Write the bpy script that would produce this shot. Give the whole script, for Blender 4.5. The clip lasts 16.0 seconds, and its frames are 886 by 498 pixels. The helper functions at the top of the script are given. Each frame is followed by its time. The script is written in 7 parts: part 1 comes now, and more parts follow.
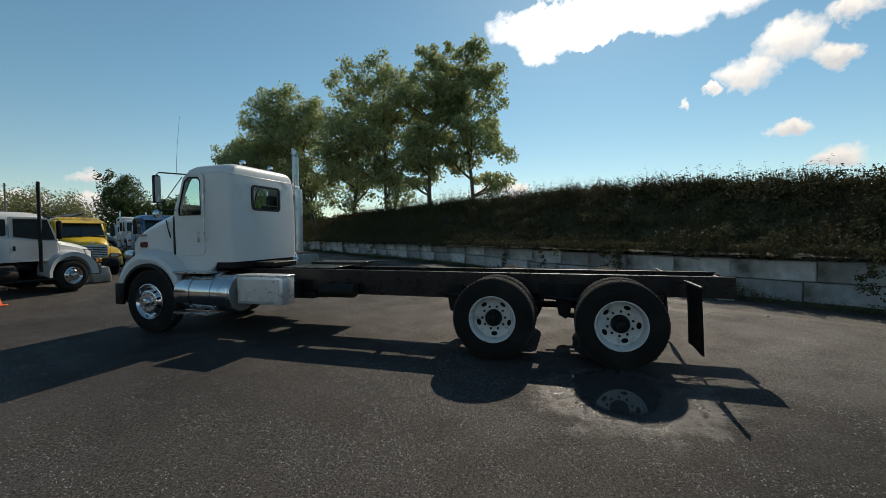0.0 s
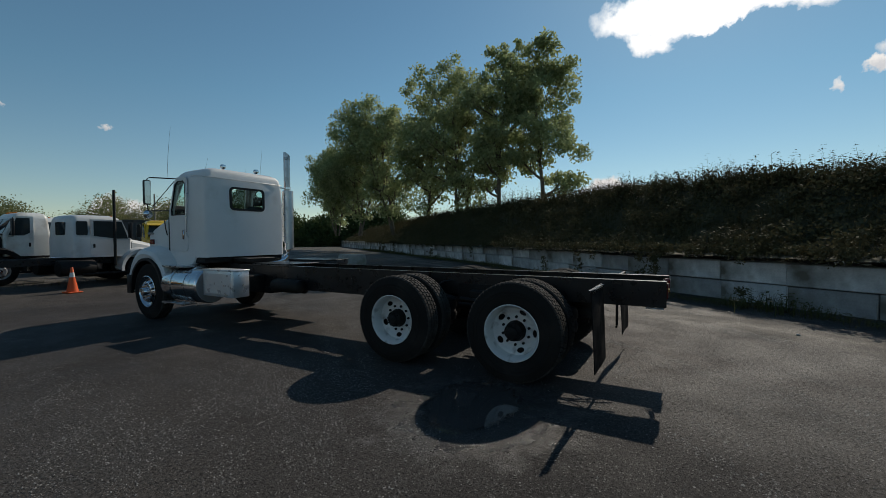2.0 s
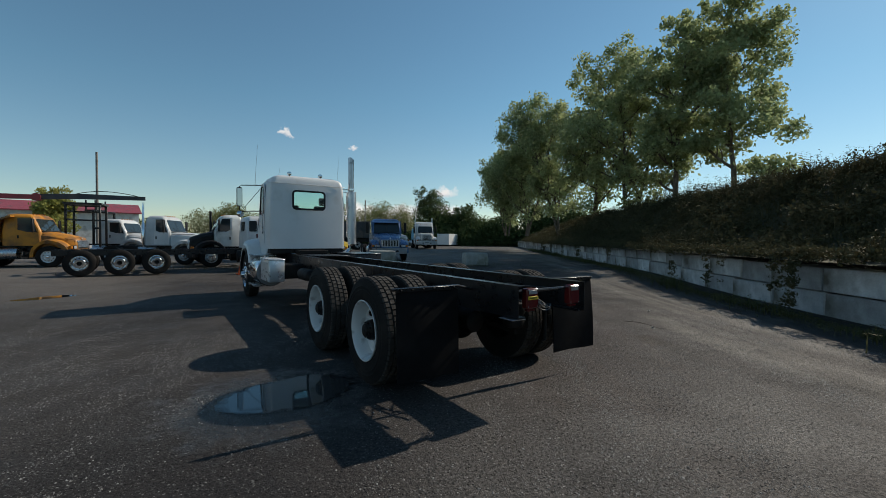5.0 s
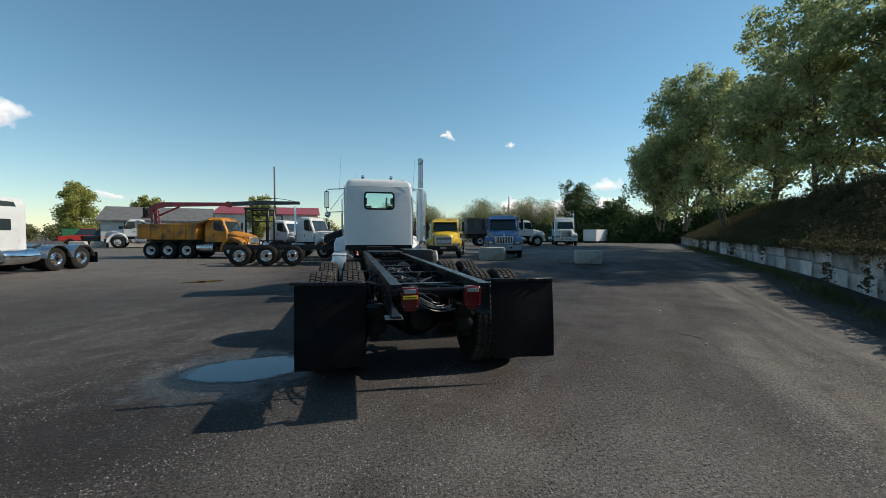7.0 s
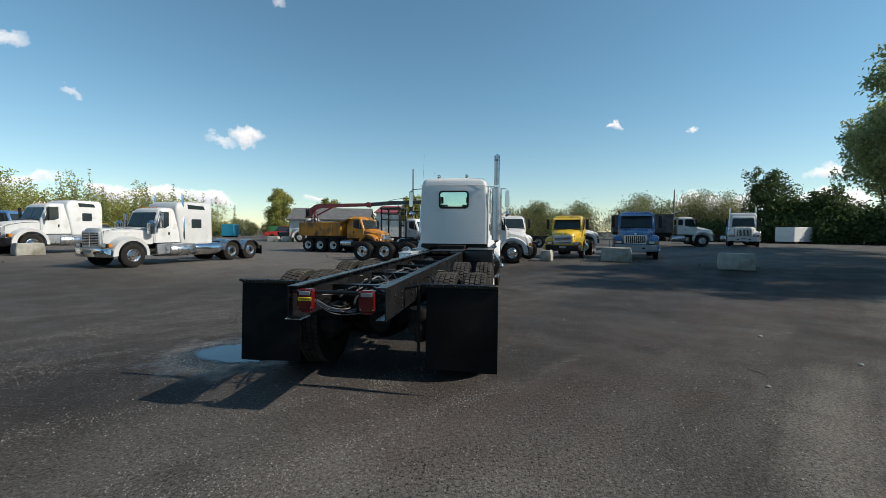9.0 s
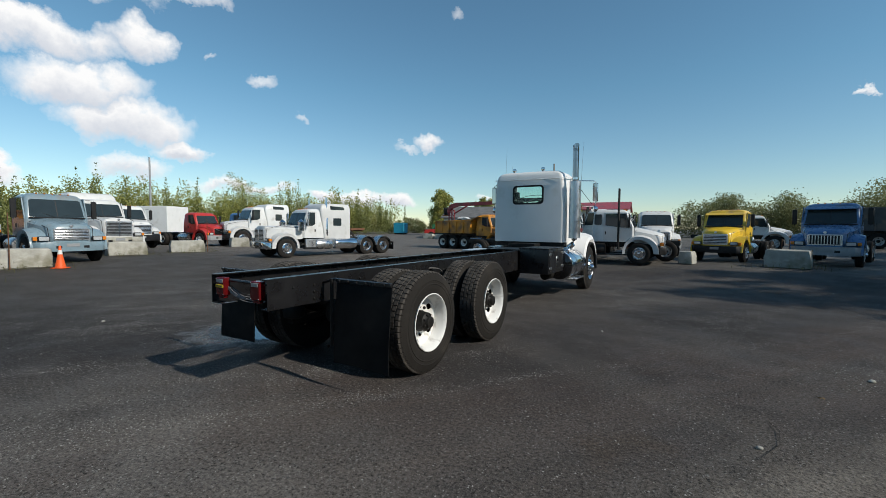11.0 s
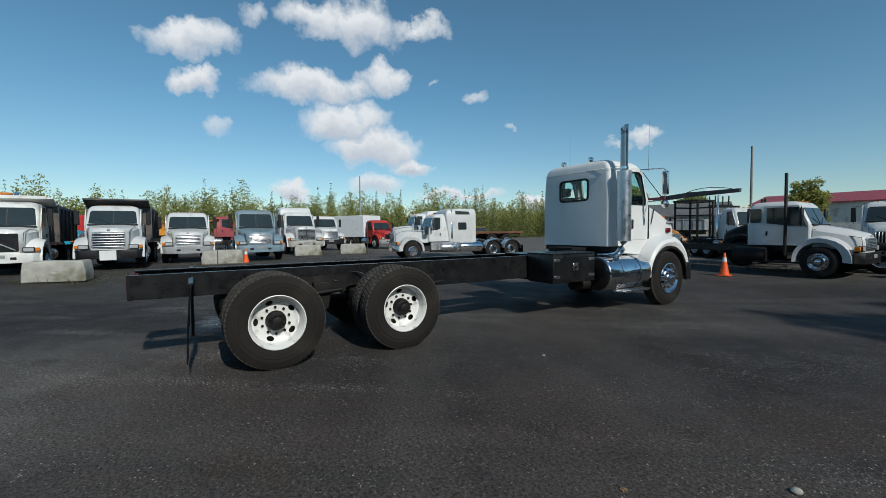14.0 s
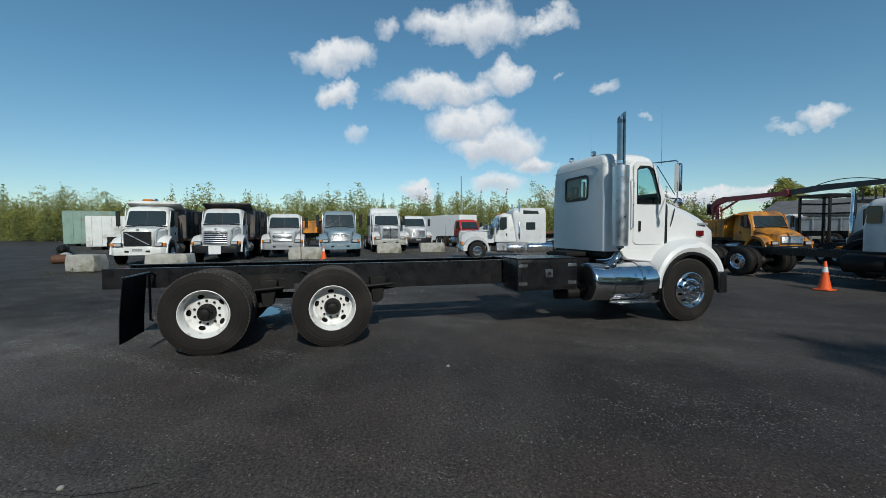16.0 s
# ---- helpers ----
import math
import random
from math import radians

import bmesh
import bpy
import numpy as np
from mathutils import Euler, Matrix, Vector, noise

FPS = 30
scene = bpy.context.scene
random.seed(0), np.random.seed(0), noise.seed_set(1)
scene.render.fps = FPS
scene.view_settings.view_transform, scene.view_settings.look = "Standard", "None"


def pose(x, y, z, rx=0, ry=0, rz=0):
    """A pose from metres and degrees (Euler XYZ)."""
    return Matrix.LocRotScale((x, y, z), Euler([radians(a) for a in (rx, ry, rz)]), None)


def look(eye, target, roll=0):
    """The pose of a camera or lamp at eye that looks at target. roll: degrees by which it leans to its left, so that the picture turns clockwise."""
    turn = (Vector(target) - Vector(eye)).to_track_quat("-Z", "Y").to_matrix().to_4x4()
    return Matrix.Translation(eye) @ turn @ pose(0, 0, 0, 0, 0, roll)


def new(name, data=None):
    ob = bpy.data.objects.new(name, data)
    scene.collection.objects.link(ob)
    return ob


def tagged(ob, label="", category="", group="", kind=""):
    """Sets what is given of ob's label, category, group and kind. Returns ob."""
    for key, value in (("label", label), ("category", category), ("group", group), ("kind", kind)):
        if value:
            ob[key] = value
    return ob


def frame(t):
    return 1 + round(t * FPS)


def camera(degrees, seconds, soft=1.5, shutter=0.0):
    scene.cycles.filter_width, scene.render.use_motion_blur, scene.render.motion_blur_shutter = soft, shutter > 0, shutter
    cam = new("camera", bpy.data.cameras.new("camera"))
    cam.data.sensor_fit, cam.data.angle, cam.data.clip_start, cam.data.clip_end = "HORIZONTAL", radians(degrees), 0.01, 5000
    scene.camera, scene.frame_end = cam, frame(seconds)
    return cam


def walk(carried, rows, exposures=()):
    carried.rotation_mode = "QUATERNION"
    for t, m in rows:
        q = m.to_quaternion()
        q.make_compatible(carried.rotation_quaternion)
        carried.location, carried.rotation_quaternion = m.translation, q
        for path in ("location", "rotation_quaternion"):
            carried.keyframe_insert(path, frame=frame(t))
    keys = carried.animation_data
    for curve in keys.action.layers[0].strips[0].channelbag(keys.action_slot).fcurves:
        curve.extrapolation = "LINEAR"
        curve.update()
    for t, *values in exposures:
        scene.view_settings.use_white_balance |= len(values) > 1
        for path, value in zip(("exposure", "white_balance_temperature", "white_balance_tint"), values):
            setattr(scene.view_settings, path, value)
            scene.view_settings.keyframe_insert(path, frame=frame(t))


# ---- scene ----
cam = camera(93.0, 16.0, 0.65)
PATH = [
    (0, (-6.704, 0.599, 1.699), (-4.790, 1.173, 1.626), -0.45),
    (0.5, (-6.462, -0.004, 1.676), (-4.583, 0.677, 1.609), -0.40),
    (1, (-6.165, -0.589, 1.655), (-4.326, 0.194, 1.590), -0.40),
    (1.5, (-5.829, -1.141, 1.629), (-4.038, -0.253, 1.568), -0.38),
    (2, (-5.456, -1.640, 1.582), (-3.725, -0.641, 1.529), -0.33),
    (2.5, (-5.052, -2.087, 1.534), (-3.393, -0.971, 1.491), -0.19),
    (3, (-4.653, -2.507, 1.498), (-3.080, -1.272, 1.463), -0.13),
    (3.5, (-4.255, -2.934, 1.485), (-2.780, -1.584, 1.448), -0.08),
    (4, (-3.851, -3.345, 1.480), (-2.484, -1.886, 1.440), 0.20),
    (6.5, (-1.283, -4.771, 1.528), (-0.670, -2.868, 1.463), 0.17),
    (7, (-0.756, -4.921, 1.520), (-0.323, -2.970, 1.450), 0.13),
    (7.5, (-0.228, -4.971, 1.531), (0.036, -2.990, 1.458), 0.15),
    (8, (0.316, -4.978, 1.544), (0.397, -2.981, 1.468), 0.31),
    (8.5, (0.858, -4.880, 1.564), (0.745, -2.885, 1.483), 0.33),
    (9, (1.407, -4.765, 1.575), (1.102, -2.791, 1.488), 0.40),
    (9.5, (1.933, -4.598, 1.563), (1.440, -2.662, 1.470), 0.52),
    (10, (2.445, -4.387, 1.566), (1.774, -2.506, 1.468), 0.76),
    (12.5, (5.287, -2.511, 1.574), (3.817, -1.158, 1.483), -0.40),
    (13, (5.627, -2.013, 1.577), (4.077, -0.752, 1.487), -0.32),
    (13.5, (5.938, -1.405, 1.577), (4.301, -0.261, 1.487), -0.57),
    (14, (6.212, -0.837, 1.573), (4.498, 0.189, 1.486), -0.53),
    (14.5, (6.528, -0.257, 1.597), (4.740, 0.635, 1.505), -0.29),
    (15, (6.746, 0.355, 1.598), (4.900, 1.119, 1.504), -0.36),
    (15.5, (6.987, 0.968, 1.617), (5.090, 1.597, 1.524), -0.37),
    (16, (7.153, 1.605, 1.618), (5.219, 2.109, 1.528), -0.27),
]
walk(cam, [(t, look(eye, target, roll)) for t, eye, target, roll in PATH],
     [(0, 0.1, 7450, 10), (0.7, 0.06, 7350, 10), (1.5, -0.2, 7100, 10), (2.2, -0.3, 7000, 10), (3.0, -0.28, 7000, 10), (4.0, -0.12, 7000, 10), (6.5, 0.37, 7000, 10), (7.5, 0.47, 7000, 10), (10.0, 0.45, 6950, 10), (12.5, -0.02, 6350, 6), (16.0, -0.04, 6350, 6)])

# ---------------------------------------------------------------- light and sky
SUN_YAW, SUN_EL = -91.0, 36.0          # heading of the sun (from +y, to the left) and its height
sun_dir = Vector((-math.sin(radians(SUN_YAW)) * math.cos(radians(SUN_EL)), math.cos(radians(SUN_YAW)) * math.cos(radians(SUN_EL)), math.sin(radians(SUN_EL))))
sun = new("sun", bpy.data.lights.new("sun", "SUN"))
sun.data.energy, sun.data.angle, sun.data.color = 3.6, radians(0.55), (1.0, 0.95, 0.87)
sun.matrix_world = look(sun_dir * 50, (0, 0, 0))

world = bpy.data.worlds.new("sky")
scene.world = world
world.use_nodes = True
wn, wl = world.node_tree.nodes, world.node_tree.links
wn.clear()


def wmath(op, a, b=None, clamp=False):
    n = wn.new("ShaderNodeMath")
    n.operation, n.use_clamp = op, clamp
    for i, v in enumerate((a, b)):
        if v is None:
            continue
        if isinstance(v, (int, float)):
            n.inputs[i].default_value = v
        else:
            wl.new(v, n.inputs[i])
    return n.outputs[0]


sky = wn.new("ShaderNodeTexSky")
sky.sky_type, sky.sun_disc = "NISHITA", False
sky.sun_elevation, sky.sun_rotation = radians(SUN_EL), radians(-SUN_YAW)
sky.altitude, sky.air_density, sky.dust_density, sky.ozone_density = 150, 1.0, 0.08, 2.4
coord = wn.new("ShaderNodeTexCoord")
way = coord.outputs["Generated"]
puff = wn.new("ShaderNodeTexNoise")
puff.inputs["Scale"].default_value, puff.inputs["Detail"].default_value, puff.inputs["Roughness"].default_value = 9.0, 7.0, 0.62
wl.new(way, puff.inputs["Vector"])
warp = wn.new("ShaderNodeVectorMath")
warp.operation = "MULTIPLY_ADD"
wl.new(puff.outputs["Color"], warp.inputs[0])
warp.inputs[1].default_value = (0.13, 0.13, 0.13)
shifted = wn.new("ShaderNodeVectorMath")
shifted.operation = "SUBTRACT"
wl.new(way, warp.inputs[2])
wl.new(warp.outputs[0], shifted.inputs[0])
shifted.inputs[1].default_value = (0.065, 0.065, 0.065)
soft_way = shifted.outputs[0]
cover, under = None, None


def cloud(yaw, el, half_w, half_h, thick=1.0):
    """A cumulus cloud in the sky round the heading yaw and the height el, all in degrees."""
    global cover, under
    y, e = radians(yaw), radians(el)
    mid = Vector((-math.sin(y) * math.cos(e), math.cos(y) * math.cos(e), math.sin(e)))
    side = Vector((math.cos(y), math.sin(y), 0))
    up = side.cross(mid)
    outs = []
    for axis, half in ((side, half_w), (up, half_h)):
        d = wn.new("ShaderNodeVectorMath")
        d.operation = "DOT_PRODUCT"
        wl.new(soft_way, d.inputs[0])
        d.inputs[1].default_value = axis / math.sin(radians(half * 1.12))
        outs.append(wmath("SUBTRACT", d.outputs["Value"], mid.dot(axis) / math.sin(radians(half * 1.12))))
    d = wn.new("ShaderNodeVectorMath")
    d.operation = "DOT_PRODUCT"
    wl.new(way, d.inputs[0])
    d.inputs[1].default_value = mid
    front = wmath("GREATER_THAN", d.outputs["Value"], 0.5)
    r2 = wmath("ADD", wmath("POWER", wmath("ABSOLUTE", outs[0]), 2.0), wmath("POWER", wmath("ABSOLUTE", outs[1]), 2.0))
    m = wmath("MULTIPLY", wmath("MULTIPLY", wmath("SUBTRACT", 1.0, r2, True), front), thick)
    cover = m if cover is None else wmath("MAXIMUM", cover, m)
    low = wmath("MULTIPLY", m, wmath("SUBTRACT", 0.25, outs[1], True))
    under = low if under is None else wmath("MAXIMUM", under, low)


cloud(89.3, 21.3, 4.8, 2.2)
cloud(89.2, 17.2, 2.8, 1.7)
cloud(75.5, 25.2, 4.5, 2.1, 0.9)
cloud(70.4, 25.3, 5.3, 2.9)
cloud(62.1, 25.0, 4.8, 1.1, 0.8)
cloud(82.8, 24.5, 1.8, 1.5, 0.6)
cloud(75.6, 18.1, 8.2, 2.2)
cloud(67.1, 19.4, 3.2, 2.3)
cloud(86.7, 12.8, 1.8, 1.5, 0.6)
cloud(72.4, 14.1, 6.1, 2.6)
cloud(67.9, 11.0, 6.1, 2.5)
cloud(62.8, 8.7, 3.4, 1.4)
cloud(67.6, 6.2, 3.9, 1.6, 0.9)
cloud(78.5, 5.5, 2.7, 1.1, 0.9)
cloud(56.9, 4.8, 5.9, 0.8, 0.8)
cloud(50.5, 13.4, 1.1, 0.6, 0.5)
cloud(54.7, 17.8, 2.1, 0.7, 0.55)
cloud(60.3, 18.4, 0.9, 0.4, 0.5)
cloud(33.7, 11.2, 2.7, 1.1, 0.8)
cloud(37.0, 10.2, 2.3, 0.6, 0.5)
cloud(43.0, 3.9, 5.7, 1.1, 0.9)
cloud(30.0, 26.3, 1.2, 0.7, 0.4)
cloud(-96.1, 25.4, 13.5, 3.2, 1.8)
cloud(-93.5, 23.5, 4.9, 1.5, 1.5)
cloud(-86.6, 22.2, 2.4, 1.9)
cloud(-109.3, 16.7, 3.1, 1.8)
cloud(-113.0, 18.5, 3.0, 2.3)
cloud(-116.1, 16.7, 1.8, 1.3)
cloud(-106.0, 15.2, 1.0, 0.8)
cloud(-117.0, 20.3, 2.2, 1.2)
cloud(-111.7, 10.3, 1.8, 1.1)
cloud(-116.2, 7.3, 2.6, 1.4)
cloud(-103.3, 14.4, 0.4, 0.7, 0.7)
cloud(-21.3, 11.9, 0.7, 0.3, 0.7)
cloud(-13.0, 13.1, 1.2, 0.4, 0.7)
cloud(-25.8, 2.8, 5.1, 1.6, 1.1)
cloud(-22.6, 2.9, 3.4, 1.4, 1.1)
cloud(-34.8, 3.0, 3.3, 1.2)
cloud(46.6, 4.0, 3.3, 1.0)
cloud(37.8, 3.6, 3.0, 1.3, 1.1)
cloud(25.5, 3.6, 1.3, 0.6, 0.7)
cloud(-33.8, 6.1, 2.1, 0.9, 0.8)
cloud(-81.2, 5.9, 4.2, 1.4, 1.1)

fluff = wn.new("ShaderNodeTexNoise")
fluff.inputs["Scale"].default_value, fluff.inputs["Detail"].default_value, fluff.inputs["Roughness"].default_value = 22.0, 6.0, 0.6
wl.new(way, fluff.inputs["Vector"])
edge = wmath("MULTIPLY", wmath("SUBTRACT", wmath("MULTIPLY", cover, wmath("ADD", wmath("MULTIPLY", fluff.outputs[0], 1.5), 0.3)), 0.14), 1.45, True)
shade = wn.new("ShaderNodeMix")
shade.data_type = "RGBA"
shade.inputs[6].default_value, shade.inputs[7].default_value = (8.0, 8.1, 8.4, 1), (4.3, 4.8, 5.8, 1)
wl.new(wmath("MULTIPLY", under, wmath("ADD", fluff.outputs[0], 0.7), True), shade.inputs[0])
# the haze of light round the sun, spread by the thin cloud in front of it
glow_dot = wn.new("ShaderNodeVectorMath")
glow_dot.operation = "DOT_PRODUCT"
wl.new(way, glow_dot.inputs[0])
glow_dot.inputs[1].default_value = sun_dir
glare = wmath("MULTIPLY", wmath("POWER", wmath("MAXIMUM", glow_dot.outputs["Value"], 0.0), 22.0), 16.0)
lit = wn.new("ShaderNodeMix")
lit.data_type, lit.blend_type = "RGBA", "ADD"
lit.inputs[0].default_value = 1.0
glare_col = wn.new("ShaderNodeCombineColor")
for i in range(3):
    wl.new(glare, glare_col.inputs[i])
wl.new(shade.outputs[2], lit.inputs[6])
wl.new(glare_col.outputs[0], lit.inputs[7])
both = wn.new("ShaderNodeMix")
both.data_type = "RGBA"
wl.new(edge, both.inputs[0])
clear = wn.new("ShaderNodeMix")
clear.data_type, clear.blend_type = "RGBA", "MULTIPLY"
clear.inputs[0].default_value = 1.0
# paler and less green towards the horizon
rise_xyz, rise, tint = wn.new("ShaderNodeSeparateXYZ"), wn.new("ShaderNodeMapRange"), wn.new("ShaderNodeMix")
wl.new(way, rise_xyz.inputs[0])
wl.new(rise_xyz.outputs[2], rise.inputs[0])
rise.inputs[1].default_value, rise.inputs[2].default_value = 0.0, 0.3
tint.data_type = "RGBA"
wl.new(rise.outputs[0], tint.inputs[0])
tint.inputs[6].default_value, tint.inputs[7].default_value = (0.88, 0.93, 0.93, 1), (0.72, 1.0, 0.985, 1)
wl.new(tint.outputs[2], clear.inputs[7])
wl.new(sky.outputs[0], clear.inputs[6])
halo = wn.new("ShaderNodeMix")
halo.data_type, halo.blend_type = "RGBA", "ADD"
halo.inputs[0].default_value = 0.035
wl.new(clear.outputs[2], halo.inputs[6])
wl.new(glare_col.outputs[0], halo.inputs[7])
wl.new(halo.outputs[2], both.inputs[6])
wl.new(lit.outputs[2], both.inputs[7])
back = wn.new("ShaderNodeBackground")
back.inputs["Strength"].default_value = 0.1
wl.new(both.outputs[2], back.inputs["Color"])
wout = wn.new("ShaderNodeOutputWorld")
wl.new(back.outputs[0], wout.inputs["Surface"])


# ---------------------------------------------------------------- materials
def mat(name, base, rough=0.5, metal=0.0, var=0.12, scale=2.0, fine=40.0, bump=0.0, bump_scale=80.0, dirt=None, dirt_amount=0.0, dirt_scale=1.5,
        coat=0.0, spec=0.5, rough_var=0.1, rand=0.0, trans=0.0, ior=1.45):
    """A surface with variation at two scales, dirt in patches and a fine relief."""
    m = bpy.data.materials.new(name)
    m.use_nodes = True
    n, l = m.node_tree.nodes, m.node_tree.links
    b = n["Principled BSDF"]
    b.inputs["Metallic"].default_value = metal
    b.inputs["Specular IOR Level"].default_value = spec
    b.inputs["Coat Weight"].default_value = coat
    b.inputs["Coat Roughness"].default_value = 0.08
    b.inputs["Transmission Weight"].default_value = trans
    b.inputs["IOR"].default_value = ior
    tc = n.new("ShaderNodeTexCoord")

    def noise_at(s, detail=4.0):
        t = n.new("ShaderNodeTexNoise")
        t.inputs["Scale"].default_value, t.inputs["Detail"].default_value = s, detail
        l.new(tc.outputs["Object"], t.inputs["Vector"])
        return t.outputs[0]

    def mix(fac, a, c, mode="MIX"):
        x = n.new("ShaderNodeMix")
        x.data_type, x.blend_type = "RGBA", mode
        for i, v in ((0, fac), (6, a), (7, c)):
            if hasattr(v, "links"):
                l.new(v, x.inputs[i])
            else:
                x.inputs[i].default_value = v
        return x.outputs[2]

    def ramp(v, lo, hi):
        r = n.new("ShaderNodeMapRange")
        r.inputs[1].default_value, r.inputs[2].default_value = lo, hi
        l.new(v, r.inputs[0])
        return r.outputs[0]

    lo = (*[max(0, c * (1 - var)) for c in base], 1)
    hi = (*[min(1, c * (1 + var)) for c in base], 1)
    col = mix(ramp(noise_at(scale), 0.32, 0.68), lo, hi)
    grain = ramp(noise_at(fine, 3.0), 0.25, 0.75)
    col = mix(var * 0.8, col, mix(grain, (0.25, 0.25, 0.25, 1), (0.75, 0.75, 0.75, 1)), "OVERLAY")
    if rand:
        info = n.new("ShaderNodeObjectInfo")
        col = mix(ramp(info.outputs["Random"], 0, 1), mix(1.0, col, (1 - rand, 1 - rand, 1 - rand, 1), "MULTIPLY"), mix(1.0, col, (1 + rand, 1 + rand, 1 + rand, 1), "MULTIPLY"))
    if dirt:
        patches = ramp(noise_at(dirt_scale, 8.0), 0.62 - 0.3 * dirt_amount, 0.8 - 0.2 * dirt_amount)
        col = mix(patches, col, (*dirt, 1))
    l.new(col, b.inputs["Base Color"])
    r = n.new("ShaderNodeMapRange")
    r.inputs[1].default_value, r.inputs[2].default_value = 0.3, 0.7
    r.inputs[3].default_value, r.inputs[4].default_value = max(0.02, rough - rough_var), min(1, rough + rough_var)
    l.new(noise_at(fine * 0.2), r.inputs[0])
    l.new(r.outputs[0], b.inputs["Roughness"])
    if bump:
        k = n.new("ShaderNodeBump")
        k.inputs["Strength"].default_value, k.inputs["Distance"].default_value = bump, 0.01
        l.new(noise_at(bump_scale, 5.0), k.inputs["Height"])
        l.new(k.outputs[0], b.inputs["Normal"])
    return m


M_WHITE = mat("white_paint", (0.67, 0.67, 0.66), 0.42, var=0.03, coat=0.12, dirt=(0.56, 0.55, 0.52), dirt_amount=0.08, dirt_scale=2.2, rough_var=0.06, spec=0.35)
M_WHITE_OLD = mat("worn_white_paint", (0.66, 0.66, 0.63), 0.4, var=0.07, coat=0.2, dirt=(0.33, 0.3, 0.26), dirt_amount=0.3, dirt_scale=1.4)
M_YELLOW = mat("yellow_paint", (0.68, 0.44, 0.03), 0.35, var=0.08, coat=0.3, dirt=(0.3, 0.2, 0.06), dirt_amount=0.25)
M_ORANGE = mat("orange_paint", (0.56, 0.22, 0.02), 0.45, var=0.12, dirt=(0.16, 0.08, 0.035), dirt_amount=0.6, dirt_scale=1.6)
M_BLUE = mat("blue_paint", (0.055, 0.14, 0.29), 0.3, var=0.1, coat=0.4, dirt=(0.1, 0.12, 0.16), dirt_amount=0.2)
M_SLATE = mat("slate_blue_paint", (0.17, 0.24, 0.28), 0.33, var=0.06, coat=0.4, dirt=(0.2, 0.2, 0.19), dirt_amount=0.2)
M_TEAL = mat("turquoise_paint", (0.02, 0.30, 0.44), 0.4, var=0.1)
M_SKYBLUE = mat("light_blue_paint", (0.12, 0.32, 0.44), 0.4, var=0.1)
M_RED = mat("red_paint", (0.42, 0.03, 0.025), 0.35, var=0.1, coat=0.3, dirt=(0.2, 0.06, 0.05), dirt_amount=0.2)
M_CRANE = mat("faded_red_paint", (0.30, 0.05, 0.06), 0.5, var=0.15, dirt=(0.12, 0.07, 0.06), dirt_amount=0.4)
M_GREEN = mat("green_paint", (0.05, 0.22, 0.09), 0.5, var=0.15)
M_SAGE = mat("sage_green_paint", (0.2, 0.29, 0.24), 0.5, var=0.1, dirt=(0.2, 0.18, 0.14), dirt_amount=0.3)
M_FRAME = mat("black_chassis_paint", (0.009, 0.009, 0.010), 0.32, var=0.25, dirt=(0.02, 0.019, 0.018), dirt_amount=0.2, dirt_scale=3.0, bump=0.05, spec=0.45)
M_GLOSS = mat("dark_tank_reflection", (0.012, 0.012, 0.013), 0.12, var=0.2, spec=0.7, rough_var=0.04)
M_DULL = mat("dull_bright_metal", (0.6, 0.61, 0.63), 0.36, 1.0, var=0.06, dirt=(0.4, 0.39, 0.38), dirt_amount=0.15, dirt_scale=5.0)
M_BLACK = mat("black_plastic", (0.010, 0.010, 0.011), 0.5, var=0.2, bump=0.08, spec=0.35)
M_UNDER = mat("greasy_black_iron", (0.008, 0.0075, 0.007), 0.6, var=0.3, dirt=(0.024, 0.02, 0.017), dirt_amount=0.2, dirt_scale=4.0, bump=0.25, spec=0.3)
M_FLAP = mat("black_rubber_sheet", (0.006, 0.006, 0.0065), 0.7, var=0.3, scale=3.0, dirt=(0.014, 0.0135, 0.013), dirt_amount=0.3, dirt_scale=2.6, bump=0.1, bump_scale=9.0, spec=0.15)
M_TYRE = mat("tyre_rubber", (0.0185, 0.0168, 0.0152), 0.8, var=0.15, dirt=(0.030, 0.0265, 0.023), dirt_amount=0.3, dirt_scale=3.0, bump=0.12, bump_scale=60.0, spec=0.15)
M_TREAD = mat("dusty_tyre_tread", (0.055, 0.05, 0.045), 0.9, var=0.25, scale=5.0, dirt=(0.1, 0.09, 0.08), dirt_amount=0.35, dirt_scale=6.0, bump=0.2, bump_scale=60.0, spec=0.1)
M_RIM = mat("white_painted_steel_wheel", (0.68, 0.68, 0.66), 0.4, var=0.06, dirt=(0.3, 0.28, 0.25), dirt_amount=0.2, dirt_scale=9.0)
M_RIM_OLD = mat("grey_steel_wheel", (0.45, 0.45, 0.44), 0.45, var=0.15, dirt=(0.16, 0.13, 0.1), dirt_amount=0.4, dirt_scale=7.0)
M_CHROME = mat("chrome", (0.70, 0.71, 0.73), 0.13, 1.0, var=0.05, dirt=(0.32, 0.31, 0.3), dirt_amount=0.15, dirt_scale=5.0, rough_var=0.05)
# chrome with a darker colour, standing in for darker surroundings reflected in the stack
M_PIPE = mat("dimmed_chrome", (0.34, 0.345, 0.36), 0.16, 1.0, var=0.12, dirt=(0.16, 0.15, 0.15), dirt_amount=0.25, dirt_scale=6.0, rough_var=0.06)
M_ALU = mat("brushed_aluminium", (0.62, 0.63, 0.64), 0.3, 1.0, var=0.08, dirt=(0.3, 0.29, 0.28), dirt_amount=0.25, dirt_scale=4.0, bump=0.05)
M_PLATE = mat("aluminium_chequer_plate", (0.68, 0.69, 0.7), 0.34, 0.55, var=0.08, dirt=(0.4, 0.39, 0.37), dirt_amount=0.2, bump=0.25, bump_scale=30.0)
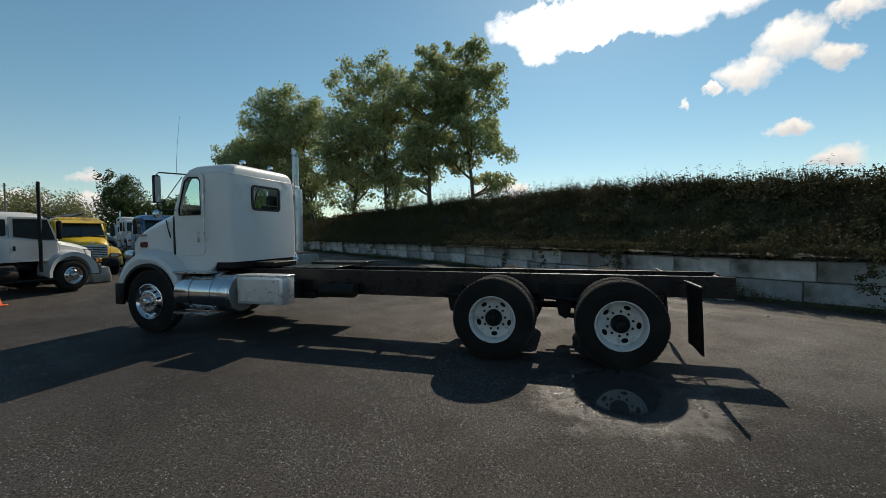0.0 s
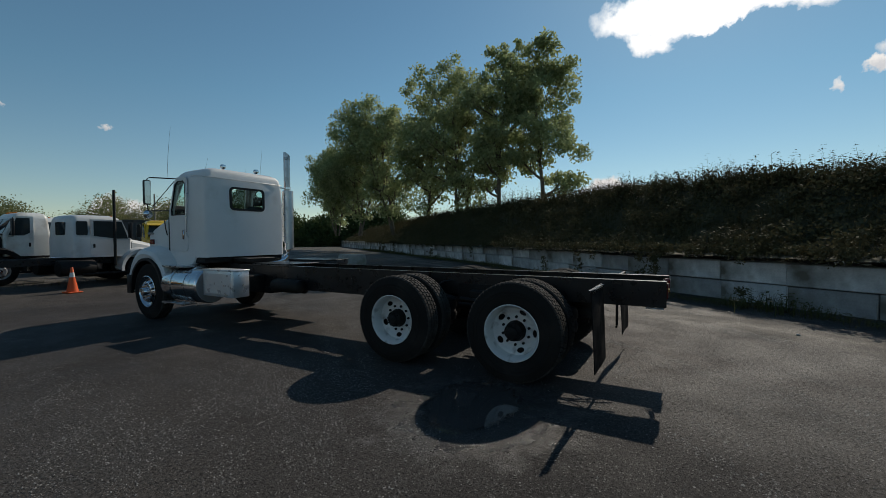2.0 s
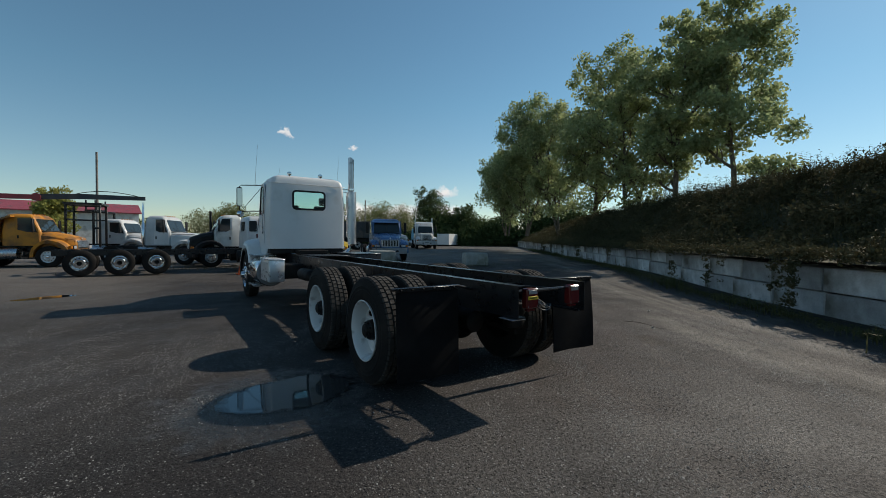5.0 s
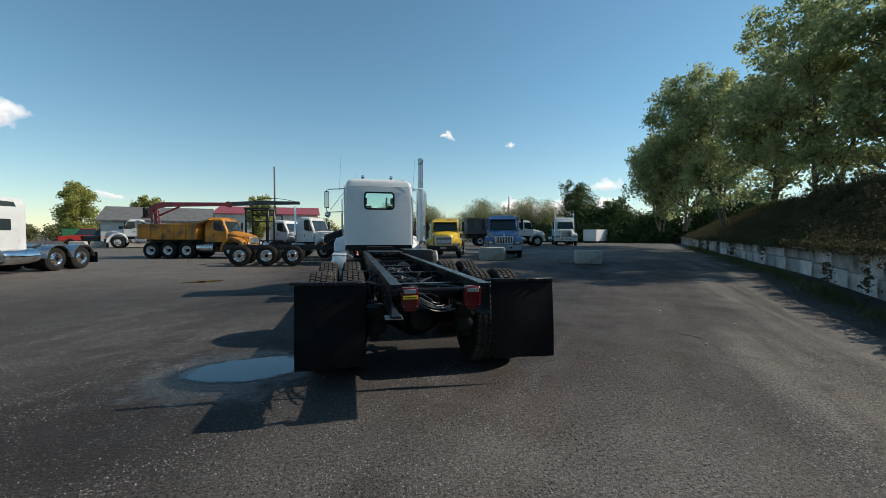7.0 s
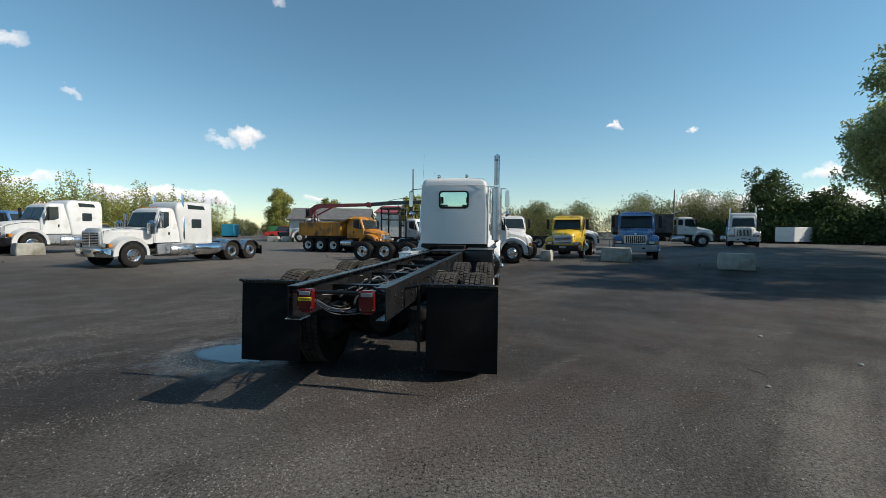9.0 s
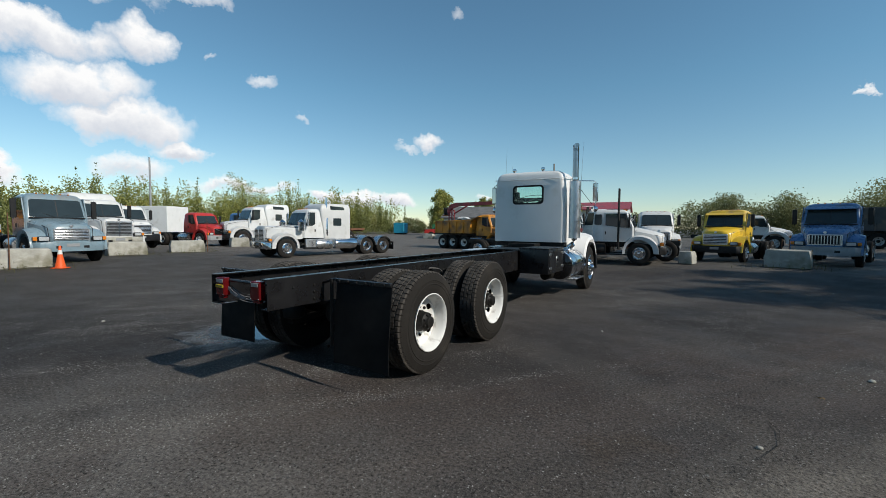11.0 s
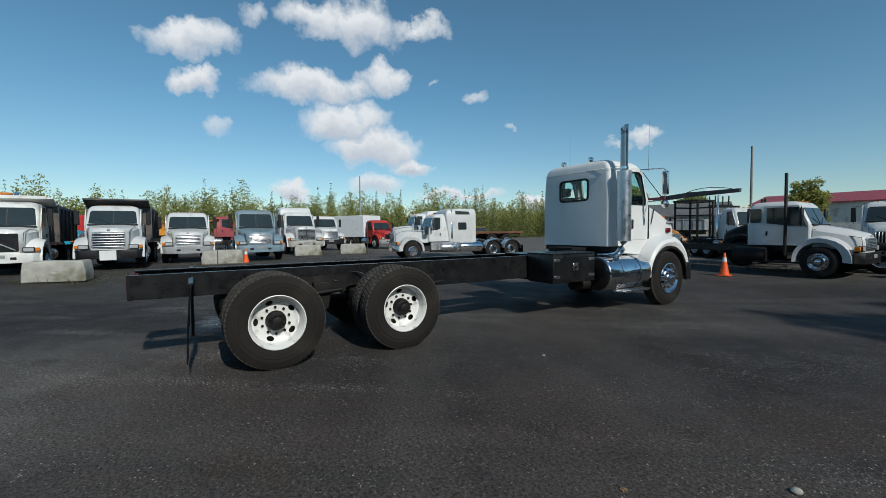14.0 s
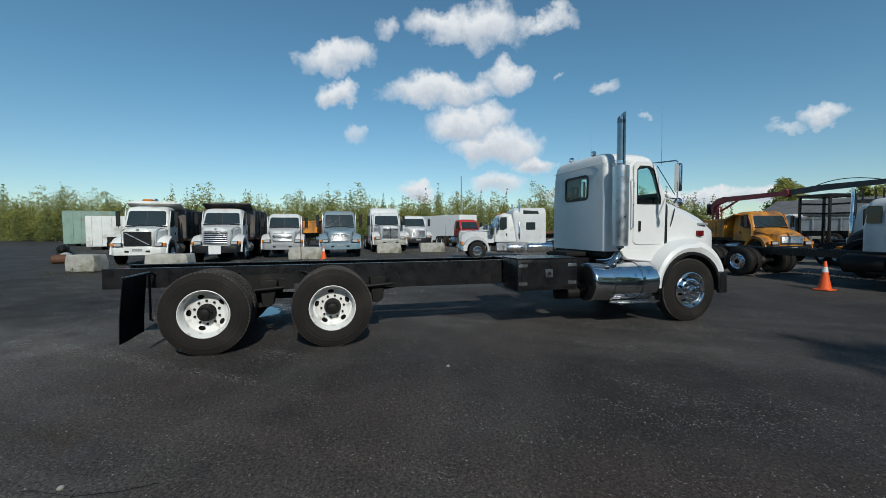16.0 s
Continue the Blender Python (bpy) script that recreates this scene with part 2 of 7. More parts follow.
M_GREY = mat("grey_painted_steel", (0.28, 0.29, 0.3), 0.45, var=0.12, dirt=(0.16, 0.14, 0.12), dirt_amount=0.35)
M_DUMP = mat("dark_dump_body", (0.05, 0.055, 0.06), 0.55, var=0.2, dirt=(0.13, 0.1, 0.08), dirt_amount=0.45)
M_RUST = mat("rusty_steel", (0.13, 0.055, 0.025), 0.8, var=0.35, dirt=(0.06, 0.035, 0.025), dirt_amount=0.5, bump=0.3)
M_DARKGLASS = mat("dark_window_glass", (0.024, 0.034, 0.038), 0.05, var=0.1, spec=0.5, rough_var=0.02)
M_SEAT = mat("grey_seat_cloth", (0.06, 0.06, 0.065), 0.9, var=0.2, bump=0.2)
M_LINER = mat("grey_cab_lining", (0.36, 0.36, 0.35), 0.85, var=0.1)
M_LENS_RED = mat("red_lamp_lens", (0.1, 0.005, 0.006), 0.16, var=0.15, spec=0.7)
M_LENS_AMBER = mat("amber_lamp_lens", (0.55, 0.17, 0.02), 0.2, var=0.1)
M_LENS_CLEAR = mat("headlamp_lens", (0.6, 0.62, 0.63), 0.1, 0.4, var=0.1)
M_STICKER = mat("yellow_sticker", (0.75, 0.5, 0.03), 0.5, var=0.05)
M_MIRROR = mat("mirror_glass", (0.5, 0.52, 0.53), 0.03, 1.0, var=0.02, rough_var=0.01)
M_CONE = mat("orange_cone_plastic", (0.75, 0.10, 0.015), 0.5, var=0.08, dirt=(0.3, 0.08, 0.04), dirt_amount=0.2)
M_CONCRETE = mat("cast_concrete", (0.36, 0.35, 0.31), 0.9, var=0.18, scale=3.0, fine=30.0, bump=0.4, bump_scale=30.0, dirt=(0.17, 0.16, 0.11), dirt_amount=0.45, dirt_scale=2.0, rand=0.1)
M_BLOCK = mat("weathered_concrete_block", (0.49, 0.49, 0.48), 0.95, var=0.25, scale=2.4, fine=25.0, bump=0.5, bump_scale=24.0, dirt=(0.16, 0.15, 0.125), dirt_amount=0.45, dirt_scale=1.1, rand=0.35, spec=0.2)
M_SIDING = mat("cream_siding", (0.6, 0.58, 0.52), 0.7, var=0.08)
M_SHINGLE = mat("grey_shingles", (0.12, 0.12, 0.12), 0.9, var=0.2)
M_BARK = mat("poplar_bark", (0.13, 0.105, 0.08), 0.9, var=0.3, scale=6.0, bump=0.5, bump_scale=25.0)
M_POLE = mat("weathered_pole_wood", (0.2, 0.18, 0.16), 0.9, var=0.2, bump=0.3)
M_HOSE = mat("black_hose", (0.012, 0.012, 0.012), 0.45, var=0.2)
M_WIRE = mat("grey_cable", (0.14, 0.14, 0.145), 0.5, var=0.15)


def glass_mat(name, tint, rough=0.0):
    m = bpy.data.materials.new(name)
    m.use_nodes = True
    n, l = m.node_tree.nodes, m.node_tree.links
    n.remove(n["Principled BSDF"])
    clear, gloss, mix, fres = n.new("ShaderNodeBsdfTransparent"), n.new("ShaderNodeBsdfGlossy"), n.new("ShaderNodeMixShader"), n.new("ShaderNodeLayerWeight")
    rise, gain = n.new("ShaderNodeMath"), n.new("ShaderNodeMath")
    clear.inputs[0].default_value = (*tint, 1)
    gloss.inputs["Roughness"].default_value = 0.02
    rise.operation, gain.operation = "POWER", "MULTIPLY_ADD"
    l.new(fres.outputs["Facing"], rise.inputs[0])
    rise.inputs[1].default_value, gain.inputs[1].default_value, gain.inputs[2].default_value = 4.0, 0.5, 0.025
    l.new(rise.outputs[0], gain.inputs[0])
    l.new(gain.outputs[0], mix.inputs[0])
    l.new(clear.outputs[0], mix.inputs[1])
    l.new(gloss.outputs[0], mix.inputs[2])
    l.new(mix.outputs[0], n["Material Output"].inputs["Surface"])
    return m


M_TINT = glass_mat("tinted_cab_glass", (0.87, 0.95, 0.93))


def leaf_mat(name, base, second, back=0.35, spec=0.1):
    """Leaves: two greens, each leaf its own mix, and light that comes through them."""
    m = bpy.data.materials.new(name)
    m.use_nodes = True
    n, l = m.node_tree.nodes, m.node_tree.links
    b = n["Principled BSDF"]
    geo, mix, tc, no = n.new("ShaderNodeNewGeometry"), n.new("ShaderNodeMix"), n.new("ShaderNodeTexCoord"), n.new("ShaderNodeTexNoise")
    mix.data_type = "RGBA"
    mix.inputs[6].default_value, mix.inputs[7].default_value = (*base, 1), (*second, 1)
    no.inputs["Scale"].default_value = 0.8
    l.new(tc.outputs["Object"], no.inputs["Vector"])
    add = n.new("ShaderNodeMath")
    add.operation = "MULTIPLY_ADD"
    l.new(geo.outputs["Random Per Island"], add.inputs[0])
    add.inputs[1].default_value = 0.6
    half = n.new("ShaderNodeMath")
    half.operation = "MULTIPLY_ADD"
    l.new(no.outputs[0], half.inputs[0])
    half.inputs[1].default_value, half.inputs[2].default_value = 1.2, -0.35
    l.new(half.outputs[0], add.inputs[2])
    l.new(add.outputs[0], mix.inputs[0])
    l.new(mix.outputs[2], b.inputs["Base Color"])
    b.inputs["Roughness"].default_value = 0.7
    b.inputs["Specular IOR Level"].default_value = spec
    tr, ms = n.new("ShaderNodeBsdfTranslucent"), n.new("ShaderNodeMixShader")
    ms.inputs[0].default_value = back
    l.new(mix.outputs[2], tr.inputs[0])
    l.new(b.outputs[0], ms.inputs[1])
    l.new(tr.outputs[0], ms.inputs[2])
    l.new(ms.outputs[0], n["Material Output"].inputs["Surface"])
    return m


M_LEAF = leaf_mat("poplar_leaves", (0.17, 0.22, 0.095), (0.45, 0.49, 0.25), 0.56, 0.35)
M_LEAF_DARK = leaf_mat("dark_tree_leaves", (0.045, 0.075, 0.03), (0.11, 0.145, 0.055), 0.3)
M_WILLOW = leaf_mat("willow_leaves", (0.13, 0.155, 0.07), (0.25, 0.245, 0.115), 0.45)
M_LEAF_FAR = leaf_mat("autumn_wood_leaves", (0.21, 0.25, 0.08), (0.42, 0.39, 0.12), 0.5)
M_LEAF_PINE = leaf_mat("pine_needles", (0.12, 0.15, 0.055), (0.26, 0.27, 0.1), 0.35)
M_WEED = leaf_mat("bank_weeds", (0.058, 0.06, 0.03), (0.12, 0.103, 0.056), 0.14, 0.03)
M_GRASS = leaf_mat("dry_grass", (0.06, 0.075, 0.025), (0.17, 0.15, 0.07), 0.3)


# ---------------------------------------------------------------- mesh helpers
def box(bm, x0, x1, y0, y1, z0, z1, bev=0.0, seg=1):
    v = [bm.verts.new((x, y, z)) for x in (x0, x1) for y in (y0, y1) for z in (z0, z1)]
    fs = [bm.faces.new([v[i] for i in q]) for q in ((0, 1, 3, 2), (4, 6, 7, 5), (0, 4, 5, 1), (2, 3, 7, 6), (0, 2, 6, 4), (1, 5, 7, 3))]
    if bev:
        bmesh.ops.bevel(bm, geom=list({e for f in fs for e in f.edges}), offset=bev, segments=seg, affect="EDGES", profile=0.5)
    return bm


def prism(bm, pts, axis, a, b, bev=0.0, seg=1):
    """The outline pts (in the two other axes, in order x y z) drawn out along the axis from a to b."""
    def place(p, d):
        return {"x": (d, p[0], p[1]), "y": (p[0], d, p[1]), "z": (p[0], p[1], d)}[axis]
    lo, hi = [bm.verts.new(place(p, a)) for p in pts], [bm.verts.new(place(p, b)) for p in pts]
    fs = [bm.faces.new(lo), bm.faces.new(hi[::-1])]
    k = len(pts)
    fs += [bm.faces.new((lo[i], hi[i], hi[(i + 1) % k], lo[(i + 1) % k])) for i in range(k)]
    if bev:
        bmesh.ops.bevel(bm, geom=list({e for f in fs for e in f.edges}), offset=bev, segments=seg, affect="EDGES", profile=0.5)
    return bm


def ring_of(c, ax, ay, r, seg, rise=None):
    return [c + ax * (r * math.cos(2 * math.pi * i / seg)) + ay * (r * math.sin(2 * math.pi * i / seg)) for i in range(seg)]


def loft(bm, rings, caps=(True, True), closed=True):
    rs = [[bm.verts.new(p) for p in r] for r in rings]
    k = len(rs[0])
    for a, b in zip(rs, rs[1:]):
        for i in range(k if closed else k - 1):
            bm.faces.new((a[i], a[(i + 1) % k], b[(i + 1) % k], b[i]))
    if caps[0]:
        bm.faces.new(rs[0][::-1])
    if caps[1]:
        bm.faces.new(rs[-1])
    return bm


def tube(bm, pts, r, seg=8, r_end=None, caps=True):
    pts = [Vector(p) for p in pts]
    rings = []
    for i, p in enumerate(pts):
        d = (pts[min(i + 1, len(pts) - 1)] - pts[max(i - 1, 0)]).normalized()
        ref = Vector((0, 0, 1)) if abs(d.z) < 0.9 else Vector((1, 0, 0))
        ax = d.cross(ref).normalized()
        rad = r if r_end is None else r + (r_end - r) * i / (len(pts) - 1)
        rings.append(ring_of(p, ax, d.cross(ax), rad, seg))
    return loft(bm, rings, (caps, caps))


def bow(a, b, mid, n=8):
    """A curved line from a to b that passes near mid."""
    a, b, mid = Vector(a), Vector(b), Vector(mid)
    return [a * (1 - t) ** 2 + mid * 2 * t * (1 - t) + b * t * t for t in (i / n for i in range(n + 1))]


def lathe(bm, profile, centre, axis="x", seg=32, closed=False):
    """profile: (along the axis, radius), turned round the axis through centre."""
    c = Vector(centre)
    ex, ey, ez = {"x": ((1, 0, 0), (0, 1, 0), (0, 0, 1)), "y": ((0, 1, 0), (1, 0, 0), (0, 0, 1)), "z": ((0, 0, 1), (1, 0, 0), (0, 1, 0))}[axis]
    ex, ey, ez = Vector(ex), Vector(ey), Vector(ez)
    rings = [ring_of(c + ex * a, ey, ez, max(r, 1e-4), seg) for a, r in profile]
    if closed:
        rings.append(rings[0])
    return loft(bm, rings, (not closed and profile[0][1] > 1e-3, not closed and profile[-1][1] > 1e-3))


def rounded(x0, x1, y0, y1, r, n=4):
    """A rectangle with round corners, as a list of points."""
    out = []
    for cx, cy, a0 in ((x1 - r, y1 - r, 0), (x0 + r, y1 - r, 90), (x0 + r, y0 + r, 180), (x1 - r, y0 + r, 270)):
        for i in range(n + 1):
            a = radians(a0 + 90 * i / n)
            out.append((cx + r * math.cos(a), cy + r * math.sin(a)))
    return out


def mesh_of(name, bm, material, angle=38):
    bmesh.ops.remove_doubles(bm, verts=bm.verts, dist=1e-5)
    bmesh.ops.recalc_face_normals(bm, faces=bm.faces)
    for f in bm.faces:
        f.smooth = True
    lim = radians(angle)
    for e in bm.edges:
        e.smooth = len(e.link_faces) == 2 and e.calc_face_angle(0) < lim
    me = bpy.data.meshes.new(name)
    bm.to_mesh(me)
    bm.free()
    for m in material if isinstance(material, (list, tuple)) else [material]:
        me.materials.append(m)
    return me


def part(name, bm, material, parent, label="", at=None):
    """Links a bmesh, or a mesh made before, as one mesh object under a thing or a part."""
    me = bm if isinstance(bm, bpy.types.Mesh) else mesh_of(name, bm, material)
    ob = new(name, me)
    ob.parent = parent
    if at is not None:
        ob.matrix_basis = at
    if label:
        ob["label"] = label
    return ob


def thing(name, label, category, at=None, group="", kind=""):
    ob = new(name)
    ob.empty_display_size = 0.2
    if at is not None:
        ob.matrix_basis = at
    return tagged(ob, label, category, group, kind)


def single(name, bm, material, label, category, at=None, group="", kind=""):
    me = bm if isinstance(bm, bpy.types.Mesh) else mesh_of(name, bm, material)
    ob = new(name, me)
    if at is not None:
        ob.matrix_basis = at
    return tagged(ob, label, category, group, kind)


def B():
    return bmesh.new()


def cut(bm, cutter, tidy=True):
    """bm less cutter. tidy: turn bm's faces outwards first, which a hollow one must not."""
    made = []
    for b, turn in ((bm, tidy), (cutter, True)):
        if turn:
            bmesh.ops.recalc_face_normals(b, faces=b.faces)
        me = bpy.data.meshes.new("tmp")
        b.to_mesh(me)
        b.free()
        made.append(new("tmp", me))
    mod = made[0].modifiers.new("cut", "BOOLEAN")
    mod.operation, mod.object, mod.solver = "DIFFERENCE", made[1], "EXACT"
    me = bpy.data.meshes.new_from_object(made[0].evaluated_get(bpy.context.evaluated_depsgraph_get()))
    out = bmesh.new()
    out.from_mesh(me)
    for o in made:
        bpy.data.objects.remove(o)
    return out


def smooth(t):
    t = max(0.0, min(1.0, t))
    return t * t * (3 - 2 * t)


def ground_z(x, y):
    """The yard is flat round the truck and rises a little towards its edges."""
    return 0.22 * smooth((math.hypot(x, y - 2.0) - 8.5) / 6.0)


def on_ground(x, y, yaw=0.0, s=1.0):
    return pose(x, y, ground_z(x, y), 0, 0, yaw) @ Matrix.Diagonal((s, s, s, 1))

# ---------------------------------------------------------------- ground
W_DIR, W_OUT, W_OFF = Vector((0.62, 0.785, 0)), Vector((0.785, -0.62, 0)), 7.2    # the block wall runs along W_DIR, W_OFF from the origin


def wall_at(s, out=0.0, z=0.0):
    p = W_DIR * s + W_OUT * (W_OFF + out)
    return Vector((p.x, p.y, z))


def ground_material():
    m = bpy.data.materials.new("crushed_asphalt")
    m.use_nodes = True
    n, l = m.node_tree.nodes, m.node_tree.links
    b = n["Principled BSDF"]
    tc = n.new("ShaderNodeTexCoord")

    def noise_at(s, detail=5.0, rough=0.55, stretch=None):
        t = n.new("ShaderNodeTexNoise")
        t.inputs["Scale"].default_value, t.inputs["Detail"].default_value, t.inputs["Roughness"].default_value = s, detail, rough
        if stretch:
            mp = n.new("ShaderNodeMapping")
            mp.vector_type = "TEXTURE"
            mp.inputs["Rotation"].default_value, mp.inputs["Scale"].default_value = (0, 0, radians(stretch[0])), (1 / stretch[1], 1 / stretch[2], 1)
            l.new(tc.outputs["Object"], mp.inputs["Vector"])
            l.new(mp.outputs[0], t.inputs["Vector"])
        else:
            l.new(tc.outputs["Object"], t.inputs["Vector"])
        return t.outputs[0]

    def ramp(v, lo, hi, a=0.0, c=1.0):
        r = n.new("ShaderNodeMapRange")
        r.inputs[1].default_value, r.inputs[2].default_value, r.inputs[3].default_value, r.inputs[4].default_value = lo, hi, a, c
        l.new(v, r.inputs[0])
        return r.outputs[0]

    def mix(fac, a, c, mode="MIX"):
        x = n.new("ShaderNodeMix")
        x.data_type, x.blend_type = "RGBA", mode
        for i, v in ((0, fac), (6, a), (7, c)):
            if hasattr(v, "links"):
                l.new(v, x.inputs[i])
            else:
                x.inputs[i].default_value = v
        return x.outputs[2]

    def mul(a, c):
        x = n.new("ShaderNodeMath")
        x.operation = "MULTIPLY"
        for i, v in enumerate((a, c)):
            if hasattr(v, "links"):
                l.new(v, x.inputs[i])
            else:
                x.inputs[i].default_value = v
        return x.outputs[0]

    dark, brown, pale = (0.034, 0.0302, 0.0284, 1), (0.074, 0.056, 0.048, 1), (0.19, 0.17, 0.145, 1)
    col = mix(ramp(noise_at(0.3, 4.0), 0.38, 0.62), dark, (0.063, 0.0548, 0.0507, 1))
    # the lanes that lorries use: how far a point lies from the wall, with a wavering edge
    across = n.new("ShaderNodeVectorMath")
    across.operation = "DOT_PRODUCT"
    l.new(tc.outputs["Object"], across.inputs[0])
    across.inputs[1].default_value = W_OUT
    wav = ramp(noise_at(0.35, 4.0), 0.2, 0.8, -1.1, 1.1)
    gap = n.new("ShaderNodeMath")
    gap.operation = "ADD"
    l.new(across.outputs["Value"], gap.inputs[0])
    l.new(wav, gap.inputs[1])

    def lane(centre, half, soft):
        d = n.new("ShaderNodeMath")
        d.operation = "SUBTRACT"
        l.new(gap.outputs[0], d.inputs[0])
        d.inputs[1].default_value = W_OFF + centre
        m = n.new("ShaderNodeMath")
        m.operation = "ABSOLUTE"
        l.new(d.outputs[0], m.inputs[0])
        return ramp(m.outputs[0], half, half + soft, 1.0, 0.0)

    streak = ramp(noise_at(2.2, 5.0, 0.6, (-35.0, 1.0, 0.06)), 0.34, 0.6)
    col = mix(mul(mul(lane(-4.9, 0.55, 0.9), streak), 0.7), col, brown)
    col = mix(mul(mul(lane(-2.6, 0.45, 0.7), streak), 0.75), col, pale)
    lanes = ramp(noise_at(0.55, 4.0, 0.55, (-35.0, 1.0, 0.10)), 0.5, 0.72)
    col = mix(mul(lanes, 0.6), col, (0.105, 0.094, 0.084, 1))
    cross = ramp(noise_at(0.8, 4.0, 0.55, (68.0, 1.0, 0.12)), 0.52, 0.75)
    col = mix(mul(cross, 0.42), col, (0.1, 0.09, 0.08, 1))
    col = mix(mul(ramp(noise_at(2.2, 6.0), 0.55, 0.75), 0.5), col, (0.026, 0.025, 0.026, 1))
    # dust that gathers under the parked rows
    xyz = n.new("ShaderNodeSeparateXYZ")
    l.new(tc.outputs["Object"], xyz.inputs[0])
    dusty = ramp(noise_at(0.45, 6.0, 0.65), 0.3, 0.62)
    for axis, a, c in ((0, -3.0, -9.0), (1, 12.0, 17.0)):
        col = mix(mul(mul(ramp(xyz.outputs[axis], a, c), dusty), 0.85), col, (0.15, 0.142, 0.127, 1))
    # the gravelly stretch behind the truck, its colour lightened for fuller, front-on sun
    behind = mul(mul(ramp(xyz.outputs[0], -2.4, -0.8), ramp(xyz.outputs[0], 3.0, 1.6)), ramp(xyz.outputs[1], -0.8, -2.2))
    col = mix(mul(mul(behind, ramp(noise_at(0.9, 6.0, 0.65), 0.2, 0.62)), 0.78), col, (0.15, 0.138, 0.125, 1))
    # worn, gravelly asphalt where the walk begins, paled further in place of sun sheen
    worn = mul(ramp(xyz.outputs[0], -2.6, -4.2), ramp(xyz.outputs[1], -1.2, 0.4))
    col = mix(mul(mul(worn, ramp(noise_at(1.6, 6.0, 0.68, (90.0, 1.0, 0.25)), 0.25, 0.6, 0.45, 1.0)), 0.8), col, (0.14, 0.123, 0.109, 1))
    # asphalt on the parked rows' side, blackened in its colour for dim, backlit views
    col = mix(mul(mul(ramp(xyz.outputs[0], -0.5, -3.5), ramp(xyz.outputs[1], 11.0, 6.0)), 0.6), col, (0.0178, 0.0163, 0.0157, 1))
    # damp ground round the puddle
    far = n.new("ShaderNodeVectorMath")
    far.operation = "DISTANCE"
    l.new(tc.outputs["Object"], far.inputs[0])
    far.inputs[1].default_value = (-2.1, 0.0, 0.0)
    edge = n.new("ShaderNodeMath")
    edge.operation = "ADD"
    l.new(far.outputs["Value"], edge.inputs[0])
    l.new(ramp(noise_at(3.0, 6.0, 0.65), 0.2, 0.8, -0.5, 0.5), edge.inputs[1])
    wet = ramp(edge.outputs[0], 0.6, 1.0, 1.0, 0.0)
    # rusty and oily stains
    col = mix(mul(ramp(noise_at(0.45, 3.0), 0.68, 0.78), 0.5), col, (0.07, 0.045, 0.025, 1))
    # loose chippings, in drifts, of two sizes
    drift = ramp(noise_at(1.5, 6.0, 0.62, (-35.0, 1.0, 0.22)), 0.36, 0.66, 0.25, 0.9)
    stone = None
    for size, least in ((42.0, 0.62), (85.0, 0.45)):
        vor = n.new("ShaderNodeTexVoronoi")
        vor.inputs["Scale"].default_value = size
        l.new(tc.outputs["Object"], vor.inputs["Vector"])
        sep = n.new("ShaderNodeSeparateColor")
        l.new(vor.outputs["Color"], sep.inputs[0])
        inside = ramp(vor.outputs["Distance"], 0.28, 0.4, 1.0, 0.0)
        one = mul(mul(ramp(sep.outputs[0], least, least + 0.02), inside), drift)
        col = mix(one, col, mix(ramp(sep.outputs[1], 0.35, 1.0), (0.012, 0.012, 0.012, 1), (0.26, 0.252, 0.238, 1)))
        stone = one if stone is None else stone
    grain = ramp(noise_at(38.0, 6.0, 0.8), 0.36, 0.64)
    col = mix(0.85, col, mix(grain, (0.06, 0.06, 0.06, 1), (0.9, 0.9, 0.9, 1)), "OVERLAY")
    col = mix(mul(wet, 0.25), col, (0.02, 0.0195, 0.02, 1))
    l.new(col, b.inputs["Base Color"])
    dry = ramp(noise_at(1.3), 0.3, 0.7, 0.58, 0.85)
    l.new(mul(dry, ramp(wet, 0.0, 1.0, 1.0, 0.34)), b.inputs["Roughness"])
    l.new(ramp(wet, 0.0, 1.0, 0.13, 0.4), b.inputs["Specular IOR Level"])
    bp = n.new("ShaderNodeBump")
    bp.inputs["Strength"].default_value, bp.inputs["Distance"].default_value = 1.0, 0.013
    hsum = n.new("ShaderNodeMath")
    hsum.operation = "MULTIPLY_ADD"
    l.new(noise_at(36.0, 6.0, 0.8), hsum.inputs[0])
    hsum.inputs[1].default_value = 1.0
    l.new(mul(stone, 0.8), hsum.inputs[2])
    l.new(hsum.outputs[0], bp.inputs["Height"])
    l.new(bp.outputs[0], b.inputs["Normal"])
    return m


M_GROUND = ground_material()


def build_ground():
    """One sheet: fine near the truck, coarse towards the horizon."""
    near = [i * 0.5 for i in range(-40, 41)]
    far = [24, 30, 38, 50, 70, 100, 160, 300, 700, 2000]
    axis = [-v for v in far[::-1]] + near + far
    verts, faces, k = [], [], len(axis)
    for y in axis:
        for x in axis:
            yy = y + 2.0
            z = ground_z(x, yy)
            if abs(x) < 20 and abs(y) < 20:
                z += 0.012 * noise.noise(Vector((x * 0.35, yy * 0.35, 3.0))) * smooth((math.hypot(x, yy - 3) - 4.5) / 4)
            verts.append((x, yy, z))
    for j in range(k - 1):
        for i in range(k - 1):
            a = j * k + i
            faces.append((a, a + 1, a + 1 + k, a + k))
    me = bpy.data.meshes.new("ground")
    me.from_pydata(verts, [], faces)
    me.materials.append(M_GROUND)
    for p in me.polygons:
        p.use_smooth = True
    return tagged(new("ground", me), "dark crushed asphalt yard with dusty lanes and loose chippings", "ground", kind="structure")


ground = build_ground()

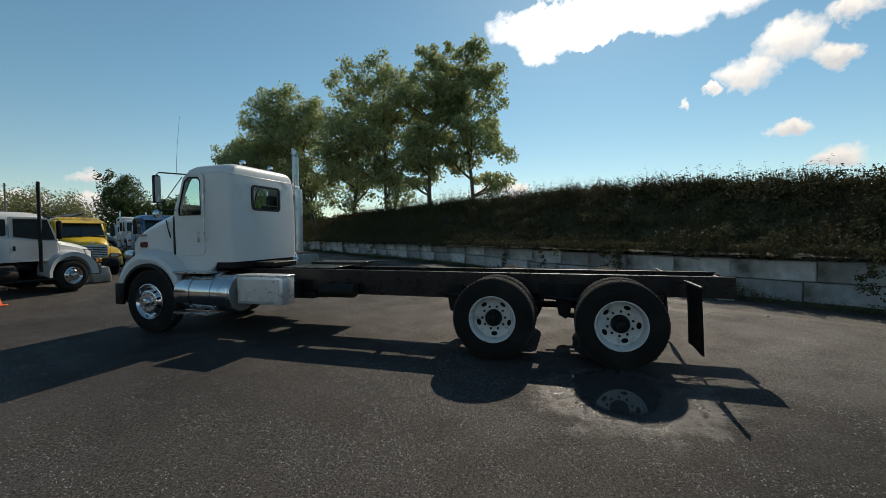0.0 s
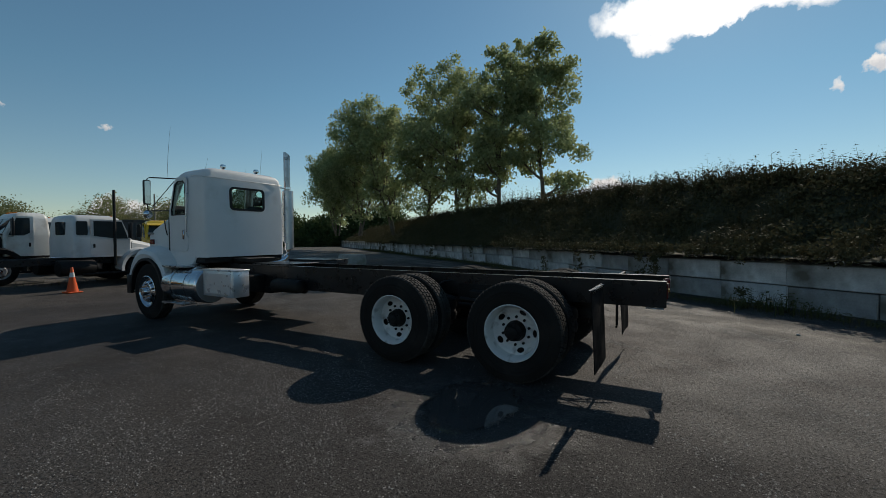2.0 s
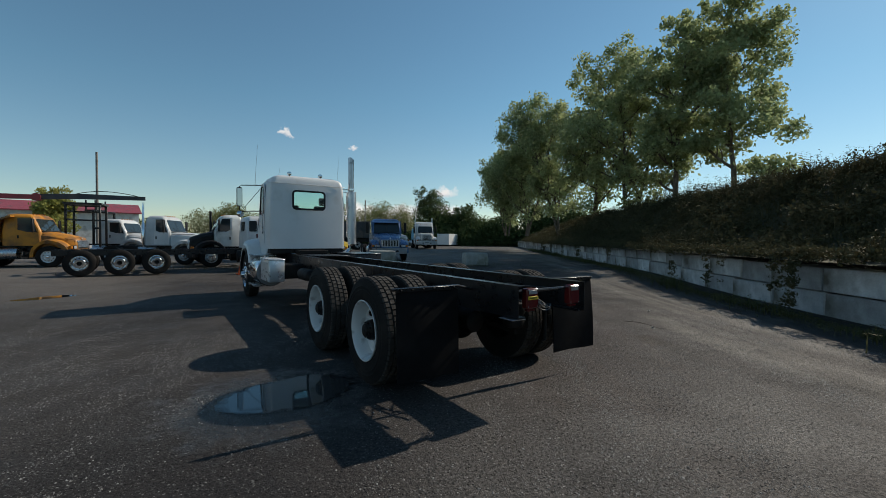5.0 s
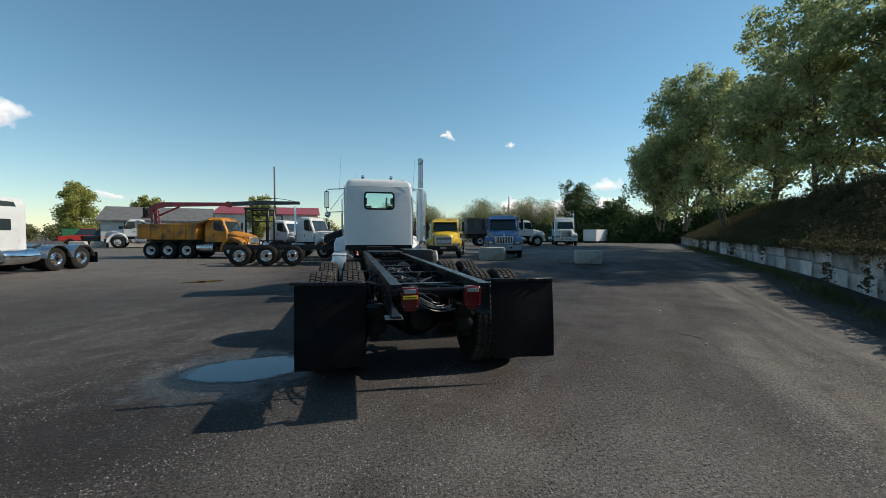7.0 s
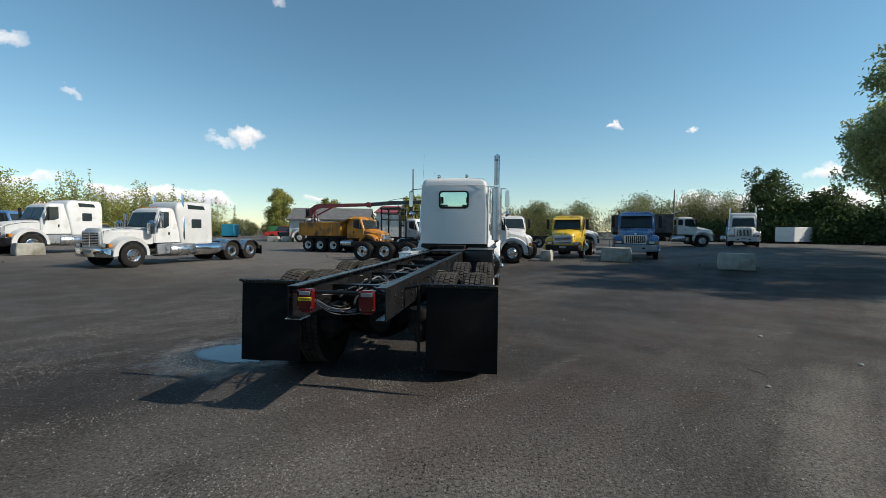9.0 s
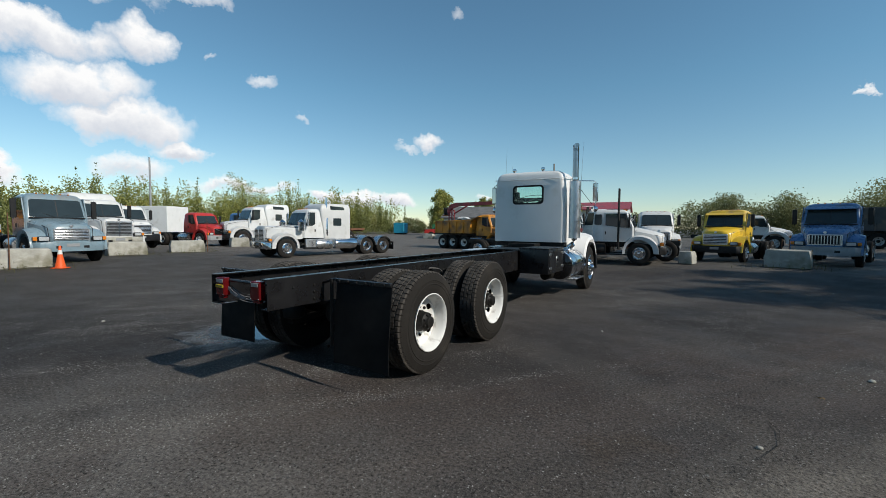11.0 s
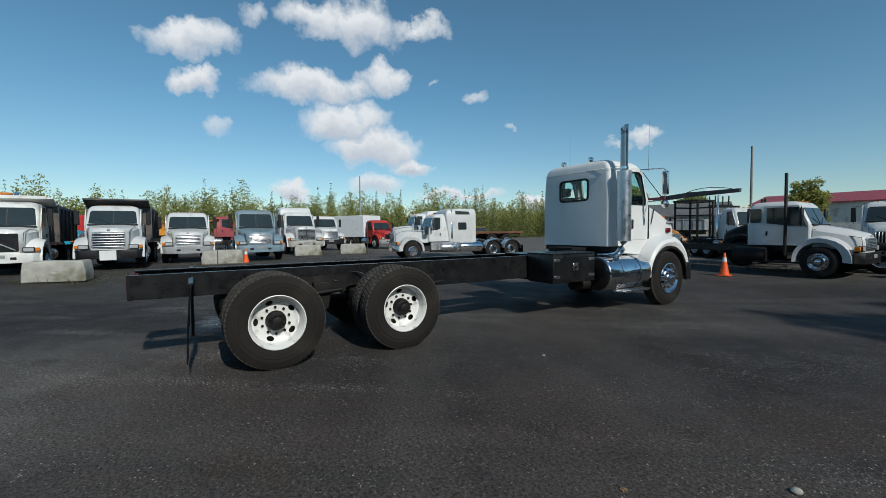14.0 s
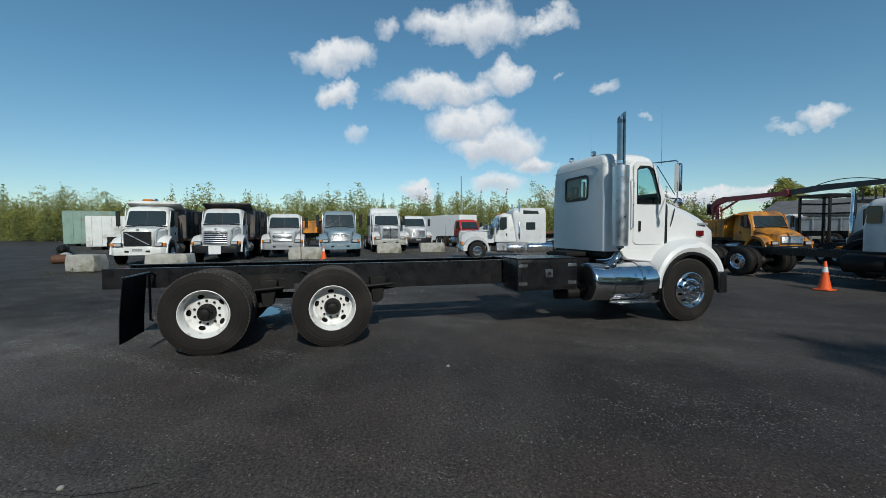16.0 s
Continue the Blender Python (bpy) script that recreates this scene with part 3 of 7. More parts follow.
def water_material():
    m = bpy.data.materials.new("still_water")
    m.use_nodes = True
    n, l = m.node_tree.nodes, m.node_tree.links
    n.remove(n["Principled BSDF"])
    bed, shine, both, no, mirror = n.new("ShaderNodeBsdfDiffuse"), n.new("ShaderNodeBsdfGlossy"), n.new("ShaderNodeMixShader"), n.new("ShaderNodeTexNoise"), n.new("ShaderNodeFresnel")
    bed.inputs[0].default_value, shine.inputs[0].default_value = (0.05, 0.046, 0.044, 1), (0.85, 0.94, 1.0, 1)
    mirror.inputs["IOR"].default_value = 1.65
    no.inputs["Scale"].default_value = 9.0
    rough = n.new("ShaderNodeMapRange")
    rough.inputs[3].default_value, rough.inputs[4].default_value = 0.01, 0.07
    l.new(no.outputs[0], rough.inputs[0])
    l.new(rough.outputs[0], shine.inputs["Roughness"])
    l.new(mirror.outputs[0], both.inputs[0])
    l.new(bed.outputs[0], both.inputs[1])
    l.new(shine.outputs[0], both.inputs[2])
    # the film thins out raggedly towards its edge
    depth, rag, total, ramp, clear, film = n.new("ShaderNodeAttribute"), n.new("ShaderNodeTexNoise"), n.new("ShaderNodeMath"), n.new("ShaderNodeMapRange"), n.new("ShaderNodeBsdfTransparent"), n.new("ShaderNodeMixShader")
    depth.attribute_name = "depth"
    rag.inputs["Scale"].default_value, rag.inputs["Detail"].default_value = 14.0, 6.0
    total.operation = "ADD"
    l.new(depth.outputs["Fac"], total.inputs[0])
    l.new(rag.outputs[0], total.inputs[1])
    ramp.inputs[1].default_value, ramp.inputs[2].default_value = 0.62, 0.95
    l.new(total.outputs[0], ramp.inputs[0])
    l.new(ramp.outputs[0], film.inputs[0])
    l.new(clear.outputs[0], film.inputs[1])
    l.new(both.outputs[0], film.inputs[2])
    l.new(film.outputs[0], n["Material Output"].inputs["Surface"])
    return m


M_PUDDLE = water_material()


def puddle(name, x, y, rx, ry, turn, seed, material, label, z=0.006):
    rnd = random.Random(seed)
    ph = [(rnd.uniform(0, 6.28), rnd.uniform(0.05, 0.22) / k ** 1.0) for k in range(1, 22)]
    bm = B()
    deep = bm.verts.layers.float.new("depth")
    rings = []
    for f, value in ((1.15, 0.0), (1.0, 0.3), (0.8, 0.7), (0.5, 1.0)):
        pts = []
        for i in range(160):
            a = 2 * math.pi * i / 160
            r = f * (1 + 0.7 * sum(w * math.cos((k + 1) * a + p) for k, (p, w) in enumerate(ph)))
            px, py = rx * r * math.cos(a), ry * r * math.sin(a)
            c, s = math.cos(radians(turn)), math.sin(radians(turn))
            gx, gy = x + c * px - s * py, y + s * px + c * py
            v = bm.verts.new((gx, gy, ground_z(gx, gy) + z))
            v[deep] = value
            pts.append(v)
        rings.append(pts)
    for a, b in zip(rings, rings[1:]):
        for i in range(160):
            bm.faces.new((a[i], a[(i + 1) % 160], b[(i + 1) % 160], b[i]))
    bm.faces.new(rings[-1])
    return single(name, bm, material, label, "puddle", kind="structure")


puddle("puddle", -1.95, 0.08, 0.6, 0.42, 6, 23, M_PUDDLE, "shallow rainwater puddle beside the rear wheels", 0.005)
puddle("puddle", -5.2, 9.6, 0.55, 0.22, 30, 11, M_PUDDLE, "small puddle in the open yard")


# ---------------------------------------------------------------- block wall and bank
def chipped(w, d, h, seed):
    """A cast block with chipped, uneven edges."""
    rnd = random.Random(seed)
    bm = B()
    box(bm, 0.006, w - 0.006, 0, d, 0.006, h - 0.006, 0.018)
    for v in bm.verts:
        v.co += Vector([rnd.uniform(-0.008, 0.008) for _ in range(3)])
    return mesh_of("block", bm, M_BLOCK, 30)


BLOCKS = {(w, k): chipped(w, 0.6, 0.5, 10 * k + int(w * 10)) for w in (1.2, 1.5, 1.8) for k in range(3)}
wall_turn = Matrix.Rotation(math.atan2(W_DIR.y, W_DIR.x), 4, "Z")
block_wall = thing("block_wall", "two courses of weathered grey concrete blocks holding back an overgrown bank", "retaining wall", kind="structure")
rnd = random.Random(4)
for course in range(2):
    s = -16.0 - 0.55 * course
    while s < 74:
        w = rnd.choice((1.2, 1.5, 1.5, 1.8))
        p = wall_at(s, rnd.uniform(-0.03, 0.04) + 0.02 * course)
        ob = part("block", BLOCKS[(w, rnd.randrange(3))], None, block_wall)
        base = ground_z(*wall_at(s)[:2]) - 0.03
        ob.matrix_basis = Matrix.Translation((p.x, p.y, base + course * 0.505)) @ wall_turn @ pose(0, -0.0, 0, rnd.uniform(-0.7, 0.7), 0, rnd.uniform(-0.8, 0.8)) @ Matrix.Diagonal((1, -1, 1, 1))
        s += w


def bank_z(s, out):
    """Height of the overgrown bank behind the wall."""
    top = 1.75 + 0.55 * smooth((s + 3) / 12) - 0.5 * smooth((s - 26) / 30)
    rise = smooth((out - 0.1) / 3.6)
    bump = 0.22 * noise.noise(Vector((s * 0.35, out * 0.5, 1.0))) + 0.1 * noise.noise(Vector((s * 1.1, out * 1.2, 5.0)))
    return 0.2 + 0.95 + (top - 0.15) * rise * (1 - 0.25 * smooth((out - 8) / 14)) + bump * smooth(out / 0.8)


def build_bank():
    ss = [-40 + 1.0 * i for i in range(131)]
    oo = [-0.45, 0.0, 0.25, 0.6, 1.0, 1.5, 2.0, 2.6, 3.2, 4.0, 5.0, 6.5, 8, 11, 15, 22, 34]
    verts, faces, k = [], [], len(ss)
    for o in oo:
        for s in ss:
            p = wall_at(s, o + 0.05)
            verts.append((p.x, p.y, 1.1 if o < 0 else bank_z(s, o)))
    for j in range(len(oo) - 1):
        for i in range(k - 1):
            a = j * k + i
            faces.append((a, a + 1, a + 1 + k, a + k))
    me = bpy.data.meshes.new("bank")
    me.from_pydata(verts, [], faces)
    me.materials.append(mat("bank_earth", (0.065, 0.062, 0.034), 0.95, var=0.35, scale=1.2, bump=0.5, bump_scale=8.0))
    for p in me.polygons:
        p.use_smooth = True
    return tagged(new("bank", me), "steep earth bank overgrown with weeds behind the block wall", "bank", kind="structure")


bank = build_bank()


def blades(count, place, seed, material, name, label, category, length=(0.25, 0.7), width=0.02, lean=0.5, leaves=3):
    """Many weeds: bent stalks with small leaves, in one mesh."""
    rng = np.random.default_rng(seed)
    verts, faces = [], []
    for _ in range(count):
        x, y, z, k = place(rng)
        h = rng.uniform(*length) * k
        a = rng.uniform(0, 6.283)
        dx, dy = math.cos(a), math.sin(a)
        l = rng.uniform(0.1, lean) * h
        w = width * (0.6 + 0.8 * rng.random()) * (0.6 + 0.4 * k)
        i = len(verts)
        verts += [(x - dy * w, y + dx * w, z - 0.03), (x + dy * w, y - dx * w, z - 0.03), (x + dx * l * 0.4 + dy * w * 0.7, y + dy * l * 0.4 - dx * w * 0.7, z + h * 0.6),
                  (x + dx * l * 0.4 - dy * w * 0.7, y + dy * l * 0.4 + dx * w * 0.7, z + h * 0.6), (x + dx * l, y + dy * l, z + h)]
        faces += [(i, i + 1, i + 2, i + 3), (i + 3, i + 2, i + 4)]
        for _ in range(leaves):
            t = rng.uniform(0.25, 1.0)
            cx, cy, cz = x + dx * l * t * t, y + dy * l * t * t, z + h * t
            b = rng.uniform(0, 6.283)
            s = rng.uniform(0.022, 0.06) * (0.6 + 0.5 * k)
            ex, ey, ez = math.cos(b) * s, math.sin(b) * s, rng.uniform(-0.4, 0.6) * s
            i = len(verts)
            verts += [(cx, cy, cz), (cx + ex - ey * 0.4, cy + ey + ex * 0.4, cz + ez), (cx + 1.9 * ex, cy + 1.9 * ey, cz + ez * 1.2), (cx + ex + ey * 0.4, cy + ey - ex * 0.4, cz + ez)]
            faces.append((i, i + 1, i + 2, i + 3))
    me = bpy.data.meshes.new(name)
    me.from_pydata(verts, [], faces)
    me.materials.append(material)
    return tagged(new(name, me), label, category, kind="stuff")


def on_bank(rng):
    s = rng.uniform(-14, 30) if rng.random() < 0.72 else rng.uniform(30, 62)
    o = rng.uniform(0.02, 4.6) ** 1.0
    p = wall_at(s, o)
    clump = noise.noise(Vector((s * 0.6, o * 0.7, 9.0)))
    return p.x, p.y, bank_z(s, o), max(0.45, 1.0 + 0.9 * clump) * (1.25 if o > 3 else 1.0)


blades(30000, on_bank, 1, M_WEED, "weeds", "dense green and brown weeds covering the bank", "weeds", (0.18, 0.55), 0.007, 0.45, 4)


def crest_place(rng):
    s = rng.uniform(-12, 40)
    o = rng.uniform(3.0, 5.4)
    p = wall_at(s, o)
    tall = max(0, noise.noise(Vector((s * 0.7, 2.0, 1.0))) + 0.5 * noise.noise(Vector((s * 2.3, 7.0, 1.0))))
    return p.x, p.y, bank_z(s, o), 0.55 + 1.5 * tall + 0.35 * rng.random() ** 2


blades(6500, crest_place, 2, M_WEED, "tall_weeds", "tall seeding weeds along the crest of the bank", "weeds", (0.4, 1.05), 0.007, 0.3, 14)


def foot_place(rng):
    s = rng.uniform(-12, 45)
    o = -0.62 - abs(rng.normal(0, 0.3))
    p = wall_at(s, o)
    k = max(0.2, 0.8 + 1.1 * noise.noise(Vector((s * 0.5, 1.0, 4.0))))
    return p.x, p.y, ground_z(p.x, p.y), k


blades(8500, foot_place, 3, M_GRASS, "grass_strip", "ragged grass along the foot of the block wall", "grass", (0.08, 0.3), 0.006, 0.7, 2)

# ---------------------------------------------------------------- wheels, shared by all lorries
def tyre_mesh(width=0.28, r=0.52, rim=0.288, blocks=60, notch=0.011, name="tyre"):
    """A lorry tyre round the x axis, outer wall at x = 0, with grooves and a tread of small blocks."""
    w = width
    prof = [(-w * 0.08, rim - 0.012, 0), (-w * 0.02, rim + 0.02, 0), (-0.002, rim + 0.06, 0), (0.0, rim + 0.095, 0), (0.0035, rim + 0.098, 0), (0.0035, rim + 0.106, 0), (-0.001, rim + 0.11, 0), (-0.001, rim + 0.135, 0), (0.002, rim + 0.138, 0), (-w * 0.02, r - 0.075, 0), (-w * 0.055, r - 0.035, 0), (-w * 0.085, r - 0.016, 1), (-w * 0.13, r - 0.002, 1), (-w * 0.26, r, 1),
            (-w * 0.27, r - 0.014, 0), (-w * 0.31, r - 0.014, 0), (-w * 0.32, r + 0.001, 2), (-w * 0.47, r + 0.002, 2), (-w * 0.48, r - 0.014, 0), (-w * 0.52, r - 0.014, 0), (-w * 0.53, r + 0.002, 3),
            (-w * 0.68, r + 0.001, 3), (-w * 0.69, r - 0.014, 0), (-w * 0.73, r - 0.014, 0), (-w * 0.74, r, 1), (-w * 0.87, r - 0.002, 1), (-w * 0.915, r - 0.016, 1), (-w * 0.945, r - 0.035, 0), (-w * 0.98, r - 0.075, 0), (-w, rim + 0.1, 0),
            (-w * 0.98, rim + 0.02, 0), (-w * 0.92, rim - 0.012, 0)]
    steps = (0.0, 0.76, 0.80, 0.96) if notch else (0.0,)
    seg = blocks * len(steps)
    bm = B()
    rings = []
    for x, rad, kind in prof:
        ring = []
        for i in range(seg):
            k = i % len(steps)
            a = 2 * math.pi * (i // len(steps) + steps[k] + (0, 0, 0.5, 0.25)[kind]) / blocks if kind else 2 * math.pi * (i // len(steps) + steps[k]) / blocks
            q = rad - (notch if kind and k >= 2 else 0)
            ring.append((x, q * math.cos(a), q * math.sin(a)))
        rings.append(ring)
    loft(bm, rings + [rings[0]], (False, False))
    for f in bm.faces:
        c = f.calc_center_median()
        if math.hypot(c.y, c.z) > r - 0.02:
            f.material_index = 1
    return mesh_of(name, bm, [M_TYRE, M_TREAD], 32)


def disc_with_holes(bm, r_out, r_in, holes, hole_r, hole_a, hole_b, shape, seg=60, steps=10):
    """A pressed wheel disc round the x axis with oval hand holes; shape(r) gives its x."""
    rs = [r_out + (r_in - r_out) * k / steps for k in range(steps + 1)]
    prof = [(shape(r), r) for r in rs] + [(shape(r) - 0.012, r) for r in rs[::-1]]
    solid = lathe(B(), prof, (0, 0, 0), "x", seg, True)
    drill = B()
    for k in range(holes):
        a = 2 * math.pi * k / holes + 0.3
        ca, sa = math.cos(a), math.sin(a)
        pts = []
        for i in range(16):
            t = 2 * math.pi * i / 16
            u, v = hole_r + hole_a * math.cos(t), hole_b * math.sin(t)
            pts.append((u * ca - v * sa, u * sa + v * ca))
        prism(drill, pts, "x", -0.4, 0.2)
    made = cut(solid, drill)
    me = bpy.data.meshes.new("tmp")
    made.to_mesh(me)
    made.free()
    bm.from_mesh(me)
    return bm


def ring_wall(bm, prof, seg=60):
    """An open wall turned round the x axis."""
    return loft(bm, [ring_of(Vector((x, 0, 0)), Vector((0, 1, 0)), Vector((0, 0, 1)), r, seg) for x, r in prof], (False, False))


def dish_rim_mesh(material, name="rim"):
    """The outer wheel of a pair: a deep dish with five hand holes."""
    bm = B()
    disc_with_holes(bm, 0.248, 0.088, 5, 0.205, 0.027, 0.041, lambda r: -0.135 - 0.03 * smooth((0.238 - r) / 0.05))
    prof = [(-0.012, 0.29), (0.004, 0.296), (0.008, 0.288), (-0.004, 0.279), (-0.03, 0.266), (-0.1, 0.257), (-0.135, 0.248)]
    ring_wall(bm, prof)
    return mesh_of(name, bm, material, 40)


def front_rim_mesh(material, name="rim"):
    """A steering wheel's rim: it bulges outwards, with ten round holes."""
    bm = B()
    disc_with_holes(bm, 0.25, 0.085, 10, 0.205, 0.022, 0.02, lambda r: -0.05 + 0.075 * smooth((0.245 - r) / 0.07))
    prof = [(-0.012, 0.29), (0.004, 0.296), (0.008, 0.286), (-0.01, 0.272), (-0.04, 0.262), (-0.05, 0.25)]
    ring_wall(bm, prof)
    return mesh_of(name, bm, material, 40)


def nut_mesh(r=0.018, h=0.035, material=None):
    bm = B()
    lathe(bm, [(0, r), (h * 0.8, r), (h, r * 0.6)], (0, 0, 0), "x", 6)
    return mesh_of("lug_nut", bm, material)


TYRE = tyre_mesh()
RIM_DISH, RIM_FRONT = dish_rim_mesh(M_RIM), front_rim_mesh(M_CHROME)
NUT_BLACK, NUT_CHROME = nut_mesh(0.015, 0.026, M_UNDER), nut_mesh(0.016, 0.03, M_CHROME)
bm = B()
lathe(bm, [(-0.2, 0.2), (-0.19, 0.24), (-0.02, 0.24), (0.0, 0.2), (0.0, 0.1)], (-0.187, 0, 0), "x", 32)
DRUM = mesh_of("brake_drum", bm, M_UNDER)
bm = B()
lathe(bm, [(-0.165, 0.108), (-0.14, 0.109), (-0.12, 0.1), (-0.06, 0.094), (-0.045, 0.075), (-0.03, 0.062), (-0.01, 0.058), (-0.002, 0.04), (0.0, 0.0)], (0, 0, 0), "x", 28)
for k in range(8):
    a = 2 * math.pi * k / 8
    lathe(bm, [(-0.05, 0.011), (-0.03, 0.011), (-0.026, 0.006)], (0, 0.074 * math.cos(a), 0.074 * math.sin(a)), "x", 6)
HUB = mesh_of("hub", bm, M_UNDER)
bm = B()
lathe(bm, [(0.02, 0.085), (0.03, 0.083), (0.075, 0.075), (0.095, 0.06), (0.102, 0.03), (0.103, 0.0)], (0, 0, 0), "x", 28)
CHROME_HUB = mesh_of("hub_cap", bm, M_CHROME)


WHEEL_SIZE = Matrix.Diagonal((1.0, 1.06, 1.06, 1))          # tyres of 1.1 m


def rear_pair(owner, x, y, r0, group_label, sign, tyre=None):
    """Two tyres side by side on one hub; sign 1: the outer wall faces +x."""
    turn = pose(x, y, r0, 0, 0, 0 if sign > 0 else 180)
    wheel = part("wheel", RIM_DISH, None, owner, group_label, turn @ pose(0, 0, 0, (37 * y + 20 * sign) % 360) @ WHEEL_SIZE)
    part("outer_tyre", tyre or TYRE, None, wheel, "worn black tyre with block tread")
    part("inner_tyre", tyre or TYRE, None, wheel, "worn black tyre of the pair's inner side", pose(-0.335, 0, 0, 17))
    part("hub", HUB, None, wheel, "greasy black hub")
    part("brake_drum", DRUM, None, wheel)
    for k in range(10):
        a = 2 * math.pi * k / 10
        part("lug_nut", NUT_BLACK, None, wheel, "", pose(-0.165, 0.147 * math.cos(a), 0.147 * math.sin(a)))
    return wheel


def front_wheel(owner, x, y, r0, label, sign, tyre=None):
    turn = pose(x, y, r0, 0, 0, 0 if sign > 0 else 180)
    wheel = part("wheel", RIM_FRONT, None, owner, label, turn @ WHEEL_SIZE)
    part("tyre", tyre or TYRE, None, wheel, "black steering tyre")
    part("hub_cap", CHROME_HUB, None, wheel, "chrome hub cap")
    part("brake_drum", DRUM, None, wheel)
    for k in range(10):
        a = 2 * math.pi * (k + 0.5) / 10
        part("lug_nut", NUT_CHROME, None, wheel, "", pose(0.02, 0.143 * math.cos(a), 0.143 * math.sin(a)))
    return wheel


# ---------------------------------------------------------------- the truck
truck = thing("chassis_truck", "white day-cab lorry with a bare black tandem chassis parked on asphalt", "truck", pose(0, 0, 0.038))
FRONT_Y, REAR_Y, MID_Y = 7.62, -0.02, 1.58
RAIL_TOP, RAIL_LOW, RAIL_END = 1.065, 0.785, -1.47
CAB_AT = Matrix.Translation((0, 1.06, 0.036)) @ Matrix.Diagonal((1.045, 0.9, 1.03, 1))       # the cab stands 6.1 to 7.39 m ahead of the origin
HOOD_AT = Matrix.Translation((0, -1.046, 0.03)) @ Matrix.Diagonal((1.03, 1.2, 1.03, 1))
CAB = 0.85
for sgn, word in ((-1, "driver"), (1, "kerb")):
    rear_pair(truck, sgn * 1.2, REAR_Y, 0.512, "white dished steel wheel of the rear axle pair", sgn)
    rear_pair(truck, sgn * 1.2, MID_Y, 0.512, "white dished steel wheel of the drive axle pair", sgn)
    front_wheel(truck, sgn * 1.18, FRONT_Y, 0.512, "polished chrome front wheel", sgn)

bm = B()
lathe(bm, [(0, 0.013), (0.008, 0.013), (0.012, 0.008)], (0, 0, 0), "x", 6)
BOLT = mesh_of("bolt", bm, M_UNDER)
# frame: two C-section rails, crossmembers, plates and bolts
for sgn in (-1, 1):
    o, i = 0.43 * sgn, 0.34 * sgn
    w = 0.422 * sgn
    rings = []
    for y, low in ((RAIL_END, RAIL_LOW), (1.9, RAIL_LOW), (2.5, 0.665), (8.35, 0.665)):      # the web deepens ahead of the axles
        prof = [(o, low), (o, RAIL_TOP), (i, RAIL_TOP), (i, RAIL_TOP - 0.012), (w, RAIL_TOP - 0.012), (w, low + 0.012), (i, low + 0.012), (i, low)]
        rings.append([Vector((x, y, z)) for x, z in prof])
    rail = part("frame_rail", loft(B(), rings), M_FRAME, truck, "black painted C-section frame rail")
    for y in (-1.2, -0.95, -0.55, -0.3, 0.42, 0.52, 0.62, 0.76, 0.86, 0.96, 1.85, 2.0, 2.9, 3.05, 3.9):
        for z in (0.83, 0.9, 0.965):
            if (int(y * 20) + int(z * 40)) % 3:
                part("bolt", BOLT, None, rail, "", pose(o, y, z, 0, 0, 0 if sgn > 0 else 180))
    for y0, y1 in ((0.36, 1.02), (-0.35, -0.05), (1.45, 1.75)):
        bm = B()
        xa, xb = sorted((o, o + 0.012 * sgn))
        box(bm, xa, xb, y0, y1, 0.70 if y0 == 0.36 else 0.76, 0.93, 0.004)
        part("bracket_plate", bm, M_UNDER, truck)
for y, h in ((-0.62, 0.14), (0.69, 0.2), (1.95, 0.16), (3.1, 0.18), (4.3, 0.18), (5.3, 0.18)):
    bm = B()
    prism(bm, [(y - 0.05, 0.99 - h), (y + 0.05, 0.99 - h), (y + 0.05, 1.0 - h), (y - 0.03, 1.0 - h), (y - 0.03, 0.985), (y + 0.05, 0.985), (y + 0.05, 0.995), (y - 0.05, 0.995)], "x", -0.42, 0.42)
    part("crossmember", bm, M_FRAME, truck, "", pose(0, 0.1, -0.03))
# broad plates added between the rails to keep sun off the inner tyres
for y0, y1, z in ((-0.6, -0.22, 0.84), (0.42, 0.95, 0.86), (1.6, 1.92, 0.84)):
    bm = B()
    prism(bm, [(y0, z), (y0 + 0.05, z - 0.05), (y1 - 0.05, z - 0.05), (y1, z), (y1, z + 0.02), (y0, z + 0.02)], "x", -0.42, 0.42, 0.004)
    lathe(bm, [(0.0, 0.07), (0.1, 0.06), (0.11, 0.02)], (0.12, (y0 + y1) / 2, z + 0.01), "z", 12)
    part("suspension_crossmember", bm, M_UNDER, truck, "broad greasy crossmember over the axles, added to shade the inner tyres")
for y in (REAR_Y, MID_Y):
    bm = B()
    lathe(bm, [(-0.86, 0.07), (-0.3, 0.085), (-0.2, 0.15), (-0.05, 0.225), (0.05, 0.225), (0.2, 0.15), (0.3, 0.085), (0.86, 0.07)], (0, y, 0.512), "x", 20)
    lathe(bm, [(-0.33, 0.06), (-0.3, 0.12), (-0.16, 0.17), (0.1, 0.19)], (0.02, y, 0.53), "y", 16)
    part("axle", bm, M_UNDER, truck, "greasy black drive axle with differential")
    for sgn in (-1, 1):
        bm = B()
        lathe(bm, [(-0.11, 0.06), (-0.1, 0.085), (0.0, 0.09), (0.1, 0.085), (0.11, 0.05)], (sgn * 0.52, y - 0.2, 0.66), "y", 16)
        part("brake_chamber", bm, M_UNDER, truck)
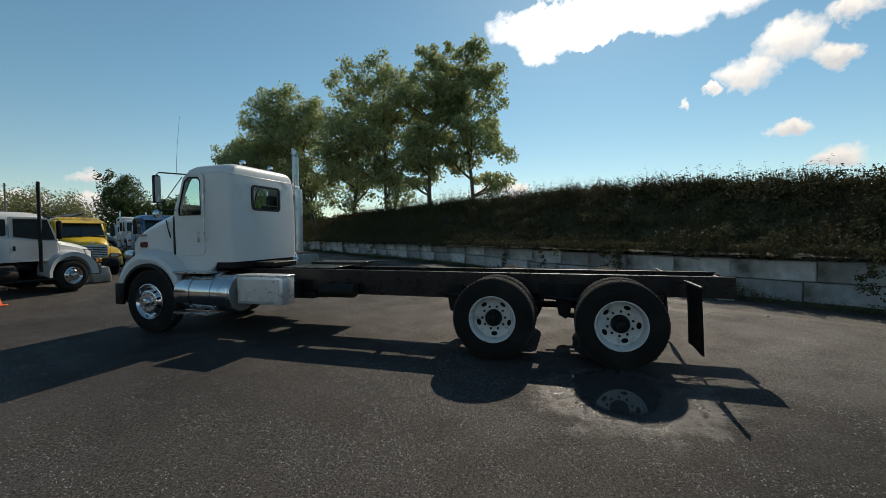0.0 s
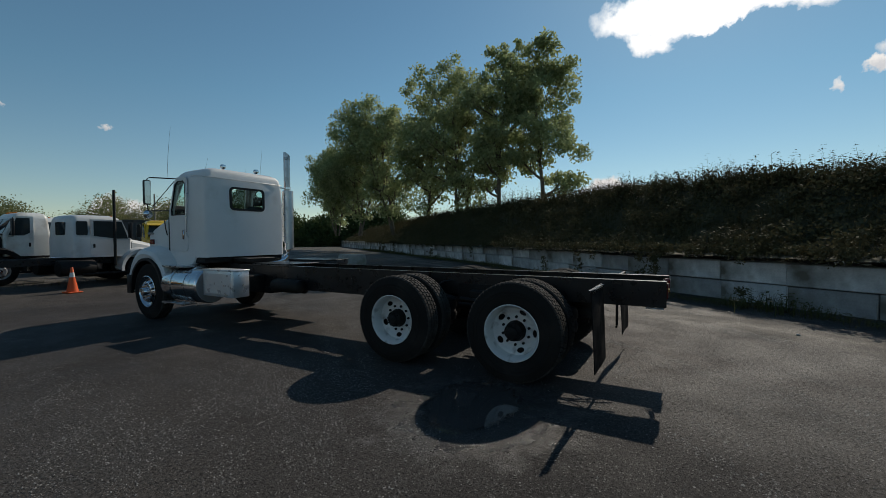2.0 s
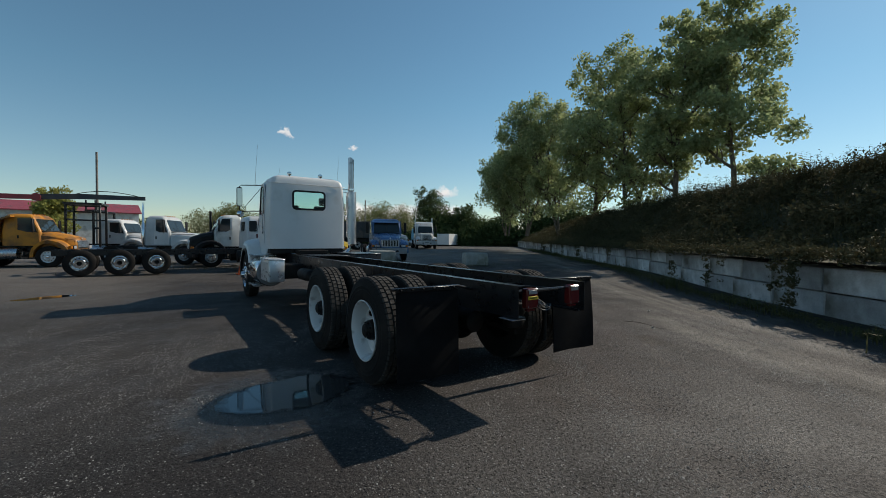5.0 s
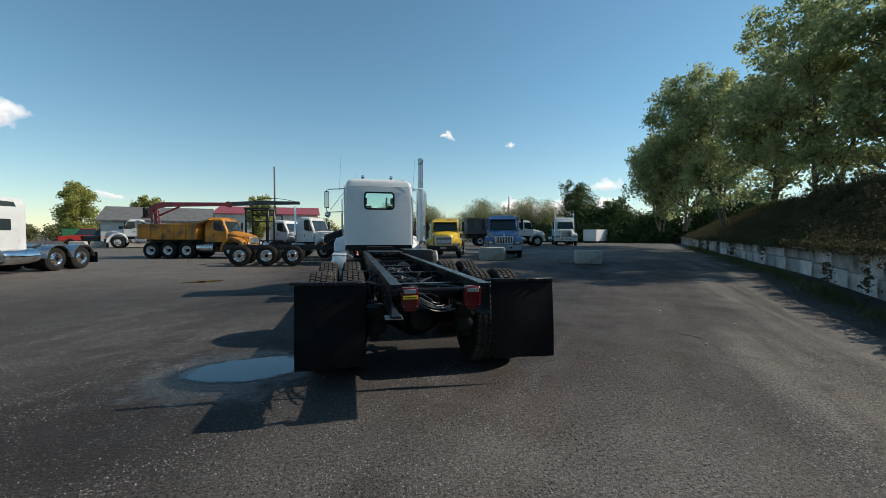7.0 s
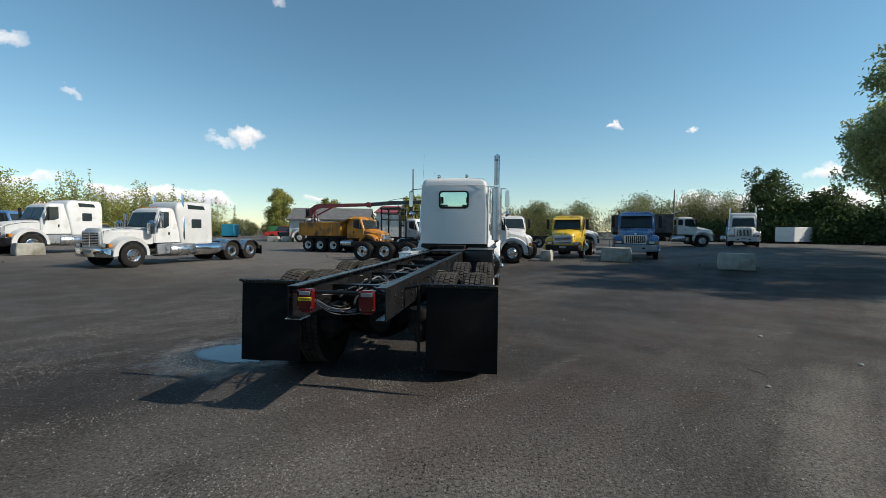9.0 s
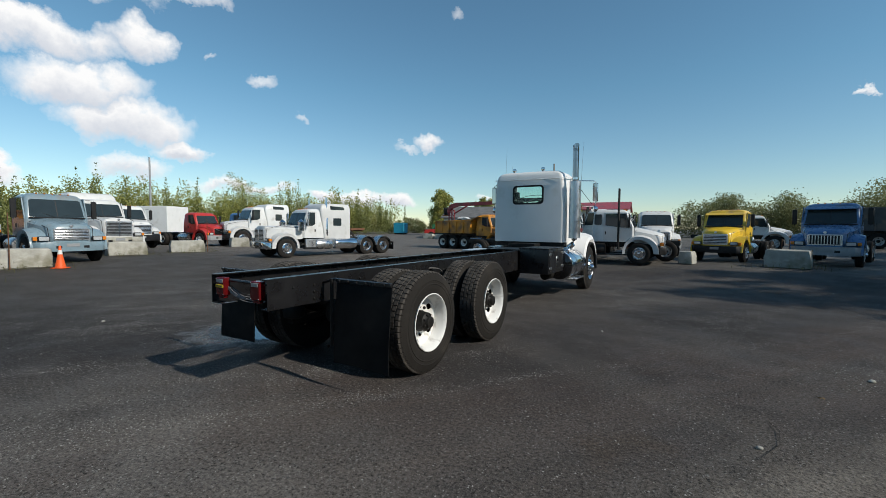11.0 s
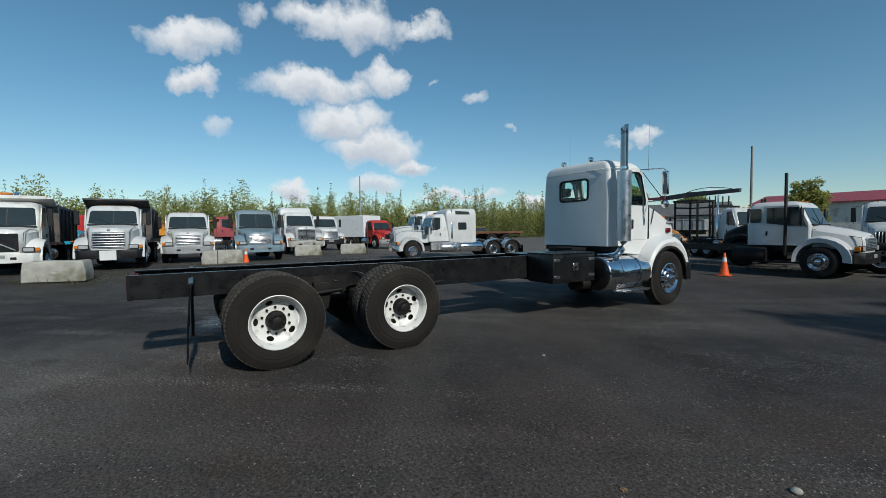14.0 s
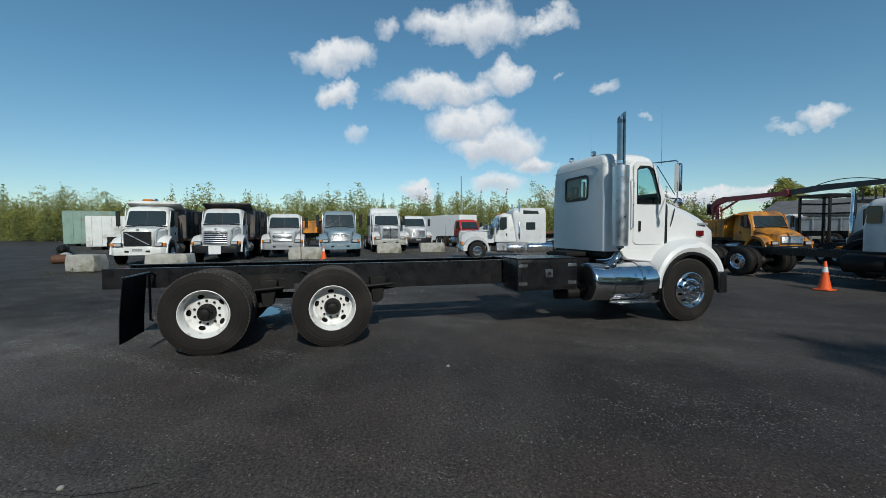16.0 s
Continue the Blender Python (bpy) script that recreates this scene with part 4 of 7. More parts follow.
for sgn in (-1, 1):
    # hanger brackets ahead of each axle, trailing arms, air bellows and rods
    for y in (REAR_Y, MID_Y):
        bm = B()
        prism(bm, [(y + 0.56, 0.86), (y + 0.82, 0.86), (y + 0.76, 0.5), (y + 0.66, 0.44), (y + 0.6, 0.5)], "x", *sorted((sgn * 0.45, sgn * 0.56)), 0.012)
        part("hanger_bracket", bm, M_UNDER, truck, "black hanger bracket below the frame")
        bm = B()
        loft(bm, [[Vector((sgn * 0.5 + dx, yy, zz + dz)) for dx, dz in ((-0.045, -0.03), (0.045, -0.03), (0.045, 0.03), (-0.045, 0.03))] for yy, zz in ((y + 0.68, 0.5), (y + 0.2, 0.45), (y - 0.1, 0.42), (y - 0.48, 0.4))])
        part("trailing_arm", bm, M_UNDER, truck)
        bm = B()
        lathe(bm, [(0.0, 0.07), (0.02, 0.12), (0.1, 0.135), (0.15, 0.11), (0.2, 0.135), (0.29, 0.12), (0.31, 0.06)], (sgn * 0.5, y - 0.42, 0.43), "z", 18)
        part("air_bellows", bm, M_UNDER, truck, "black rubber suspension bellows")
        part("torque_rod", tube(B(), [(sgn * 0.3, y + 0.72, 0.8), (sgn * 0.22, y + 0.1, 0.74)], 0.03, 10), M_UNDER, truck)
        part("torque_rod", tube(B(), [(sgn * 0.6, y + 0.5, 0.72), (sgn * 0.6, y + 0.92, 0.75)], 0.028, 10), M_UNDER, truck)
    bm = B()
    lathe(bm, [(0, 0.03), (0.2, 0.03), (0.205, 0.042), (0.44, 0.042), (0.45, 0.02)], (sgn * 0.62, -0.3, 0.42), "z", 12)
    box(bm, sgn * 0.62 - 0.05, sgn * 0.62 + 0.05, -0.33, -0.27, 0.36, 0.41, 0.01)
    part("shock_absorber", bm, M_UNDER, truck)
bm = B()
tube(bm, [(0.02, MID_Y + 0.3, 0.56), (0.0, 3.1, 0.72), (0.0, 5.2, 0.78)], 0.055, 12)
for y in (MID_Y + 0.36, 3.1):
    lathe(bm, [(-0.06, 0.07), (0.06, 0.07)], (0.01, y, 0.56 if y < 2 else 0.72), "y", 12)
part("drive_shaft", bm, M_UNDER, truck)
bm = B()
tube(bm, [(0.02, 0.22, 0.55), (0.02, 1.32, 0.55)], 0.05, 12)
part("drive_shaft", bm, M_UNDER, truck)
for x, y0, z in ((0.2, 2.2, 0.86), (-0.22, 3.3, 0.86), (-0.58, 3.9, 0.74)):
    bm = B()
    lathe(bm, [(0, 0.03), (0.03, 0.1), (0.08, 0.115), (0.62, 0.115), (0.67, 0.1), (0.7, 0.03)], (x, y0, z), "y", 18)
    part("air_tank", bm, M_UNDER, truck, "black cylindrical air tank under the frame")
rnd = random.Random(12)
for k in range(15):
    y0 = rnd.uniform(-1.2, 1.0)
    y1 = y0 + rnd.uniform(0.4, 1.4)
    a = (rnd.uniform(-0.36, 0.36), y0, rnd.uniform(0.84, 0.97))
    b = (rnd.uniform(-0.36, 0.36), y1, rnd.uniform(0.84, 0.97))
    mid = (rnd.uniform(-0.3, 0.3), (y0 + y1) / 2, rnd.uniform(0.9, 1.03))
    part("air_hose", tube(B(), bow(a, b, mid, 9), 0.007 if k % 3 else 0.011, 6), M_HOSE if k % 7 else M_WIRE, truck, "coiled air hose" if k % 7 else "grey electric cable")
for k in range(3):
    part("air_hose", tube(B(), bow((-0.22 + 0.02 * k, -1.44, 0.95), (0.12, -1.33, 0.86 - 0.02 * k), (-0.05, -1.46, 0.8 + 0.03 * k), 10), 0.004, 6), M_WIRE, truck, "grey electric cable")
for sgn in (-1, 1):
    part("air_hose", tube(B(), bow((sgn * 0.4, 0.3, 0.96), (sgn * 0.5, -0.18, 0.68), (sgn * 0.62, 0.15, 1.04), 9), 0.011, 6), M_HOSE, truck)
    part("air_hose", tube(B(), bow((sgn * 0.4, 1.05, 0.96), (sgn * 0.5, 1.2, 0.68), (sgn * 0.62, 1.4, 1.0), 9), 0.011, 6), M_HOSE, truck)

# tail lamps on a bar
part("lamp_bar", tube(B(), [(-0.42, -1.42, 1.012), (0.42, -1.42, 1.012)], 0.016, 8), M_FRAME, truck, "black tube across the rail ends")
for sgn in (-1, 1):
    x = sgn * 0.27
    body = part("tail_lamp", prism(B(), rounded(x - 0.07, x + 0.07, 0.84, 1.015, 0.018), "y", -1.36, -1.29, 0.01), M_LENS_RED, truck, "red tail lamp with a yellow label" if sgn < 0 else "red tail lamp", pose(0, -0.125, 0.025))
    for dx in (-0.055, 0.055):
        for dz in (-0.072, 0.072):
            part("screw", lathe(B(), [(0, 0.0045), (-0.003, 0.004), (-0.004, 0.0)], (x + dx, -1.36, 0.93 + dz), "y", 8), M_GREY, body)
    part("licence_lens", box(B(), x - 0.045, x + 0.045, -1.345, -1.3, 0.815, 0.84, 0.005), M_LENS_RED, body)
    part("clear_lens", box(B(), x - 0.05, x + 0.05, -1.363, -1.355, 0.965, 1.0, 0.003), M_GREY, body, "cloudy reversing lens")
    if sgn < 0:
        part("label_sticker", box(B(), x - 0.06, x + 0.06, -1.365, -1.359, 0.918, 0.948, 0.002), M_STICKER, body, "yellow printed sticker")
        for k in range(7):
            part("print", box(B(), x - 0.045 + 0.013 * k, x - 0.037 + 0.013 * k, -1.3665, -1.3645, 0.928, 0.938), M_BLACK, body)
bm = B()
box(bm, -0.47, -0.32, -1.45, -1.27, 0.77, 0.78, 0.003)
part("tail_bracket", bm, M_ALU, truck, "bare metal bracket at the rail end")

# mud flaps: rubber sheets that bow a little
for sgn in (-1, 1):
    x0, x1 = (0.65, 1.325) if sgn > 0 else (0.62, 1.26)
    bm = B()
    rows = []
    for k in range(11):
        z = 1.005 - 0.785 * k / 10
        yy = -0.86 - 0.022 * math.sin(k / 10 * 2.2) * (1 if sgn > 0 else 0.5) - 0.03 * k / 10
        line = []
        for j in range(9):
            x = sgn * (x0 + (x1 - x0) * j / 8)
            line.append((x, yy + 0.004 * math.sin(j * 0.9 + k * 0.3 + sgn), z + 0.006 * math.sin(j * 0.7)))
        rows.append(line)
    loft(bm, [r + [(p[0], p[1] + 0.009, p[2]) for p in r[::-1]] for r in rows])
    flap = part("mud_flap", bm, M_FLAP, truck, "large black rubber mud flap")
    bm = B()
    tube(bm, [(sgn * 0.43, -0.83, 0.975), (sgn * 0.6, -0.84, 1.02), (sgn * 1.3, -0.845, 1.02)], 0.014, 8)
    box(bm, *sorted((sgn * x0, sgn * x1)), -0.875, -0.845, 0.995, 1.03, 0.004)
    part("flap_hanger", bm, M_FRAME, flap, "black steel flap hanger")
    for k in range(6):
        part("bolt", lathe(B(), [(0, 0.011), (-0.008, 0.01), (-0.012, 0.004)], (sgn * (x0 + 0.05 + 0.11 * k), -0.875, 1.013), "y", 6), M_UNDER, flap)

part("flap_stay", tube(B(), [(0.57, -0.85, 1.02), (0.57, -0.85, 0.36), (0.52, -0.85, 0.345)], 0.017, 8), M_UNDER, truck, "black upright stay beside the flap")
rnd = random.Random(19)
for k in range(26):
    y0 = rnd.uniform(-1.15, 2.6)
    x0 = rnd.uniform(-0.34, 0.3)
    a = (x0, y0, rnd.uniform(0.86, 0.96))
    b = (x0 + rnd.uniform(-0.25, 0.25), y0 + rnd.uniform(0.15, 0.6), rnd.uniform(0.8, 0.96))
    mid = (x0 + rnd.uniform(-0.2, 0.2), y0 + rnd.uniform(0.0, 0.4), rnd.uniform(0.95, 1.07))
    part("air_hose", tube(B(), bow(a, b, mid, 8), rnd.choice((0.006, 0.008, 0.011)), 5), M_HOSE if k % 5 else M_WIRE, truck)
for k in range(4):
    part("cable", tube(B(), bow((-0.2, -1.4, 0.92 + 0.01 * k), (0.16 - 0.05 * k, -1.3, 0.82 + 0.02 * k), (-0.08 + 0.03 * k, -1.43, 0.78 + 0.03 * k), 9), 0.0045, 5), M_HOSE if k % 2 else M_WIRE, truck, "thin electric cable")

# cab: a shell with openings
def cab_rings(grow, z_lo):
    """Outline of the cab at rising heights; grow shrinks it for the inside."""
    g = grow
    levels = [(z_lo, 6.98, 0.0), (1.25, 7.0, 0.0), (2.03, 7.02, 0.0), (2.10, 6.99, 0.005), (2.45, 6.84, 0.02), (2.60, 6.77, 0.035), (2.70, 6.70, 0.06), (2.755 - g, 6.60, 0.11), (2.785 - g, 6.5, 0.19)]
    rings = []
    for z, front, inset in levels:
        back = 5.6 + inset * 0.55 + g
        rings.append([Vector((x, y, z)) for x, y in rounded(-CAB + inset + g, CAB - inset - g, back, front - g, max(0.035, 0.075 - g + inset * 0.4), 5)])
    return rings


outer = loft(B(), cab_rings(0.0, 1.13))
inner = loft(B(), cab_rings(0.05, 1.2))
shell = cut(outer, inner)
holes = B()
prism(holes, rounded(-0.355, 0.355, 2.035, 2.445, 0.07), "y", 5.5, 5.75)
WIN_SIDE = [(6.30, 1.93), (6.30, 2.50), (6.36, 2.56), (6.58, 2.56), (6.68, 2.50), (6.84, 2.03), (6.83, 1.93)]
prism(holes, WIN_SIDE, "x", -1.0, -0.7)
prism(holes, WIN_SIDE, "x", 0.7, 1.0)
loft(holes, [[Vector((sx * 0.74, y, z)) for sx, z, y in ((-1, 2.13, yy), (1, 2.13, yy), (0.9, 2.58, yy), (-0.9, 2.58, yy))] for yy in (6.66, 7.3)])
shell = cut(shell, holes, False)
for f in shell.faces:
    c = f.calc_center_median()
    if (c - Vector((0, 6.3, 2.0))).dot(f.normal) < 0 and abs(c.x) < 0.81 and 1.15 < c.z < 2.74:
        f.material_index = 1
cab = part("cab", shell, [M_WHITE, M_LINER], truck, "white painted day cab with rounded rear corners", CAB_AT)


def frame_ring(pts_out, pts_in, axis, a, b):
    bm = B()
    def place(p, d):
        return (d, p[0], p[1]) if axis == "x" else (p[0], d, p[1])
    loops = [[place(p, a) for p in pts_out], [place(p, b) for p in pts_out], [place(p, b) for p in pts_in], [place(p, a) for p in pts_in]]
    return loft(bm, loops + [loops[0]], (False, False))


win = part("rear_window", frame_ring(rounded(-0.375, 0.375, 2.015, 2.465, 0.085), rounded(-0.335, 0.335, 2.055, 2.425, 0.055), "y", 5.588, 5.61), M_BLACK, cab, "black rubber seal of the rear window")
pane = part("pane", prism(B(), rounded(-0.345, 0.345, 2.045, 2.435, 0.06), "y", 5.6, 5.604), M_TINT, win, "green tinted glass")
pane.visible_shadow = False
for sgn in (-1, 1):
    def big(p, k):
        return [(y + (y - 6.57) * k, z + (z - 2.25) * k) for y, z in p]
    # door: a raised panel with its own window frame
    door_out = [(6.22, 1.29), (6.22, 2.56), (6.29, 2.64), (6.60, 2.64), (6.72, 2.56), (6.92, 2.0), (6.92, 1.29), (6.86, 1.24), (6.28, 1.24)]
    solid = prism(B(), door_out, "x", sgn * 0.842, sgn * 0.862, 0.004)
    hole = prism(B(), WIN_SIDE, "x", sgn * 0.8, sgn * 0.9)
    door = part("door", cut(solid, hole), M_WHITE, cab, "white cab door with a low-cut window")
    glass = part("door_glass", prism(B(), [(y + (y - 6.57) * 0.01, z) for y, z in WIN_SIDE], "x", sgn * 0.848, sgn * 0.851), M_TINT, door, "green tinted glass")
    glass.visible_shadow = False
    part("window_seal", frame_ring(big(WIN_SIDE, 0.03), big(WIN_SIDE, -0.03), "x", sgn * 0.845, sgn * 0.868), M_BLACK, door, "black window seal")
    bm = B()
    box(bm, *sorted((sgn * 0.86, sgn * 0.885)), 6.33, 6.38, 1.46, 1.64, 0.008)
    part("door_handle", bm, M_CHROME if sgn < 0 else M_BLACK, door, "upright door handle")
    part("grab_rail", tube(B(), [(sgn * 0.862, 6.17, 1.5), (sgn * 0.91, 6.17, 1.53), (sgn * 0.91, 6.17, 2.3), (sgn * 0.862, 6.17, 2.33)], 0.013, 8), M_ALU, cab, "bare metal grab rail")
    # mirrors on a bracket
    arm = part("mirror_bracket", tube(B(), [(sgn * 0.80, 6.62, 2.62), (sgn * 1.27, 6.74, 2.6), (sgn * 1.31, 6.74, 2.57), (sgn * 1.31, 6.74, 2.02), (sgn * 1.27, 6.76, 1.99), (sgn * 0.84, 6.95, 2.02)], 0.011, 8), M_CHROME if sgn > 0 else M_BLACK, cab, "tubular mirror bracket")
    part("mirror_brace", tube(B(), [(sgn * 0.83, 6.78, 2.58), (sgn * 1.22, 6.78, 2.06)], 0.007, 6), M_BLACK, arm)
    bm = B()
    prism(bm, rounded(sgn * 1.31 - 0.06, sgn * 1.31 + 0.06, 2.1, 2.55, 0.03), "y", 6.725, 6.785, 0.012)
    part("mirror_head", bm, M_CHROME if sgn > 0 else M_BLACK, arm, "tall wing mirror housing")
    part("mirror_glass", prism(B(), rounded(sgn * 1.31 - 0.048, sgn * 1.31 + 0.048, 2.12, 2.53, 0.022), "y", 6.718, 6.724), M_MIRROR, arm, "mirror glass")
    part("convex_mirror", lathe(B(), [(0.0, 0.0), (0.012, 0.06), (0.03, 0.078), (0.06, 0.07), (0.08, 0.03)], (sgn * 1.29, 6.74, 1.93), "y", 20), M_CHROME, arm, "small round convex mirror")
    part("grip_seam", tube(B(), [(sgn * 0.853, 5.72, 2.63), (sgn * 0.853, 6.2, 2.645)], 0.006, 5), M_WHITE, cab)
part("windscreen", prism(B(), [(-0.74, 2.13), (0.74, 2.13), (0.665, 2.575), (-0.665, 2.575)], "y", 6.0, 6.006), M_TINT, cab, "windscreen glass", pose(0, 0.86, 0)).visible_shadow = False
bm = B()
tube(bm, [(-0.855, 5.66, 2.60), (-0.8, 5.602, 2.60), (0.8, 5.602, 2.60), (0.855, 5.66, 2.60)], 0.006, 5)
part("roof_seam", bm, M_WHITE, cab)
for x in (-0.4, 0.3):
    lamp = part("work_lamp", lathe(B(), [(-0.035, 0.02), (-0.03, 0.04), (0.03, 0.048), (0.04, 0.045)], (x, 5.76, 2.845), "y", 16), M_CHROME, cab, "small round work lamp on the roof")
    part("lamp_foot", box(B(), x - 0.012, x + 0.012, 5.745, 5.775, 2.76, 2.81, 0.004), M_BLACK, lamp)
for x, y in ((-0.55, 6.55), (0.0, 6.62), (0.55, 6.55)):
    part("roof_marker", lathe(B(), [(0, 0.045), (0.025, 0.04), (0.045, 0.015), (0.048, 0.0)], (x, y, 2.745), "z", 14), M_LENS_AMBER, cab, "amber roof marker lamp")
for x, y, h, r in ((-0.98, 6.72, 1.0, 0.004), (0.98, 6.72, 0.95, 0.004), (-0.6, 6.1, 0.42, 0.003), (0.1, 5.95, 0.3, 0.003)):
    part("aerial", tube(B(), [(x, y, 2.58), (x + 0.02, y - 0.02, 2.58 + h * 0.5), (x + 0.05, y - 0.06, 2.58 + h)], r, 5, 0.0015), M_WIRE, cab, "thin whip aerial")
for sgn in (-1, 1):
    bm = B()
    box(bm, sgn * 0.42 - 0.25, sgn * 0.42 + 0.25, 5.95, 6.4, 1.45, 1.62, 0.04, 2)
    prism(bm, [(5.85, 1.55), (6.0, 1.55), (5.93, 2.13), (5.8, 2.13)], "x", sgn * 0.42 - 0.24, sgn * 0.42 + 0.24, 0.03, 2)
    box(bm, sgn * 0.42 - 0.13, sgn * 0.42 + 0.13, 5.8, 5.9, 2.15, 2.33, 0.03, 2)
    part("seat", bm, M_SEAT, cab, "dark grey cloth cab seat")
bm = B()
prism(bm, [(6.62, 1.3), (6.95, 1.3), (6.95, 2.05), (6.75, 2.05), (6.62, 1.85)], "x", -0.78, 0.78, 0.02)
part("dashboard", bm, M_BLACK, cab)
bm = B()
lathe(bm, [(0.0, 0.21), (0.012, 0.225), (0.025, 0.21), (0.012, 0.195)], (0, 0, 0), "z", 28, True)
tube(bm, [(-0.2, 0, 0.01), (0.2, 0, 0.01)], 0.012, 6)
part("steering_wheel", bm, M_BLACK, cab, "", pose(-0.42, 6.5, 1.98, -52))
# cab underside, mounts and deck
part("cab_sill", box(B(), -0.83, 0.83, 5.66, 6.98, 1.02, 1.128, 0.02), M_UNDER, truck, "", CAB_AT)
for sgn in (-1, 1):
    bm = B()
    prism(bm, [(6.1, 0.98), (7.02, 0.90), (7.02, 1.16), (5.95, 1.16), (6.0, 1.05)], "x", *sorted((sgn * 0.72, sgn * 0.852)), 0.02)
    part("cab_step_skirt", bm, M_WHITE, truck, "white sill panel below the door", CAB_AT)
bm = B()
prism(bm, rounded(-0.33, 0.33, 1.03, 1.12, 0.03), "y", 5.2, 5.62, 0.01)
for sgn in (-1, 1):
    lathe(bm, [(0, 0.07), (0.05, 0.08), (0.1, 0.08), (0.14, 0.06)], (sgn * 0.36, 5.72, 1.03), "z", 16)
part("cab_mount", bm, M_UNDER, truck, "black cab suspension mount", pose(0, 0.5, 0.05))
bm = B()
box(bm, -0.34, 0.42, 4.12, 5.15, 1.028, 1.045, 0.004)
part("deck_plate", bm, M_FRAME, truck, "black deck plate behind the cab", pose(0, 0.4, 0.04))

# hood and wings
def hood_ring(y, half, z_top, z_lo, crown, n=7):
    pts = [(-half, z_lo), (-half * 1.0, z_top - 0.16)]
    for k in range(n):
        a = math.pi - math.pi * k / (n - 1)
        pts.append(((half - 0.1) * math.cos(a), z_top - 0.05 + crown * math.sin(a) ** 0.8 + (0.0 if 0 < k < n - 1 else -0.02)))
    pts += [(half, z_top - 0.16), (half, z_lo)]
    return [Vector((x, y, z)) for x, z in pts]


bm = B()
loft(bm, [hood_ring(7.03, 0.83, 2.02, 1.16, 0.09), hood_ring(7.2, 0.815, 1.97, 1.16, 0.09), hood_ring(7.6, 0.77, 1.83, 1.16, 0.08), hood_ring(7.9, 0.70, 1.71, 1.12, 0.07), hood_ring(8.06, 0.62, 1.62, 1.0, 0.05), hood_ring(8.13, 0.56, 1.52, 0.95, 0.02)])
hood = part("hood", bm, M_WHITE, truck, "white sloping engine hood", HOOD_AT)
part("hood_gap", frame_ring([(x * 1.006, z) for x, z in [(-0.84, 1.2), (-0.84, 1.9), (-0.74, 2.07), (0.74, 2.07), (0.84, 1.9), (0.84, 1.2)]], [(x, z) for x, z in [(-0.8, 1.2), (-0.8, 1.86), (-0.7, 2.0), (0.7, 2.0), (0.8, 1.86), (0.8, 1.2)]], "y", 7.0, 7.035), M_BLACK, hood, "black rubber hood seal")
for sgn in (-1, 1):
    # wing: an arch that swells out of the hood side
    bm = B()
    rings = []
    for k in range(19):
        a = radians(-8 + 188 * k / 18)
        cy, sz = math.cos(a), math.sin(a)
        r0, r1 = 0.615, 0.70 + 0.05 * max(0, sz) + (0.06 if cy > 0.2 else 0.0)
        p_in, p_out = (FRONT_Y + 0.03 + r0 * cy, 0.57 + r0 * sz), (FRONT_Y + 0.03 + r1 * cy, 0.57 + r1 * sz)
        top = (FRONT_Y + 0.03 + (r1 + 0.10 * max(0, sz)) * cy * 0.96, 0.57 + (r1 + 0.10 * max(0, sz)) * sz)
        rings.append([Vector((sgn * x, y, z)) for x, (y, z) in ((0.62, p_in), (1.16, p_in), (1.19, ((p_in[0] + p_out[0]) / 2, (p_in[1] + p_out[1]) / 2)), (1.15, p_out), (0.98, ((top[0] + p_out[0]) / 2, (top[1] + p_out[1]) / 2 + 0.01)), (0.62, top))])
    loft(bm, rings)
    wing = part("wing", bm, M_WHITE, hood, "white front wing over the wheel", HOOD_AT.inverted())
    bm = B()
    arc = [(FRONT_Y + 0.03 + 0.607 * math.cos(radians(a)), 0.57 + 0.607 * math.sin(radians(a))) for a in range(-6, 181, 12)]
    arc_in = [(FRONT_Y + 0.03 + 0.56 * math.cos(radians(a)), 0.57 + 0.56 * math.sin(radians(a))) for a in range(-6, 181, 12)]
    loops = [[Vector((sgn * x, y, z)) for x in (0.7,) for y, z in arc], [Vector((sgn * 1.2, y, z)) for y, z in arc], [Vector((sgn * 1.2, y, z)) for y, z in arc_in], [Vector((sgn * 0.7, y, z)) for y, z in arc_in]]
    loft(bm, loops + [loops[0]], (False, False), False)
    part("wing_liner", bm, M_BLACK, truck, "black rubber wheel arch liner")
    bm = B()
    prism(bm, [(sgn * 0.2, 8.14), (sgn * 1.0, 8.14), (sgn * 1.2, 7.98), (sgn * 1.2, 7.8), (sgn * 1.14, 7.8), (sgn * 1.1, 7.95), (sgn * 0.95, 8.05), (sgn * 0.2, 8.05)], "z", 0.44, 0.82, 0.015)
    part("bumper", bm, M_BLACK, truck, "black bumper corner", pose(0, 0.42, 0))
    lamp = part("side_marker", box(B(), *sorted((sgn * 0.755, sgn * 0.79)), 7.63, 7.77, 1.375, 1.475, 0.012), M_LENS_RED, hood, "red side marker lamp")
    part("hood_badge", box(B(), *sorted((sgn * 0.74, sgn * 0.772)), 7.66, 7.86, 1.575, 1.615, 0.006), M_GREY, hood, "grey louvre badge")
    part("hood_handle", tube(B(), [(sgn * 0.83, 7.1, 1.55), (sgn * 0.845, 7.13, 1.7), (sgn * 0.835, 7.17, 1.86)], 0.009, 6), M_BLACK, hood)
    part("hood_latch", tube(B(), [(sgn * 0.85, 6.99, 1.32), (sgn * 0.875, 7.0, 1.22), (sgn * 0.87, 6.94, 1.1), (sgn * 0.84, 6.9, 1.06)], 0.022, 8), M_BLACK, truck, "black rubber hood latch", pose(0, 0.38, 0.04))

